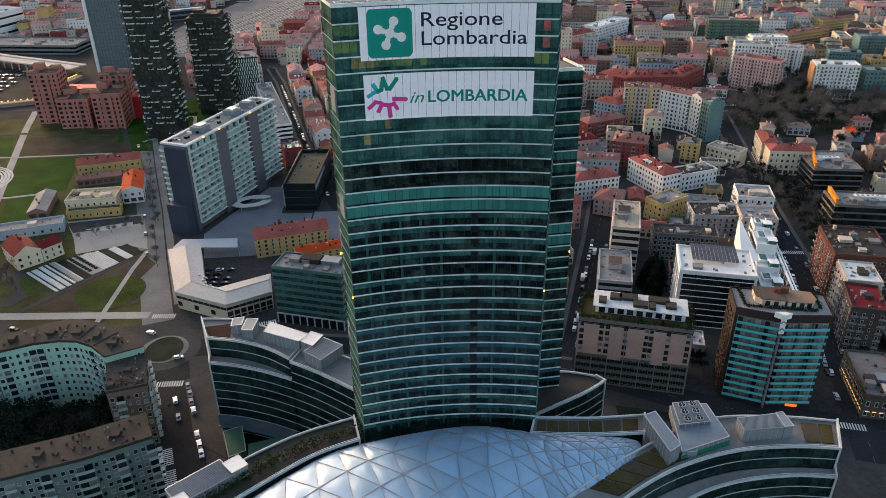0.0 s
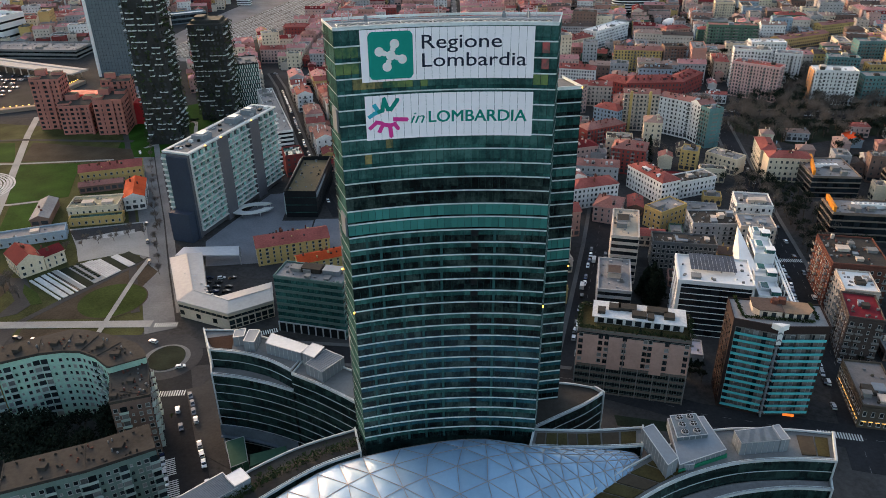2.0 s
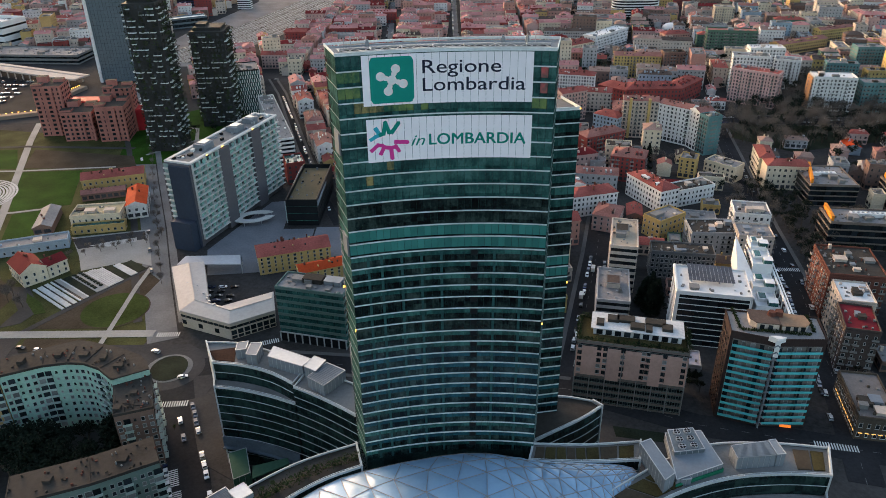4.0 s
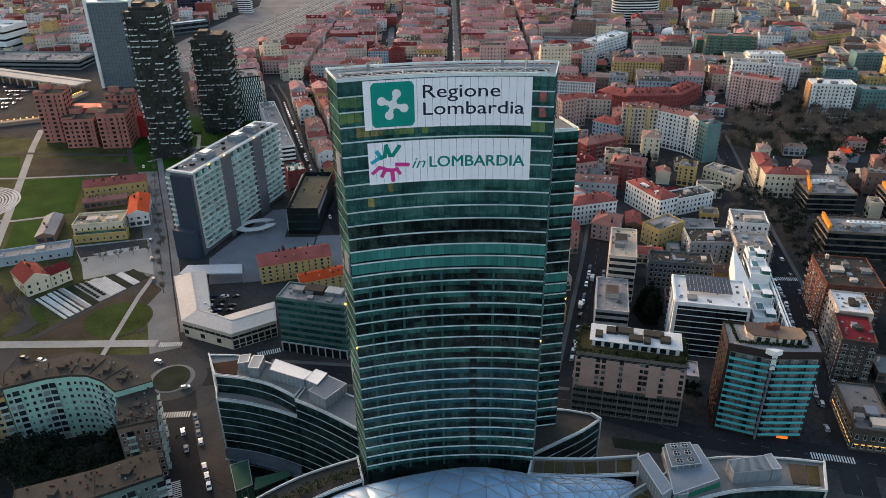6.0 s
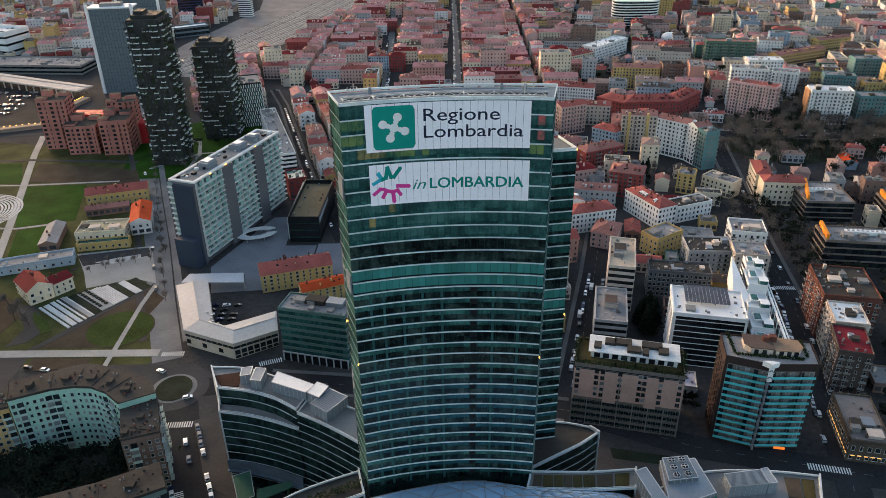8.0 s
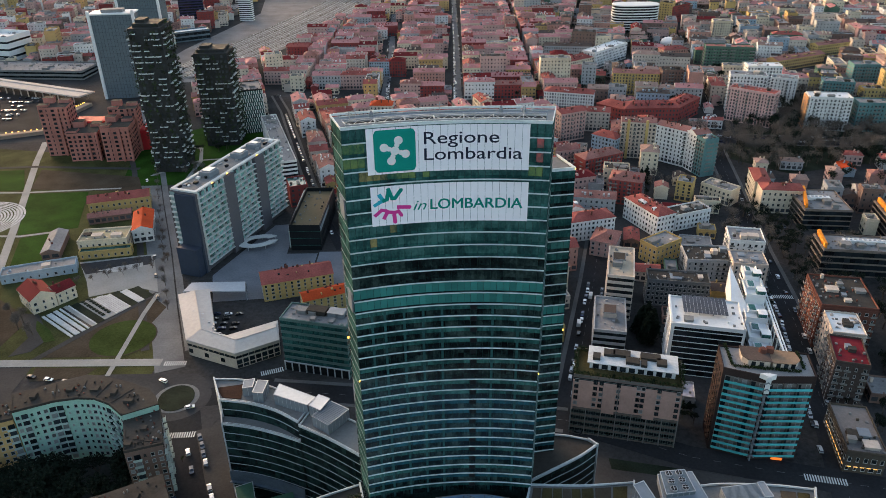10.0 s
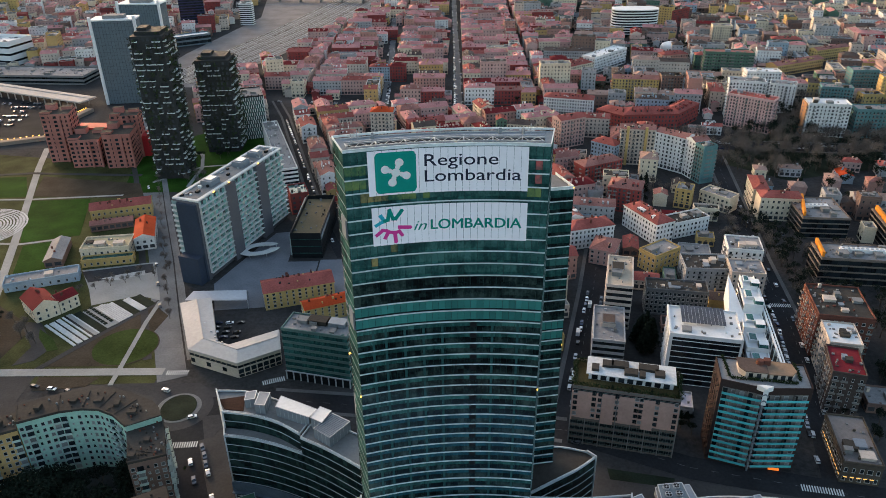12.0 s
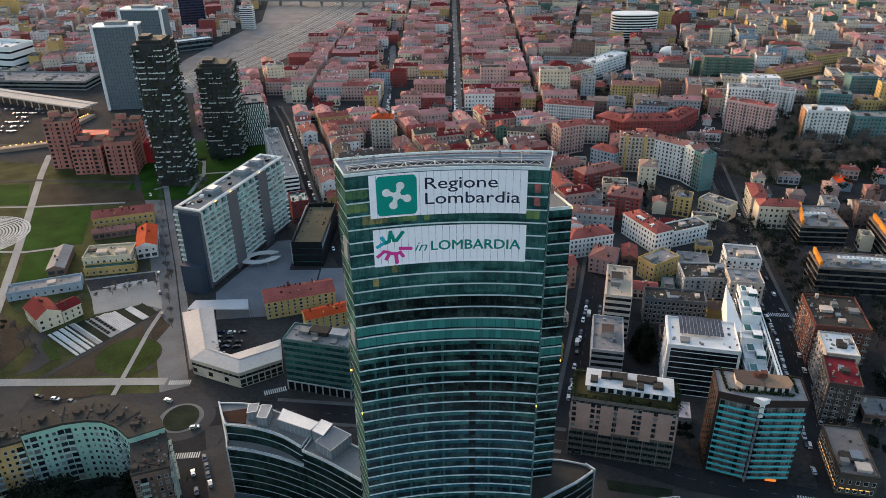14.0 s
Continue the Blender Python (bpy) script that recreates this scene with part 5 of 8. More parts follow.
house("row_house", "yellow house with a bright orange tiled roof", (-74, 329), (-50, 339), 10, 9.5, PLASTER["yellow"], "gable", TILE_ORANGE, 4, 3.2, 6, near=True)

HEDGE = surface("hedge leaves", (0.022, 0.034, 0.014), 0.9, 0.6, 1.0, per="island")


def hedge(label, a, b_, z, r, step=1.0, seed=1):
    """A row of dense leaf clumps."""
    rnd = random.Random(seed)
    A, B = Vector(a), Vector(b_)
    h = Build()
    for i in range(int((B - A).length / step) + 1):
        p = A.lerp(B, i * step / (B - A).length)
        for _ in range(26):
            q = Vector((p.x + rnd.gauss(0, r * 0.5), p.y + rnd.gauss(0, r * 0.5), z + r * rnd.random() * 1.7))
            e, f = (Vector((rnd.uniform(-1, 1), rnd.uniform(-1, 1), rnd.uniform(-1, 1))).normalized() * rnd.uniform(0.12, 0.32) for _ in range(2))
            h.face((q - e - f, q + e - f, q + e + f, q - e + f))
    tagged(part("hedge", h, HEDGE), label, "hedge", "roof hedges")


# pinkish office building with a white penthouse
rose = band_block("apartment_block", "grey-brown building with blind pink wall panels", (52.3, 238.0), (93.8, 227.8), 19, 29.5, 9, surface("brown grey frame", (0.16, 0.13, 0.115), 0.85, 0.2, 0.5), DARK_METAL, PLANTER, 2.4, 0.3, 0.1, 0, 3)
RW = 42.7
ROSY = surface("rosy panel", (0.46, 0.29, 0.24), 0.85, 0.2, 0.5)
PAIRS = (-19.9, -12.4, -10.0, -3.2, 4.6, 6.4, 12.6, 19.9)  # window columns between the blind panels
edges = [-21.3] + [q for c in PAIRS for q in (c - 0.85, c + 0.85)] + [21.3]
for k, (lo, hi) in enumerate(zip(edges[::2], edges[1::2])):
    b = Build()
    b.box((lo + hi) / 2, -9.8, 14.4 if k % 3 else 12.9, hi - lo, 0.5, 13.6 if k % 3 else 15.1)
    part("blind_panel", b, ROSY, rose, "blind pinkish wall panel")
for c in PAIRS:
    for k in range(5):
        b = Build()
        b.box(c, -9.72, 14.4 + k * 2.86, 1.7, 0.4, 0.9)
        part("blind_panel", b, ROSY, rose)
        window_at(("dark", "curtained", "dark", "pale", "dark")[(k * 3 + int(c)) % 5], 1.6, 1.8, rose, c, -9.62, 15.35 + k * 2.86, 0)
b = Build()
for i in range(8):
    b.box(-RW / 2 + i * RW / 7, -9.75, 0, 0.4, 0.4, 27)
part("pier_grid", b, CONCRETE, rose, "thin pale piers", "stuff")
b = Build()
for i in range(43):
    b.box(-RW / 2 + 0.3 + i * 1.0, -9.55, 0, 0.09, 0.2, 28)
for i in range(19):
    b.box(0, -9.55, 1.2 + i * 1.6, RW - 0.4, 0.16, 0.09)
part("mullions", b, surface("green grey mullion", (0.12, 0.15, 0.135), 0.6, 0.2, 0.5), rose, "fine window grid of the front", "stuff")
b = Build()
b.box(1.5, 2.5, 29.5, 34, 10.5, 3.0), b.box(1.5, 2.5, 32.5, 36, 12, 0.35, 1)
part("penthouse", b, [PLASTER["white"], surface("weathered white roof", (0.50, 0.50, 0.49), 0.7, 0.3, 0.5)], rose, "white penthouse")
for cx, cy, ww in ((-8, 4, 4.5), (-3, 4.5, 7), (8.5, 4.5, 8), (13, 1.5, 4), (-13, 0.5, 3.0), (1.5, 0.2, 5.5), (6, -0.5, 2.4)):
    b = Build()
    b.box(cx, cy, 32.8, ww, 4.0, 1.3)
    part("roof_cabin", b, ROOF_FELT, rose)
for i in range(9):
    window_at("dark", 2.4, 2.2, rose, -13 + i * 3.6, -2.78, 29.9, 0)

for a, c in (((52.8, 239.0), (93.6, 229.0)), ((53.2, 240.5), (56.6, 254.5)), ((57.5, 255.3), (97, 245.8)), ((94.6, 231), (97.8, 244))):
    hedge("dark roof garden hedge along the parapet", a, c, 29.8, 1.1, 1.0, int(a[0]))
# block with turquoise balcony bands
TURQ = surface("turquoise balcony panel", (0.065, 0.38, 0.40), 0.6, 0.2, 0.5, per="object")
# loggia plaster darkened in colour to carry the balconies' shade
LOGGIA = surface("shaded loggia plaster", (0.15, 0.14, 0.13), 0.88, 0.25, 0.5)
BROWN_BRICK = surface("dark brown brick", (0.04, 0.028, 0.026), 0.9, 0.25, 0.8, bump=0.3)
x, y, yaw, w = corners((107.4, 227.0), (140.5, 220.4), 15.0)
plot(x, y, yaw, w, 22)
turq = thing("apartment_block", "dark block with rows of turquoise balcony fronts", "apartment building", x, y, 0, yaw)
FL, AP, FR = Vector((-w / 2, -7.5)), Vector((-w / 2 + 15.75, -10.6)), Vector((w / 2, -7.5))
foot = [tuple(FL), tuple(AP), tuple(FR), (w / 2, 7.5), (-w / 2, 7.5)]
b = Build()
b.prism(foot, 0, 40.6)
part("wall", b, BROWN_BRICK, turq, "dark brown brick wall")
b = Build()
b.prism([(px * 0.97, py * 0.97 + 0.1) for px, py in foot], 40.6, 40.75, 0)
for p, q in zip(foot, foot[1:] + foot[:1]):
    strip(b, [Vector(p), Vector(q)], 40.6, 41.4, 0.05, 1, 0.3)
part("roof", b, [ROOF_GREY, BROWN_BRICK], turq, "grey terrace roof")
for pts, z1, mt, lab in (([(-9.5, -1.5), (-7.5, -4.0), (0.5, -4.0), (0.5, 4.5), (-9.5, 4.5)], 43.6, TILE_DARK, "roof flat with a brown roof"), ([(1.5, -4.0), (9.5, -3.4), (11.5, -0.6), (10.5, 4.0), (1.5, 4.5)], 43.2, surface("sand brown roof", (0.23, 0.15, 0.10), 0.9, 0.25, 0.5), "roof flat with a sand brown roof")):
    b = Build()
    b.prism(pts, 40.7, z1)
    part("roof_flat", b, PLASTER["beige"], turq, "pale walled roof flat")
    b = Build()
    c = (sum(p[0] for p in pts) / 5, sum(p[1] for p in pts) / 5)
    b.prism([(c[0] + (px - c[0]) * 1.08, c[1] + (py - c[1]) * 1.08) for px, py in pts], z1, z1 + 0.3)
    part("flat_roof", b, mt, turq, lab)
for px, py, ang in ((-5.5, -4.02, 0), (-2.5, -4.02, 0), (3.6, -3.85, 4), (6.4, -3.65, 4), (9.0, -3.45, 4)):
    window_at("dark", 1.6, 2.0, turq, px, py, 41.0, ang)
b = Build()
b.tube(-1.5, 2.0, 43.9, 1.6, 1.6, 10, 0, 1.3), b.box(1.2, 2.6, 43.5, 2.4, 2.4, 2.2)
part("chimney", b, BRICK, turq, "brick chimney stacks")
for k in range(12):
    z = 2.4 + k * 3.02
    for s, far, cut in ((-1, FL, 0.93), (1, FR, 0.93)):
        d = (far - AP)
        L, out = d.length * cut - 0.7, Vector((0, -1.0))
        m = AP + d.normalized() * (0.7 + L / 2)
        ang = math.degrees(math.atan2(d.y * s, d.x * s))
        n = Vector((math.sin(radians(ang)), -math.cos(radians(ang))))
        b = Build()
        b.box(m.x + n.x * 0.7, m.y + n.y * 0.7, z - 0.16, L, 1.4, 0.16, 0, radians(ang))
        part("balcony_slab", b, CONCRETE, turq)
        b = Build()
        b.box(m.x + n.x * 1.42, m.y + n.y * 1.42, z - 0.2, L, 0.1, 1.15, 0, radians(ang))
        part("balcony_front", b, TURQ, turq)
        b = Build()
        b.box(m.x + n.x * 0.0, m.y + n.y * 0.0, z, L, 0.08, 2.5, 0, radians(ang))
        part("loggia_wall", b, LOGGIA, turq, "grey-brown loggia wall, balcony shade in its colour")
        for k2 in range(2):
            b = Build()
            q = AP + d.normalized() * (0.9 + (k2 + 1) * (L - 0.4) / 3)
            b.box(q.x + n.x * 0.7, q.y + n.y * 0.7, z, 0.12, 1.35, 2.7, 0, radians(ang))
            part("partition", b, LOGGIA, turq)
        for i in range(5):
            q = AP + d.normalized() * (1.6 + i * (L - 1.4) / 4.2)
            window_at(("curtained", "dark", "curtained")[(i * 7 + k * 3 + (s > 0)) % 3], 1.7, 2.0, turq, q.x + n.x * 0.06, q.y + n.y * 0.06, z + 0.1, ang)
b = Build()
b.box(AP.x, AP.y - 0.4, 0, 0.6, 1.6, 39.6)
for k in range(13):
    z = 2.2 + k * 3.02
    b.bar((AP.x - 1.3, AP.y - 1.3, z), (AP.x, AP.y - 1.9, z + 1.5), 0.22), b.bar((AP.x + 1.3, AP.y - 1.3, z), (AP.x, AP.y - 1.9, z + 1.5), 0.22)
part("centre_spine", b, PALE_METAL, turq, "pale zigzag spine")
b = Build()
for s in (-1, 1):
    b.prism([(AP.x - 0.15 * s, AP.y - 1.7), (AP.x + 3.0 * s, AP.y + 0.4), (AP.x + 0.1 * s, AP.y + 0.9)][::s], 40.2, 42.4)
b.prism([(AP.x - 0.9, AP.y - 1.75), (AP.x + 0.9, AP.y - 1.75), (AP.x + 0.3, AP.y + 0.4), (AP.x - 0.3, AP.y + 0.4)], 34.5, 42.0)
part("crown", b, WHITE_PAINT, turq, "pale pointed crown")
for k in range(12):
    for i in range(4):
        window_at("dark", 1.2, 1.4, turq, -w / 2, 5.2 - i * 3.4, 2.6 + k * 3.02, 270)
b = Build()
b.box(9.5, -9.6, 0.3, 4.2, 0.3, 1.1)
part("shop_front", b, glow("warm shop light", (1.0, 0.22, 0.03), 0.14), turq, "glowing orange shop front")

# white office with ribbons and a stepped terrace
band_block("white_office", "white office block with dark ribbon windows", (103.6, 277.5), (134.6, 270.6), 24, 27.6, 9, WHITE_PAINT, DARK_METAL, ROOF_WHITE, 3.2, 0.09, 0.25, 1, 4)
wf = bpy.data.objects["white_office"]
for cx, cy, ww, dd, z0, hh in ((-15.6, -12.1, 1.6, 1.4, 0, 28.6), (15.4, -12.1, 1.0, 1.0, 0, 28.6), (0, -12.2, 31, 0.8, 26.6, 2.0), (-15.9, 0, 0.9, 24, 26.6, 2.0)):
    b = Build()
    b.box(cx, cy, z0, ww, dd, hh)
    part("white_fin", b, WHITE_PAINT, wf)
house("low_hall", "low hall with a pale lilac roof", (97.5, 252), (108.5, 249.5), 11, 7, PLASTER["grey"], "flat", surface("lilac roof", (0.38, 0.36, 0.40), 0.8, 0.15, 0.4), 2, 3, 70, clutter=2)
solar = thing("solar_array", "grey solar array on the white roof", "solar panels", 122, 289, 27.9, -12)
pn = Build()
pn.box(0, 0, 0.5, 1.5, 2.6, 0.08)
PNM = pn.mesh("solar_panel", [surface("solar cell", (0.10, 0.10, 0.11), 0.3, 0.3, 1.0, metal=0.3, per="object")])
for i in range(12):
    for j in range(5):
        part("solar_panel", PNM, None, solar, m=pose(-9.5 + i * 1.65, -6 + j * 2.8, 0.1 * j + 1.6, 10, 0, 0))
b = Build()
for i in range(4):
    b.box(-9 + i * 6, -6, 0, 0.15, 0.15, 2), b.box(-9 + i * 6, 6, 0, 0.15, 0.15, 2.6)
part("rack", b, STEEL, solar)
x, y, yaw, w = corners((136.5, 262.5), (148.2, 260.5), 68)
plot(x + 5, y, -12, 14, 70)
white2 = thing("white_office", "white stepped wing with roof terraces and frames", "office building", 141.3, 263, 0, -11.5)
for i, (dy, dd, hh, ww, ox) in enumerate(((0, 14, 17.0, 10, 0.5), (14, 14, 18.5, 10, 1), (28, 14, 20.5, 10, 1.5), (42, 16, 25.0, 9, 2.5), (58, 12, 26.0, 7, 3.0))):
    b = Build()
    b.box(ox, dy + dd / 2, 0, ww, dd, hh)
    b.box(ox - ww / 2 + 0.15, dy + dd / 2, hh, 0.3, dd, 1.1), b.box(ox + ww / 2 - 0.15, dy + dd / 2, hh, 0.3, dd, 1.1), b.box(ox, dy + 0.15, hh, ww, 0.3, 1.1)
    b.box(ox - 1.2, dy + dd * 0.62, hh, ww * 0.4, dd * 0.45, 1.6), b.box(ox - 1.2, dy + dd * 0.62, hh + 1.6, ww * 0.3, dd * 0.35, 0.15, 1)
    part("terrace_step", b, [WHITE_PAINT, TEAL_GLASS], white2)
    for k in range(int(hh / 3.1)):
        b = Build()
        b.box(ox - ww / 2 - 0.02, dy + dd / 2, 1.0 + k * 3.1, 0.1, dd - 1.2, 1.7), b.box(ox + ww / 2 + 0.02, dy + dd / 2, 1.0 + k * 3.1, 0.1, dd - 1.2, 1.7)
        part("ribbon_window", b, WINDOW, white2)
    b = Build()
    b.box(ox + 2.4, dy + 3.0, hh, 3.8, 4.0, 2.6), b.box(ox + 2.4, dy + 3.0, hh + 2.6, 4.2, 4.4, 0.25, 1)
    part("glass_box", b, [TEAL_GLASS, WHITE_PAINT], white2, "small glass roof box with a white rim")
b = Build()
b.box(8.2, 34, 21, 0.8, 68, 0.8), b.box(9.6, 34, 21, 0.5, 68, 0.6)
for i in range(12):
    b.bar((8.2, 2 + i * 6, 21.3), (9.6, 2 + i * 6, 21.3), 0.12)
    b.box(8.2, 2 + i * 6, 0, 0.4, 0.4, 21)
part("street_frame", b, WHITE_PAINT, white2, "white frame along the street")
b = Build()
low, high = [(138.4, 297.2), (147.0, 296.2)], (147.6, 329.0)
tops = [(*low[0], 21.4), (*low[1], 20.8), (*high, 28.6)]
feet = [(px, py, 14.0) for px, py, pz in tops]
b.face(tops), b.face(feet[::-1])
for i in range(3):
    j = (i + 1) % 3
    b.face((feet[i], feet[j], tops[j], tops[i]))
part("sloping_roof", b, WHITE_PAINT, white2, "white sloping wedge of roof", m=white2.matrix_basis.inverted())
for i in range(7):
    b = Build()
    b.box(9.0, 6 + i * 9, 17.6, 1.6, 6.5, 0.25)
    part("walkway", b, CONCRETE, white2)

# blocks beside the narrow street
band_block("apartment_block", "narrow block with a pale flat roof", (84.0, 324.4), (96.8, 321.4), 32, 25.6, 7, PLASTER["beige"], DARK_METAL, surface("sand roof", (0.45, 0.36, 0.27), 0.85, 0.15, 0.3), 3, 0.45, 0.3, 2, 5)
band_block("low_office", "low white-roofed block by the street", (71.9, 292.7), (86.9, 289.6), 31, 14, 4, PLASTER["grey"], DARK_METAL, ROOF_GREY, 3, 0.45, 0.2, 2, 6)
house("office_block", "long grey office with a grid of blue-grey windows", (108.8, 336.5), (140.5, 331), 12, 15.5, surface("slate grey render", (0.12, 0.125, 0.13), 0.85, 0.25, 0.5), "flat", ROOF_FELT, 5, 2.1, 7, near=True, category="office building", clutter=6, win=(1.7, 1.9))
for px, py, z0, mt in ((93.0, 340, 25.7, ROOF_FELT), (82.5, 307, 14.1, TILE_DARK)):
    root = thing("roof_house", "dark roof house with a pale rim on a flat roof", "roof house", px, py, z0, -12)
    b = Build()
    b.box(0, 0, 0, 6.5, 8.0, 2.6)
    part("wall", b, PLASTER["beige"], root)
    b = Build()
    b.box(0, 0, 2.6, 6.9, 8.4, 0.3), b.box(0, 0, 2.9, 5.8, 7.2, 0.1, 1)
    part("roof", b, [CONCRETE, mt], root)
house("terrace_house", "stepped house with planted terraces", (137.9, 362), (163.5, 360), 18, 13, PLASTER["grey"], "flat", ROOF_FELT, 4, 3, 8, near=True, clutter=5, balcony=0.4)
house("terrace_house", "cream stepped house by the wide street", (160, 352), (178, 349), 16, 16, PLASTER["beige"], "flat", ROOF_GREY, 5, 3, 9, near=True, clutter=5, balcony=0.4)
house("terrace_house", "pale stepped house by the wide street", (166.8, 378), (186, 374), 18, 17, PLASTER["white"], "flat", ROOF_GREY, 5, 3, 10, near=True, clutter=5, balcony=0.4)
house("corner_house", "yellow house with a wedge-shaped grey roof", (125, 378), (143, 390), 13, 12, PLASTER["yellow"], "flat", ROOF_GREY, 3, 3, 11, near=True)
# right side of the wide street
house("apartment_block", "brown brick block with a pale terrace roof", (181, 296.5), (206, 291.5), 30, 24, BRICK, "flat", ROOF_FELT, 6, 3, 12, near=True, clutter=7, balcony=0.3)
house("apartment_block", "white balconied block with roof panels", (177.3, 276.5), (191.4, 273.2), 18.5, 22, PLASTER["beige"], "flat", ROOF_WHITE, 6, 3, 13, near=True, clutter=4, balcony=0.6)
house("apartment_block", "white balconied block with a dark red roof", (168.5, 255), (181.7, 251), 21, 22, surface("dark grey-brown brick", (0.065, 0.05, 0.045), 0.9, 0.3, 0.8), "flat", surface("dark red roof", (0.15, 0.018, 0.024), 0.8, 0.2, 0.4), 6, 3, 14, near=True, clutter=2, balcony=0.6)
CORNER_STONE = surface("dark corner stone", (0.075, 0.062, 0.05), 0.85, 0.25, 0.5)
house("corner_block", "low dark corner block with a pale cluttered roof terrace", (156.2, 213.5), (170.6, 210.5), 29, 10, CORNER_STONE, "flat", surface("pink grey terrace", (0.165, 0.145, 0.135), 0.85, 0.25, 0.5), 2, 2.4, 15, near=True, clutter=4, win=(1.5, 2.2))
cx, cy, cyaw, cw = corners((156.2, 213.5), (170.6, 210.5), 29)
for side, length, ox, oy in ((270, 28, -cw / 2 - 0.12, 0), (0, 13, 0, -14.62)):
    lamp_strip = thing("shop_light_strip", "warm glowing light strip above the shop windows", "shop light", cx, cy, 0, cyaw)
    for i in range(int(length / 2.4)):
        b = Build()
        o = (i + 0.5) * 2.4 - length / 2
        b.box(ox if side else o, o if side else oy, 2.9, 0.16 if side else 1.5, 1.5 if side else 0.16, 0.28)
        part("lamp", b, glow("warm strip", (1.0, 0.5, 0.12), 0.22) if "warm strip" not in bpy.data.materials else bpy.data.materials["warm strip"], lamp_strip)
SOOT = surface("soot brown cladding", (0.15, 0.12, 0.10), 0.85, 0.25, 0.5)
band_block("office_block", "dark office with an orange side wall", (231.2, 423.8), (260.5, 421), 33, 14, 4, SOOT, DARK_METAL, ROOF_GREY, 3, 0.22, 0.3, 9, 16)
band_block("office_block", "dark office with an orange side wall", (216.4, 366.8), (262, 360), 20, 16, 4, SOOT, DARK_METAL, ROOF_GREY, 3, 0.22, 0.3, 11, 17)
band_block("office_block", "dark office with an orange side wall", (276, 402), (300, 398), 35, 14, 4, SOOT, DARK_METAL, ROOF_GREY, 3, 0.22, 0.3, 8, 18)
ORANGE = surface("orange panel wall", (0.65, 0.22, 0.03), 0.7, 0.15, 0.5)
for (ax, ay), (bx, by), z in (((232.0, 427), (242.5, 456), 14), ((217.0, 369), (221.0, 387), 16), ((276.5, 404), (283, 436), 14)):
    b = Build()
    d = Vector((bx - ax, by - ay))
    b.box((ax + bx) / 2 + 1.2, (ay + by) / 2, z, d.length, 1.5, 3.2, 0, math.atan2(d.y, d.x))
    tagged(part("roof_wall", b, ORANGE), "orange panelled rooftop wall", "wall")
for nm, cx, cy, yw, ww in (("a", 246, 440, -5.5, 15), ("b", 244, 374, -8.5, 26), ("c", 291, 417, -9.5, 10)):
    root = thing("roof_plant", "long white ventilation plant on the dark office roof", "roof plant", cx, cy, 16.1 if nm == "b" else 14.1, yw)
    b = Build()
    b.box(0, 0, 0, ww, 3.2, 2.0), b.box(0, 0, 2.0, ww + 0.3, 3.5, 0.15)
    part("body", b, ROOF_WHITE, root)
    for i in range(int(ww / 2.6)):
        b = Build()
        b.tube(-ww / 2 + 1.6 + i * 2.6, 0, 2.15, 0.8, 0.5, 10)
        part("fan", b, STEEL, root)
house("palazzo", "ochre palazzo with a hipped red roof", (214.1, 450.6), (241.2, 447.1), 13, 17, PLASTER["cream"], "hip", TILE_RED, 4, 3.2, 19)
house("palazzo", "ochre palazzo wing with a hipped red roof", (214.5, 465), (224.5, 463), 26, 17, PLASTER["cream"], "hip", TILE_RED, 4, 3.2, 20)
# between the narrow street and the old town
house("row_house", "white house row with a red tiled roof", (80, 410), (109, 418), 14, 14, PLASTER["white"], "hip", TILE_RED, 4, 2.6, 21, near=True)
house("row_house", "white corner house with a red tiled roof", (121, 446), (135, 415), 14, 15, PLASTER["white"], "hip", TILE_RED, 4, 2.6, 22, near=True)
house("row_house", "white house with a terrace and dark roof", (149.5, 424), (175, 434), 13, 10.8, PLASTER["white"], "flat", ROOF_FELT, 3, 2.8, 29, near=True, clutter=4)
house("row_house", "dark red house with balconies", (115, 470), (136, 462), 18, 18, PLASTER["red"], "hip", TILE_BROWN, 6, 3, 23, balcony=0.4)
house("row_house", "yellow tower-like house with a brown roof", (163, 473), (173, 468), 13, 14, PLASTER["yellow"], "flat", ROOF_GREY, 5, 3, 24)
house("row_house", "cream and mint house with a grey roof", (182, 477), (197, 460), 13, 11, PLASTER["cream"], "flat", ROOF_GREY, 3, 3, 25)
house("row_house", "pale house with a red-brown tiled roof", (89, 394), (103, 388), 18, 10.4, PLASTER["pink"], "hip", TILE_BROWN, 3, 3, 26, near=True)

# apartment blocks beside the street on the left
MINT = surface("mint plaster", (0.29, 0.46, 0.38), 0.85, 0.2, 0.5)
MINT2 = surface("pale mint plaster", (0.14, 0.20, 0.175), 0.85, 0.2, 0.5)


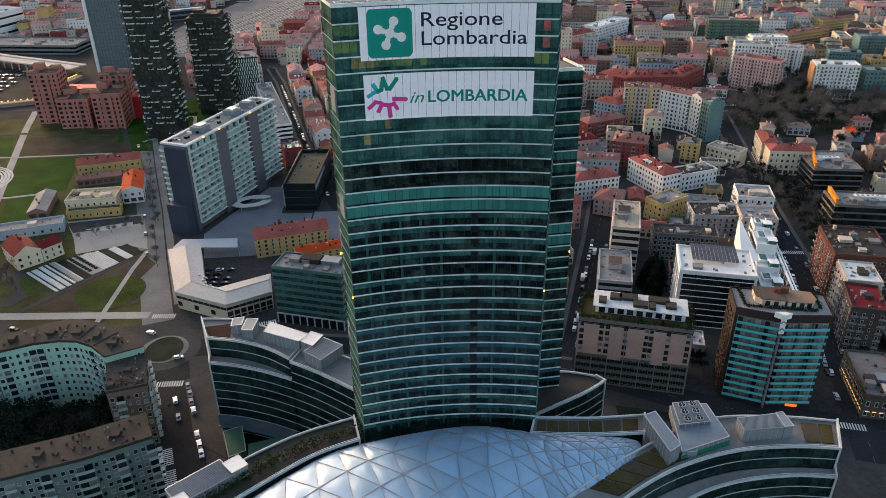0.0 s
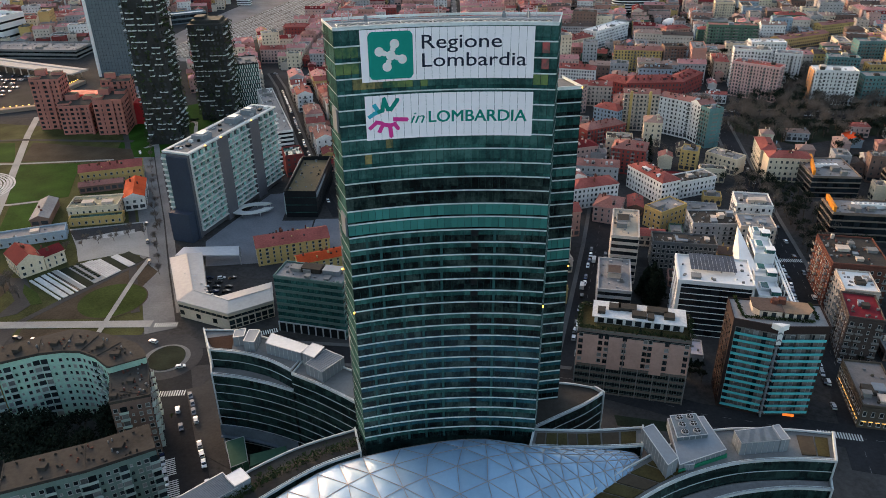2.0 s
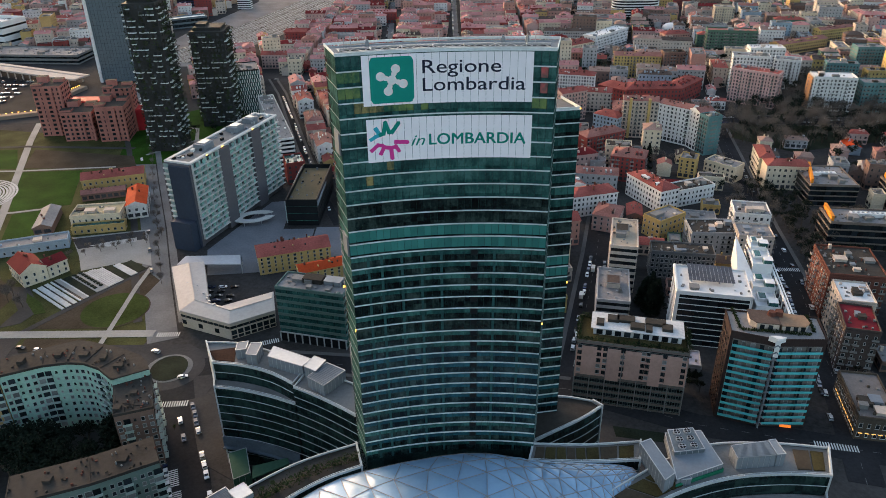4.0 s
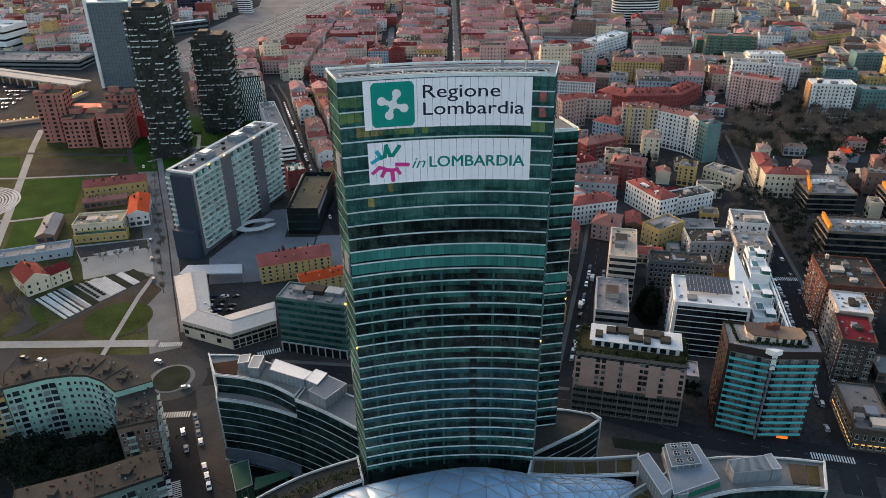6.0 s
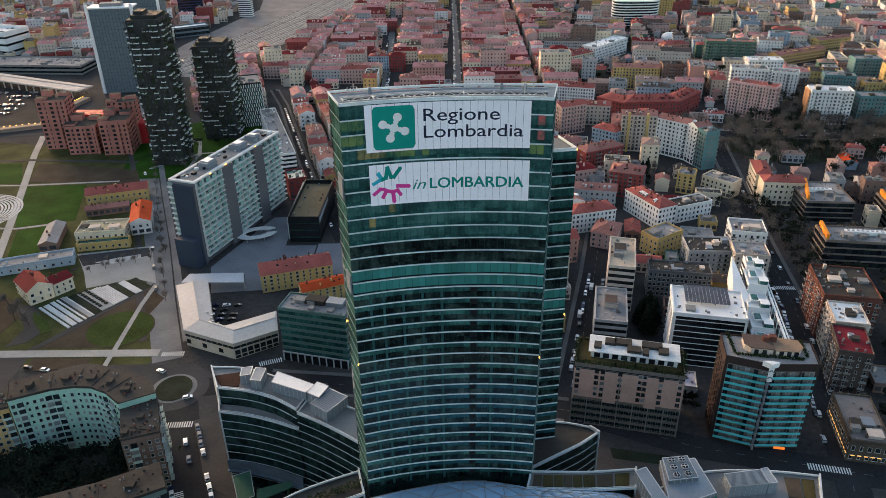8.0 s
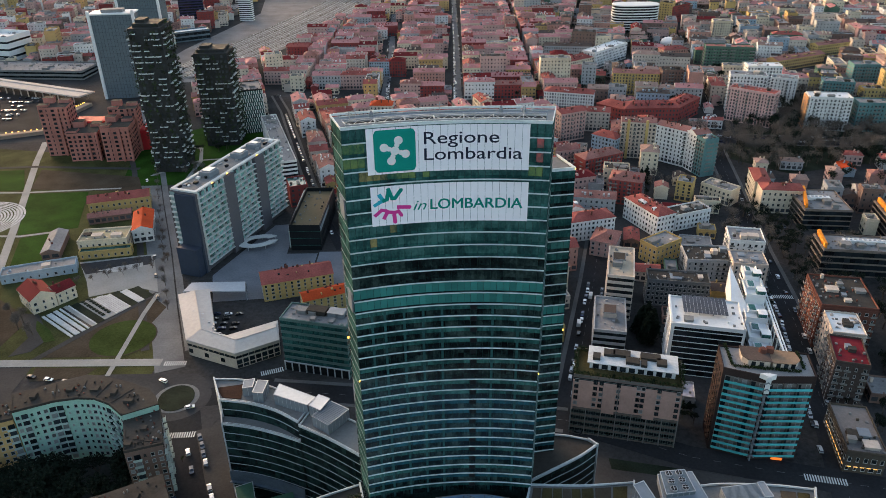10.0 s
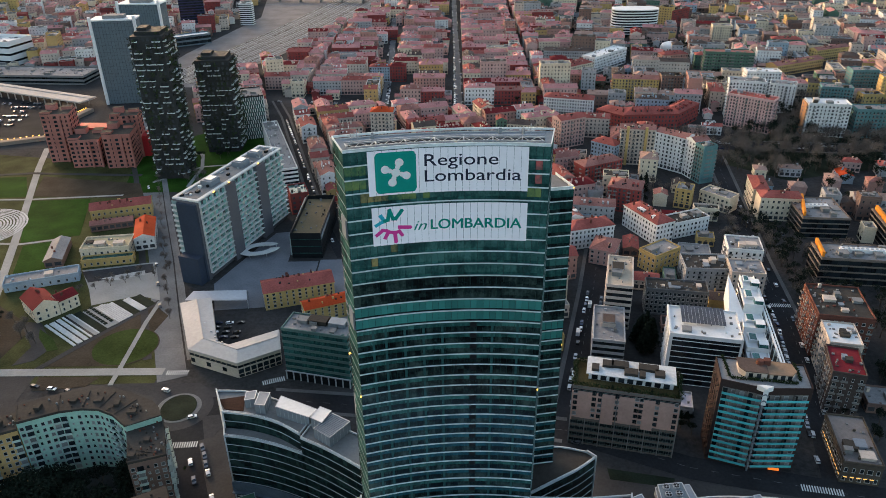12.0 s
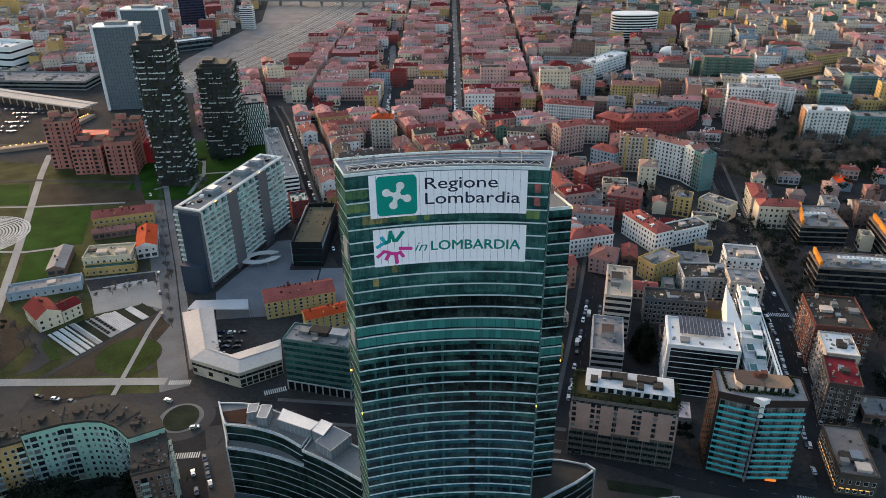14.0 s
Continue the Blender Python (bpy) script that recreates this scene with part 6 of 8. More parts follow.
def apartment_curve(label, pts, depth, h, wall, seed, back=None):
    """A block along a bent line of wall segments, with windows and balconies a piece each."""
    root = thing("apartment_block", label, "apartment building", 0, 0, 0)
    P = [Vector(p) for p in pts]
    ns = []
    for i in range(len(P)):
        d = (P[min(i + 1, len(P) - 1)] - P[max(i - 1, 0)]).normalized()
        ns.append(Vector((-d.y, d.x)))
    Q = [p + n * depth for p, n in zip(P, ns)]
    outline = [tuple(p) for p in P] + (back or [tuple(q) for q in reversed(Q)])
    b = Build()
    b.prism(outline, 0, h)
    part("wall", b, wall, root)
    b = Build()
    b.prism([tuple(p - n * 0.4) for p, n in zip(P, ns)] + (back or [tuple(q + n * 0.4) for q, n in zip(reversed(Q), reversed(ns))]), h, h + 0.5)
    r = random.Random(seed)
    for i in range(len(P) - 1):
        m = P[i].lerp(Q[i + 1], 0.5)
        b.box(m.x, m.y, h + 0.5, r.uniform(2, 4), r.uniform(2, 3), r.uniform(0.8, 1.8), 0)
    for i in range(40):
        e = r.randrange(len(P) - 1)
        m = P[e].lerp(P[e + 1], r.random())
        m = m.lerp(m + ns[e] * depth, r.uniform(0.08, 0.92))
        b.box(m.x, m.y, h + 0.5, r.uniform(0.3, 0.8), r.uniform(0.3, 0.7), r.uniform(0.3, 1.1), r.choice((0, 0, 0, 1, 2)), r.uniform(0, 3))
    for i in range(len(P) - 1):
        b.bar((P[i].x, P[i].y, h + 0.75), (P[i + 1].x, P[i + 1].y, h + 0.75), 0.25)
        b.bar((P[i].x, P[i].y, h + 0.6), (Q[i].x, Q[i].y, h + 0.6), 0.15)
    part("roof", b, [ROOF_FELT, CONCRETE, BRICK], root)
    n = int(h / 3.1)
    bal = Build()
    bal.box(0, -0.65, 0, 3.0, 1.3, 0.15), bal.box(0, -1.26, 0.15, 3.0, 0.08, 0.9)
    BM = bal.mesh("balcony", [surface("pale green balcony", (0.34, 0.42, 0.39), 0.7, 0.3, 0.5, per="object")])
    for i in range(len(P) - 1):
        p, q = P[i], P[i + 1]
        L = (q - p).length
        ang = math.degrees(math.atan2(q.y - p.y, q.x - p.x))
        cols = max(1, int(L / 2.25))
        for c in range(cols):
            m = p.lerp(q, (c + 0.5) / cols)
            kind = (c + i) % 4
            for k in range(n):
                z = 0.9 + k * 3.1
                window_at("curtained" if r.random() < 0.3 else ("pale", "dark", "dark", "pale")[kind], (1.5, 2.3, 0.8, 1.3)[kind], (1.7, 2.3, 1.0, 1.7)[kind], root, m.x, m.y, z + (0.2, -0.2, 0.7, 0.2)[kind], ang)
                if kind == 1 and k:
                    part("balcony", BM, None, root, m=pose(m.x, m.y, z - 0.3, 0, 0, ang))
    return root


apartment_curve("pale mint curved apartment block with balconies", [(-166, 218.8), (-152.5, 224.9), (-144.0, 226.6), (-137.2, 226.2), (-130, 222.8), (-122.8, 216.5)], 11, 30, MINT, 1, [(-111, 222.5), (-113.2, 226.8), (-117.3, 231.2), (-127.7, 236.4), (-140.7, 240.7), (-146.3, 241.4), (-153.7, 238.1), (-171.3, 229.0)])
apartment_curve("yellow apartment block with balconies", [(-192, 207), (-178, 213.2), (-166.3, 218.6)], 11, 27, PLASTER["ochre"], 2)
apartment_curve("grey-green apartment block with balconies", [(-131, 156.5), (-109.1, 164.9), (-91.1, 174.3)], 12.5, 30, MINT2, 3)
apartment_curve("brown flat-roofed corner annexe with terraces", [(-116.4, 199.7), (-103.8, 203.8), (-111.2, 223.3)], 12, 27, PLASTER["brown"], 4, [(-118.6, 222.9), (-123.4, 217.6)])
for i in range(9, 24, 3):
    p, q = LG_F[i].lerp(LG_B[i], 0.45), LG_F[min(i + 3, 24)].lerp(LG_B[min(i + 3, 24)], 0.45)
    hedge("brownish green hedge on the planted wing roof", tuple(p), tuple(q), 41.6, 1.5, 0.9, i)
for a, c in (((112, 228), (136, 223.8)), ((138, 226), (139.5, 236)), ((111.5, 229), (113, 242))):
    hedge("small dark hedge on the roof terrace", a, c, 40.9, 0.6, 1.0, int(a[1]))
b = Build()
b.prism([(-85.3, 217.5), (-81.6, 212.0), (-74.5, 211), (-75.8, 219.5)], 41.2, 41.9)
tagged(part("roof_bed", b, surface("rust brown bed", (0.048, 0.026, 0.019), 0.95, 0.4, 0.8)), "rust brown planted roof bed", "roof bed", "planted roof beds")

# ---------------------------------------------------------------- by the park
house("farmhouse", "white farmhouse with a red tiled roof", (-221.5, 333.8), (-212.5, 343.0), 19, 8.4, PLASTER["cream"], "gable", TILE_WINE, 2, 3.4, 30, near=True, rise=4.0)
house("farmhouse", "white farmhouse wing with a red tiled roof", (-212.2, 343.3), (-205.6, 352.0), 10, 7.6, PLASTER["cream"], "gable", TILE_WINE, 2, 3.0, 31, near=True, rise=2.8)
house("long_shed", "long pale shed with a grey roof", (-256, 366.1), (-217.8, 379.4), 11, 5, PLASTER["blue"], "flat", ROOF_GREY, 1, 4, 32, near=True, clutter=1)
house("row_house", "yellow row of houses with worn red roofs", (-243, 458), (-205, 470), 14, 9.4, PLASTER["yellow"], "gable", TILE_RED, 2, 3.4, 33, near=True)
house("row_house", "brown low house row", (-238, 444), (-212, 452), 8, 5, PLASTER["brown"], "gable", TILE_BROWN, 1, 3.4, 34)
house("row_house", "pale yellow flat-roofed house", (-226, 402), (-197, 406), 17, 8.6, PLASTER["cream"], "flat", surface("straw roof", (0.36, 0.31, 0.20), 0.9, 0.25, 0.5), 2, 3.2, 35, near=True)
house("row_house", "bright yellow low house with a glass lean-to", (-223, 395), (-193, 400.5), 6, 4.5, PLASTER["yellow"], "flat", TEAL_GLASS, 1, 3.4, 36, near=True, clutter=0)
house("row_house", "pale house with a bright orange roof", (-197.5, 416.1), (-185.7, 419.7), 30, 9, PLASTER["white"], "gable", TILE_ORANGE, 2, 3.4, 37)
house("garden_house", "narrow grey-roofed house in the park", (-246, 395), (-236, 397.5), 30, 5, PLASTER["brown"], "gable", ROOF_GREY, 1, 4, 38)

# brick complex with stepped towers
bc = thing("brick_complex", "red brick complex of stepped round-cornered towers", "office building", 0, 0, 0)
BRICKS = ((-316, 587, 22, 20, 41), (-291, 577, 24, 26, 23.5), (-263, 574, 22, 24, 28.5), (-264, 594, 22, 15, 36), (-294, 597, 30, 14, 19))
PINK_BRICK = surface("pinkish brick", (0.38, 0.155, 0.125), 0.9, 0.25, 0.8, bump=0.3)
for cx, cy, ww, dd, hh in BRICKS:
    b = Build()
    b.box(cx, cy, 0, ww, dd, hh, 0, 0.12, 1)
    for u, v, up in ((-0.28, 0.2, 4.6), (0.26, 0.28, 2.4), (-0.3, -0.34, 1.6)):
        b.box(cx + u * ww, cy + v * dd, hh, ww * 0.36, dd * 0.3, up, 0, 0.12, 1)
    for u in (-0.5, -0.17, 0.17, 0.5):
        b.box(cx + u * (ww - 1.2) + dd * 0.06, cy - dd / 2, 0, 1.5, 1.4, hh - 1.8 + 2.6 * abs(u), 0, 0.12)
    part("wall", b, [PINK_BRICK, ROOF_FELT], bc)
    for si, ((sx, sy), (ux, uy), (nx, ny), L) in enumerate(sides(ww, dd)):
        if si == 2:
            continue
        for k in range(int(hh / 3.6)):
            for c in range(int(L / 4)):
                lx, ly = sx + ux * (c + 0.5) * L / int(L / 4), sy + uy * (c + 0.5) * L / int(L / 4)
                ca, sa = math.cos(0.12), math.sin(0.12)
                window_at("dark", 1.5 if c % 2 else 2.4, 1.8, bc, cx + ca * lx - sa * ly, cy + sa * lx + ca * ly, 1.4 + k * 3.6, math.degrees(0.12) + (0, 90, 180, 270)[si])
plot(-285, 585, 7, 75, 50)


RED_SHEET = surface("red sheet roof", (0.42, 0.03, 0.035), 0.6, 0.2, 0.4)
for pts, z in (([(-304, 590), (-281, 590), (-276, 603), (-308, 604)], 24), ([(-256, 588), (-236, 590), (-234, 604), (-252, 606)], 17)):
    b = Build()
    b.prism(pts, z, z + 0.8), b.prism([(px * 0.999, py * 0.999) for px, py in pts], 0, z)
    part("red_roof", b, RED_SHEET, bc, "bright red sheet roof")
ramp = [Vector((-398, 618)), Vector((-356, 634)), Vector((-358, 690)), Vector((-352, 716))]
b = Build()
strip(b, ramp, 0, 3.2, 3.5, 0, 3.5)
tagged(part("ramp", b, surface("tan ramp", (0.26, 0.20, 0.155), 0.85, 0.2, 0.4)), "tan paved ramp beside the car park", "ramp", "", "structure")
for i in range(27):
    k, f = divmod(i / 9, 1)
    p = ramp[int(k)].lerp(ramp[min(int(k) + 1, 3)], f)
    lamp = thing("ramp_lamp", "small glowing warm lamp on the ramp wall", "lamp", p.x - 2.8, p.y + 0.8, 3.2, 0, "ramp lamps")
    b = Build()
    b.box(0, 0, 0, 0.2, 0.2, 0.7)
    part("post", b, STEEL, lamp)
    b = Build()
    b.box(0, 0, 0.7, 0.8, 0.8, 0.45)
    part("head", b, bpy.data.materials["warm lamp"], lamp)


# ---------------------------------------------------------------- leaf clumps, trees


def clump(b, c, r, n, size, rnd, mi=0, flat=0.8):
    """Small leaf faces strewn through a lump."""
    for _ in range(n):
        a, z = rnd.uniform(0, 2 * math.pi), rnd.uniform(-1, 1)
        q = (1 - z * z) ** 0.5 * r * rnd.uniform(0.45, 1.05)
        p = Vector((c[0] + q * math.cos(a), c[1] + q * math.sin(a), c[2] + z * r * flat))
        u = Vector((rnd.uniform(-1, 1), rnd.uniform(-1, 1), rnd.uniform(-0.6, 0.6))).normalized() * size * rnd.uniform(0.6, 1.3)
        w = u.cross(Vector((rnd.uniform(-1, 1), rnd.uniform(-1, 1), rnd.uniform(-1, 1)))).normalized() * size * rnd.uniform(0.5, 1.0)
        b.face((p - u - w, p + u - w * 0.6, p + u * 0.7 + w, p - u + w * 0.8), mi)


SHRUB = surface("balcony shrub leaves", (0.030, 0.034, 0.020), 0.85, 0.6, 1.0, per="island")


def wood(name, a, b_, floors, x, y, yaw, w, d, h, seed, label):
    """A tower with staggered balconies and shrubs."""
    rnd = random.Random(seed)
    plot(x, y, yaw, w + 6, d + 6)
    root = thing(name, label, "apartment tower", x, y, 0, yaw)
    b = Build()
    b.box(0, 0, 0, w, d, h)
    b.box(0, 0, h, w * 0.8, d * 0.7, 2.5), b.box(-w * 0.2, 0, h + 2.5, w * 0.3, d * 0.4, 2.2)
    part("wall", b, surface("charcoal stone", (0.034, 0.034, 0.033), 0.7, 0.4, 0.5), root)
    m1, m2 = Build(), Build()
    for m, L in ((m1, 5.6), (m2, 3.2)):
        m.box(0, -0.9, 0, L, 2.0, 0.25), m.box(0, -1.83, 0.25, L, 0.14, 0.55), m.box(-L / 2 + 0.07, -1.0, 0.25, 0.14, 1.6, 0.55), m.box(L / 2 - 0.07, -1.0, 0.25, 0.14, 1.6, 0.55)
    stone = surface("white balcony", (0.55, 0.57, 0.56), 0.7, 0.15, 0.5)
    meshes = [m.mesh("balcony", [stone]) for m in (m1, m2)]
    leaves, panes = Build(), Build()
    fh = h / floors
    for k in range(1, floors):
        for si, ((sx, sy), (ux, uy), (nx, ny), L) in enumerate(sides(w, d)):
            if si == 2:
                continue
            for c in range(int(L / 6)):
                t = (c + 0.5 + rnd.uniform(-0.2, 0.2)) * L / int(L / 6)
                px, py = sx + ux * t, sy + uy * t
                if rnd.random() < 0.55:
                    part("balcony", meshes[rnd.random() < 0.4], None, root, m=pose(px, py, k * fh, 0, 0, (0, 90, 180, 270)[si]))
                if rnd.random() < 0.95:
                    clump(leaves, (px + nx * 1.7, py + ny * 1.7, k * fh + 1.3), rnd.uniform(1.2, 2.6), 26, 0.45, rnd, 0 if rnd.random() < 0.6 else 1)
                for o in (-1.6, 1.6):
                    panes.face([(px + ux * (o + a) + nx * 0.07, py + uy * (o + a) + ny * 0.07, k * fh + 0.6 + q * 2.1) for a, q in ((-0.9, 0), (0.9, 0), (0.9, 1), (-0.9, 1))])
    for _ in range(26):
        clump(leaves, (rnd.uniform(-w / 2, w / 2), rnd.uniform(-d / 2, d / 2), h + 1.5), rnd.uniform(0.8, 1.8), 14, 0.4, rnd, rnd.random() < 0.3)
    part("shrubs", leaves, [SHRUB, LEAF], root, "dark evergreen shrubs on the balconies", "stuff")
    part("far_glazing", panes, WINDOW, root, "dark windows behind the balconies", "stuff")


wood("garden_tower", 0, 0, 27, -213, 551, 2, 23, 27, 110, 11, "tall dark residential tower with planted white balconies")
wood("garden_tower", 0, 0, 19, -187, 609, 2, 27, 26, 78, 12, "dark residential tower with planted white balconies")

# office tower with diamond facade behind
dia = band_block("diamond_office", "dark office with a white zigzag facade", (-179, 625), (-157, 632), 30, 38, 11, DARK_METAL, TEAL_DARK, ROOF_GREY, 2.4, 0.15, 0.1, 3, 40)
b = Build()
for i in range(12):
    for k in range(11):
        s = 0.5 if k % 2 else -0.5
        b.box(-11 + i * 2 + s, -15.3, k * 3.45 + 0.3, 0.62, 0.4, 2.9)
        b.box(11.8, -14 + i * 2.4 + s, k * 3.45 + 0.3, 0.4, 0.7, 2.9)
part("zigzag_screen", b, WHITE_PAINT, dia, "white zigzag fins", "stuff")
band_block("white_block", "long white apartment row behind the slab", (-118, 497), (-106, 501), 115, 22, 7, PLASTER["white"], DARK_METAL, ROOF_GREY, 3, 0.5, 0.2, 9, 41)
house("row_house", "red house with a glass roof", (-106, 468), (-94, 472), 18, 15, PLASTER["red"], "flat", TEAL_GLASS, 4, 3, 42)

# glass office towers by the station
# pale blue-grey base has reflected sky and haze painted into it
BLUE_GLASS = surface("blue grey glass", (0.13, 0.165, 0.185), 0.2, 0.08, 0.4, metal=0.2, per="island")


def station_tower(x, y, yaw, w, d, h, label):
    plot(x, y, yaw, w, d)
    root = thing("station_tower", label, "skyscraper", x, y, 0, yaw)
    b = Build()
    b.box(0, 0, 0, w - 1, d - 1, h - 1)
    part("core", b, DARK_METAL, root)
    g = Build()
    n = int(h / 3.5)
    for k in range(n):
        for (sx, sy), (ux, uy), (nx, ny), L in sides(w, d):
            m = int(L / 3)
            curtain(g, [Vector((sx + ux * i * L / m, sy + uy * i * L / m)) for i in range(m + 1)], k * h / n + 0.1, (k + 1) * h / n, 0.0, 0.08)
    part("glazing", g, BLUE_GLASS, root, "joined blue-grey panes", "stuff")
    for sx in (-1, 1):
        b = Build()
        b.box(sx * (w / 2 + 0.6), -d / 2 - 0.8, 0, 2.6, 2.2, h + 3)
        part("edge_fin", b, WHITE_PAINT, root, "white vertical edge")
    b = Build()
    b.box(0, 0, h - 1, w + 2, d + 2, 1.2), b.box(0, 0, h + 0.2, w * 0.5, d * 0.5, 3, 1)
    part("roof", b, [WHITE_PAINT, ROOF_GREY], root)


station_tower(-324, 752, 6, 41, 20, 84, "tall blue-grey glass tower with white edges")
station_tower(-348, 890, -4, 48, 22, 76, "pale glass tower with white edges")
# left distance: station roofs, sheds, decks
sta = thing("station_roof", "long pale flat station roof", "station", -432, 762, 0, -24)
b = Build()
b.box(0, 0, 7, 160, 21, 1.4), b.box(0, 4, 8.4, 160, 2, 0.7)
for i in range(14):
    b.box(-70 + i * 10.8, -8.5, 0, 0.9, 0.9, 7), b.box(-70 + i * 10.8, 8.5, 0, 0.9, 0.9, 7)
part("roof", b, surface("pale station roof", (0.42, 0.37, 0.33), 0.8, 0.15, 0.2), sta)
plot(-432, 762, -24, 170, 30)
plot(-470, 690, 0, 190, 110)
sheet("pavement", [(-600, 560), (-400, 605), (-348, 612), (-320, 640), (-600, 640)], -0.02, PAVING, "grey asphalt apron by the station", "pavement")
sheet("car_park", [(-620, 640), (-350, 640), (-381, 676), (-409, 742), (-480, 775), (-620, 780)], 0.02, ASPHALT, "asphalt car park full of cars", "car park")
band_block("station_hall", "low grey station hall with long decks", (-560, 830), (-400, 815), 40, 9, 2, CONCRETE, DARK_METAL, ROOF_GREY, 6, 0.5, 0.6, 10, 43)
band_block("exhibition_hall", "white hall with a rounded red poster front", (-575, 915), (-525, 902), 40, 26, 3, WHITE_PAINT, DARK_METAL, ROOF_WHITE, 9, 0.7, 0.3, 3, 44)
band_block("office_block", "dark blue office tower in the distance", (-383, 1114), (-349.6, 1124), 26, 60, 16, surface("navy cladding", (0.03, 0.03, 0.075), 0.5, 0.2, 0.4), DARK_METAL, ROOF_FELT, 3, 0.4, 0.1, 2, 45)
band_block("signal_hall", "blue-grey sloping station shed", (-357, 995), (-314, 1020), 18, 12, 2, BLUE_GLASS, BLUE_GLASS, ROOF_WHITE, 5, 0.4, 0.1, 0, 46)
band_block("office_block", "white slim tower in the distance", (-303, 1141.6), (-284, 1140.4), 12, 30, 10, WHITE_PAINT, DARK_METAL, ROOF_GREY, 3, 0.5, 0.2, 2, 47)
sheet("railway", [(-345, 800), (-276, 800), (-210, 930), (-130, 1190), (-60, 1500), (-330, 1500), (-285, 1200), (-330, 960)], 0.0, surface("ballast", (0.19, 0.17, 0.16), 0.95, 0.3, 0.4), "wide brown-grey railway yard", "railway")
TAKEN.append([(-345, 800), (-276, 800), (-205, 930), (-125, 1190), (-60, 1500), (-340, 1500), (-295, 1200), (-340, 960)])
for i in range(15):
    b = Build()
    pts = curve([(-332 + i * 4.2, 815), (-290 + i * 5.2, 940), (-232 + i * 6.4, 1150), (-176 + i * 6.8, 1400)], 5)
    strip(b, pts, 0.0, 0.14, 1.3, 0, 1.3)
    strip(b, pts, 0.14, 0.3, 0.8, 1, -0.6), strip(b, pts, 0.14, 0.3, -0.6, 1, 0.8)
    tagged(part("railway_track", b, [CONCRETE if i % 3 else SOIL, STEEL]), "rusty steel railway track in the yard", "railway track", "tracks of the yard", "structure")
br = thing("road_bridge", "long grey road bridge over the railway", "bridge", -170, 1330, 0, -6)
b = Build()
b.box(0, 0, 8, 330, 13, 1.6), b.box(0, -6.3, 9.6, 330, 0.4, 1.1), b.box(0, 6.3, 9.6, 330, 0.4, 1.1)
part("deck", b, CONCRETE, br)
for i in range(9):
    b = Build()
    b.box(-150 + i * 37, 0, 0, 2, 9, 8)
    part("pier", b, CONCRETE, br)

# ---------------------------------------------------------------- middle distance, named
def clear_front(A, B, deep):
    """Keeps the ground before a front free of loose houses."""
    a, b_ = Vector(A), Vector(B)
    d = (b_ - a).normalized()
    n = Vector((d.y, -d.x)) * deep
    TAKEN.append([tuple(a), tuple(a + n), tuple(b_ + n), tuple(b_)])


PLASTER["rose"] = surface("rose plaster", (0.60, 0.37, 0.34), 0.88, 0.22, 0.5)
PLASTER["teal"] = surface("teal plaster", (0.10, 0.20, 0.20), 0.7, 0.3, 0.5)
FRONTS = []


def front_house(nm, lab, A, B, deep, h, wall, roof, tiles, floors, bay, bal, room):
    """A house of the middle distance with open ground before its front."""
    FRONTS.append(house(nm, lab, A, B, deep, h, PLASTER[wall], roof, tiles, floors, bay, 50 + len(FRONTS), rise=2.4 if roof == "gable" else None, category="apartment building" if "apartment" in nm else "house", balcony=bal))
    clear_front(A, B, min(room, 20) * 0.75)


front_house("apartment_row", "long beige apartment building with yellow stair towers", (142, 557), (168, 552), 13, 30, "beige", "gable", TILE_BROWN, 9, 2.6, 0.3, 22)
front_house("apartment_row", "long white apartment building with a red roof", (168.2, 551.8), (187, 534), 13, 29, "white", "gable", TILE_BROWN, 9, 2.8, 0.1, 22)
front_house("apartment_row", "white end of the long apartment building", (187, 533.8), (190.5, 523.5), 13, 30, "white", "gable", TILE_BROWN, 9, 2.8, 0.0, 22)
front_house("apartment_row", "dark teal glazed end of the apartment building", (190.6, 523.3), (194, 513.5), 12, 29, "teal", "flat", TILE_DARK, 9, 2.2, 0.6, 22)
front_house("apartment_row", "pale blue-white house with a red hipped roof", (121, 566), (137, 552), 15, 17, "blue", "hip", TILE_RED, 5, 2.6, 0.0, 10)
front_house("brick_palazzo", "dark red brick palace wing with hipped roofs", (142, 656), (163, 635), 18, 15, "red", "hip", TILE_RED, 4, 3.0, 0.0, 14)
front_house("brick_palazzo", "dark red brick palace with hipped roofs", (163, 635), (212, 636), 20, 16, "red", "hip", TILE_RED, 4, 3.0, 0.0, 18)
front_house("brick_palazzo", "dark red brick palace wing with hipped roofs", (212, 636), (240, 667), 18, 16, "red", "hip", TILE_RED, 4, 3.0, 0.0, 14)
front_house("apartment_row", "bright yellow apartment building with grey bays", (173, 734), (218, 727), 16, 22, "yellow", "gable", TILE_BROWN, 7, 2.8, 0.2, 40)
front_house("apartment_tower", "grey-brown apartment tower beside the yellow building", (219, 723), (240, 722), 15, 26, "brown", "flat", ROOF_FELT, 8, 2.6, 0.4, 30)
front_house("apartment_tower", "pink slab with a ribbed red roof edge", (258, 649), (289, 623), 15, 30, "rose", "flat", TILE_RED, 10, 2.6, 0.3, 25)
front_house("apartment_tower", "white slab with dark windows", (267, 672), (298, 664), 15, 35, "white", "flat", ROOF_GREY, 11, 2.8, 0.2, 12)
front_house("apartment_tower", "white slab with dark windows", (313, 690), (334, 680), 15, 27, "white", "flat", ROOF_GREY, 9, 2.8, 0.2, 22)
front_house("apartment_tower", "white slab with dark windows", (304, 725), (337, 722), 15, 29, "white", "flat", ROOF_WHITE, 9, 2.8, 0.0, 20)
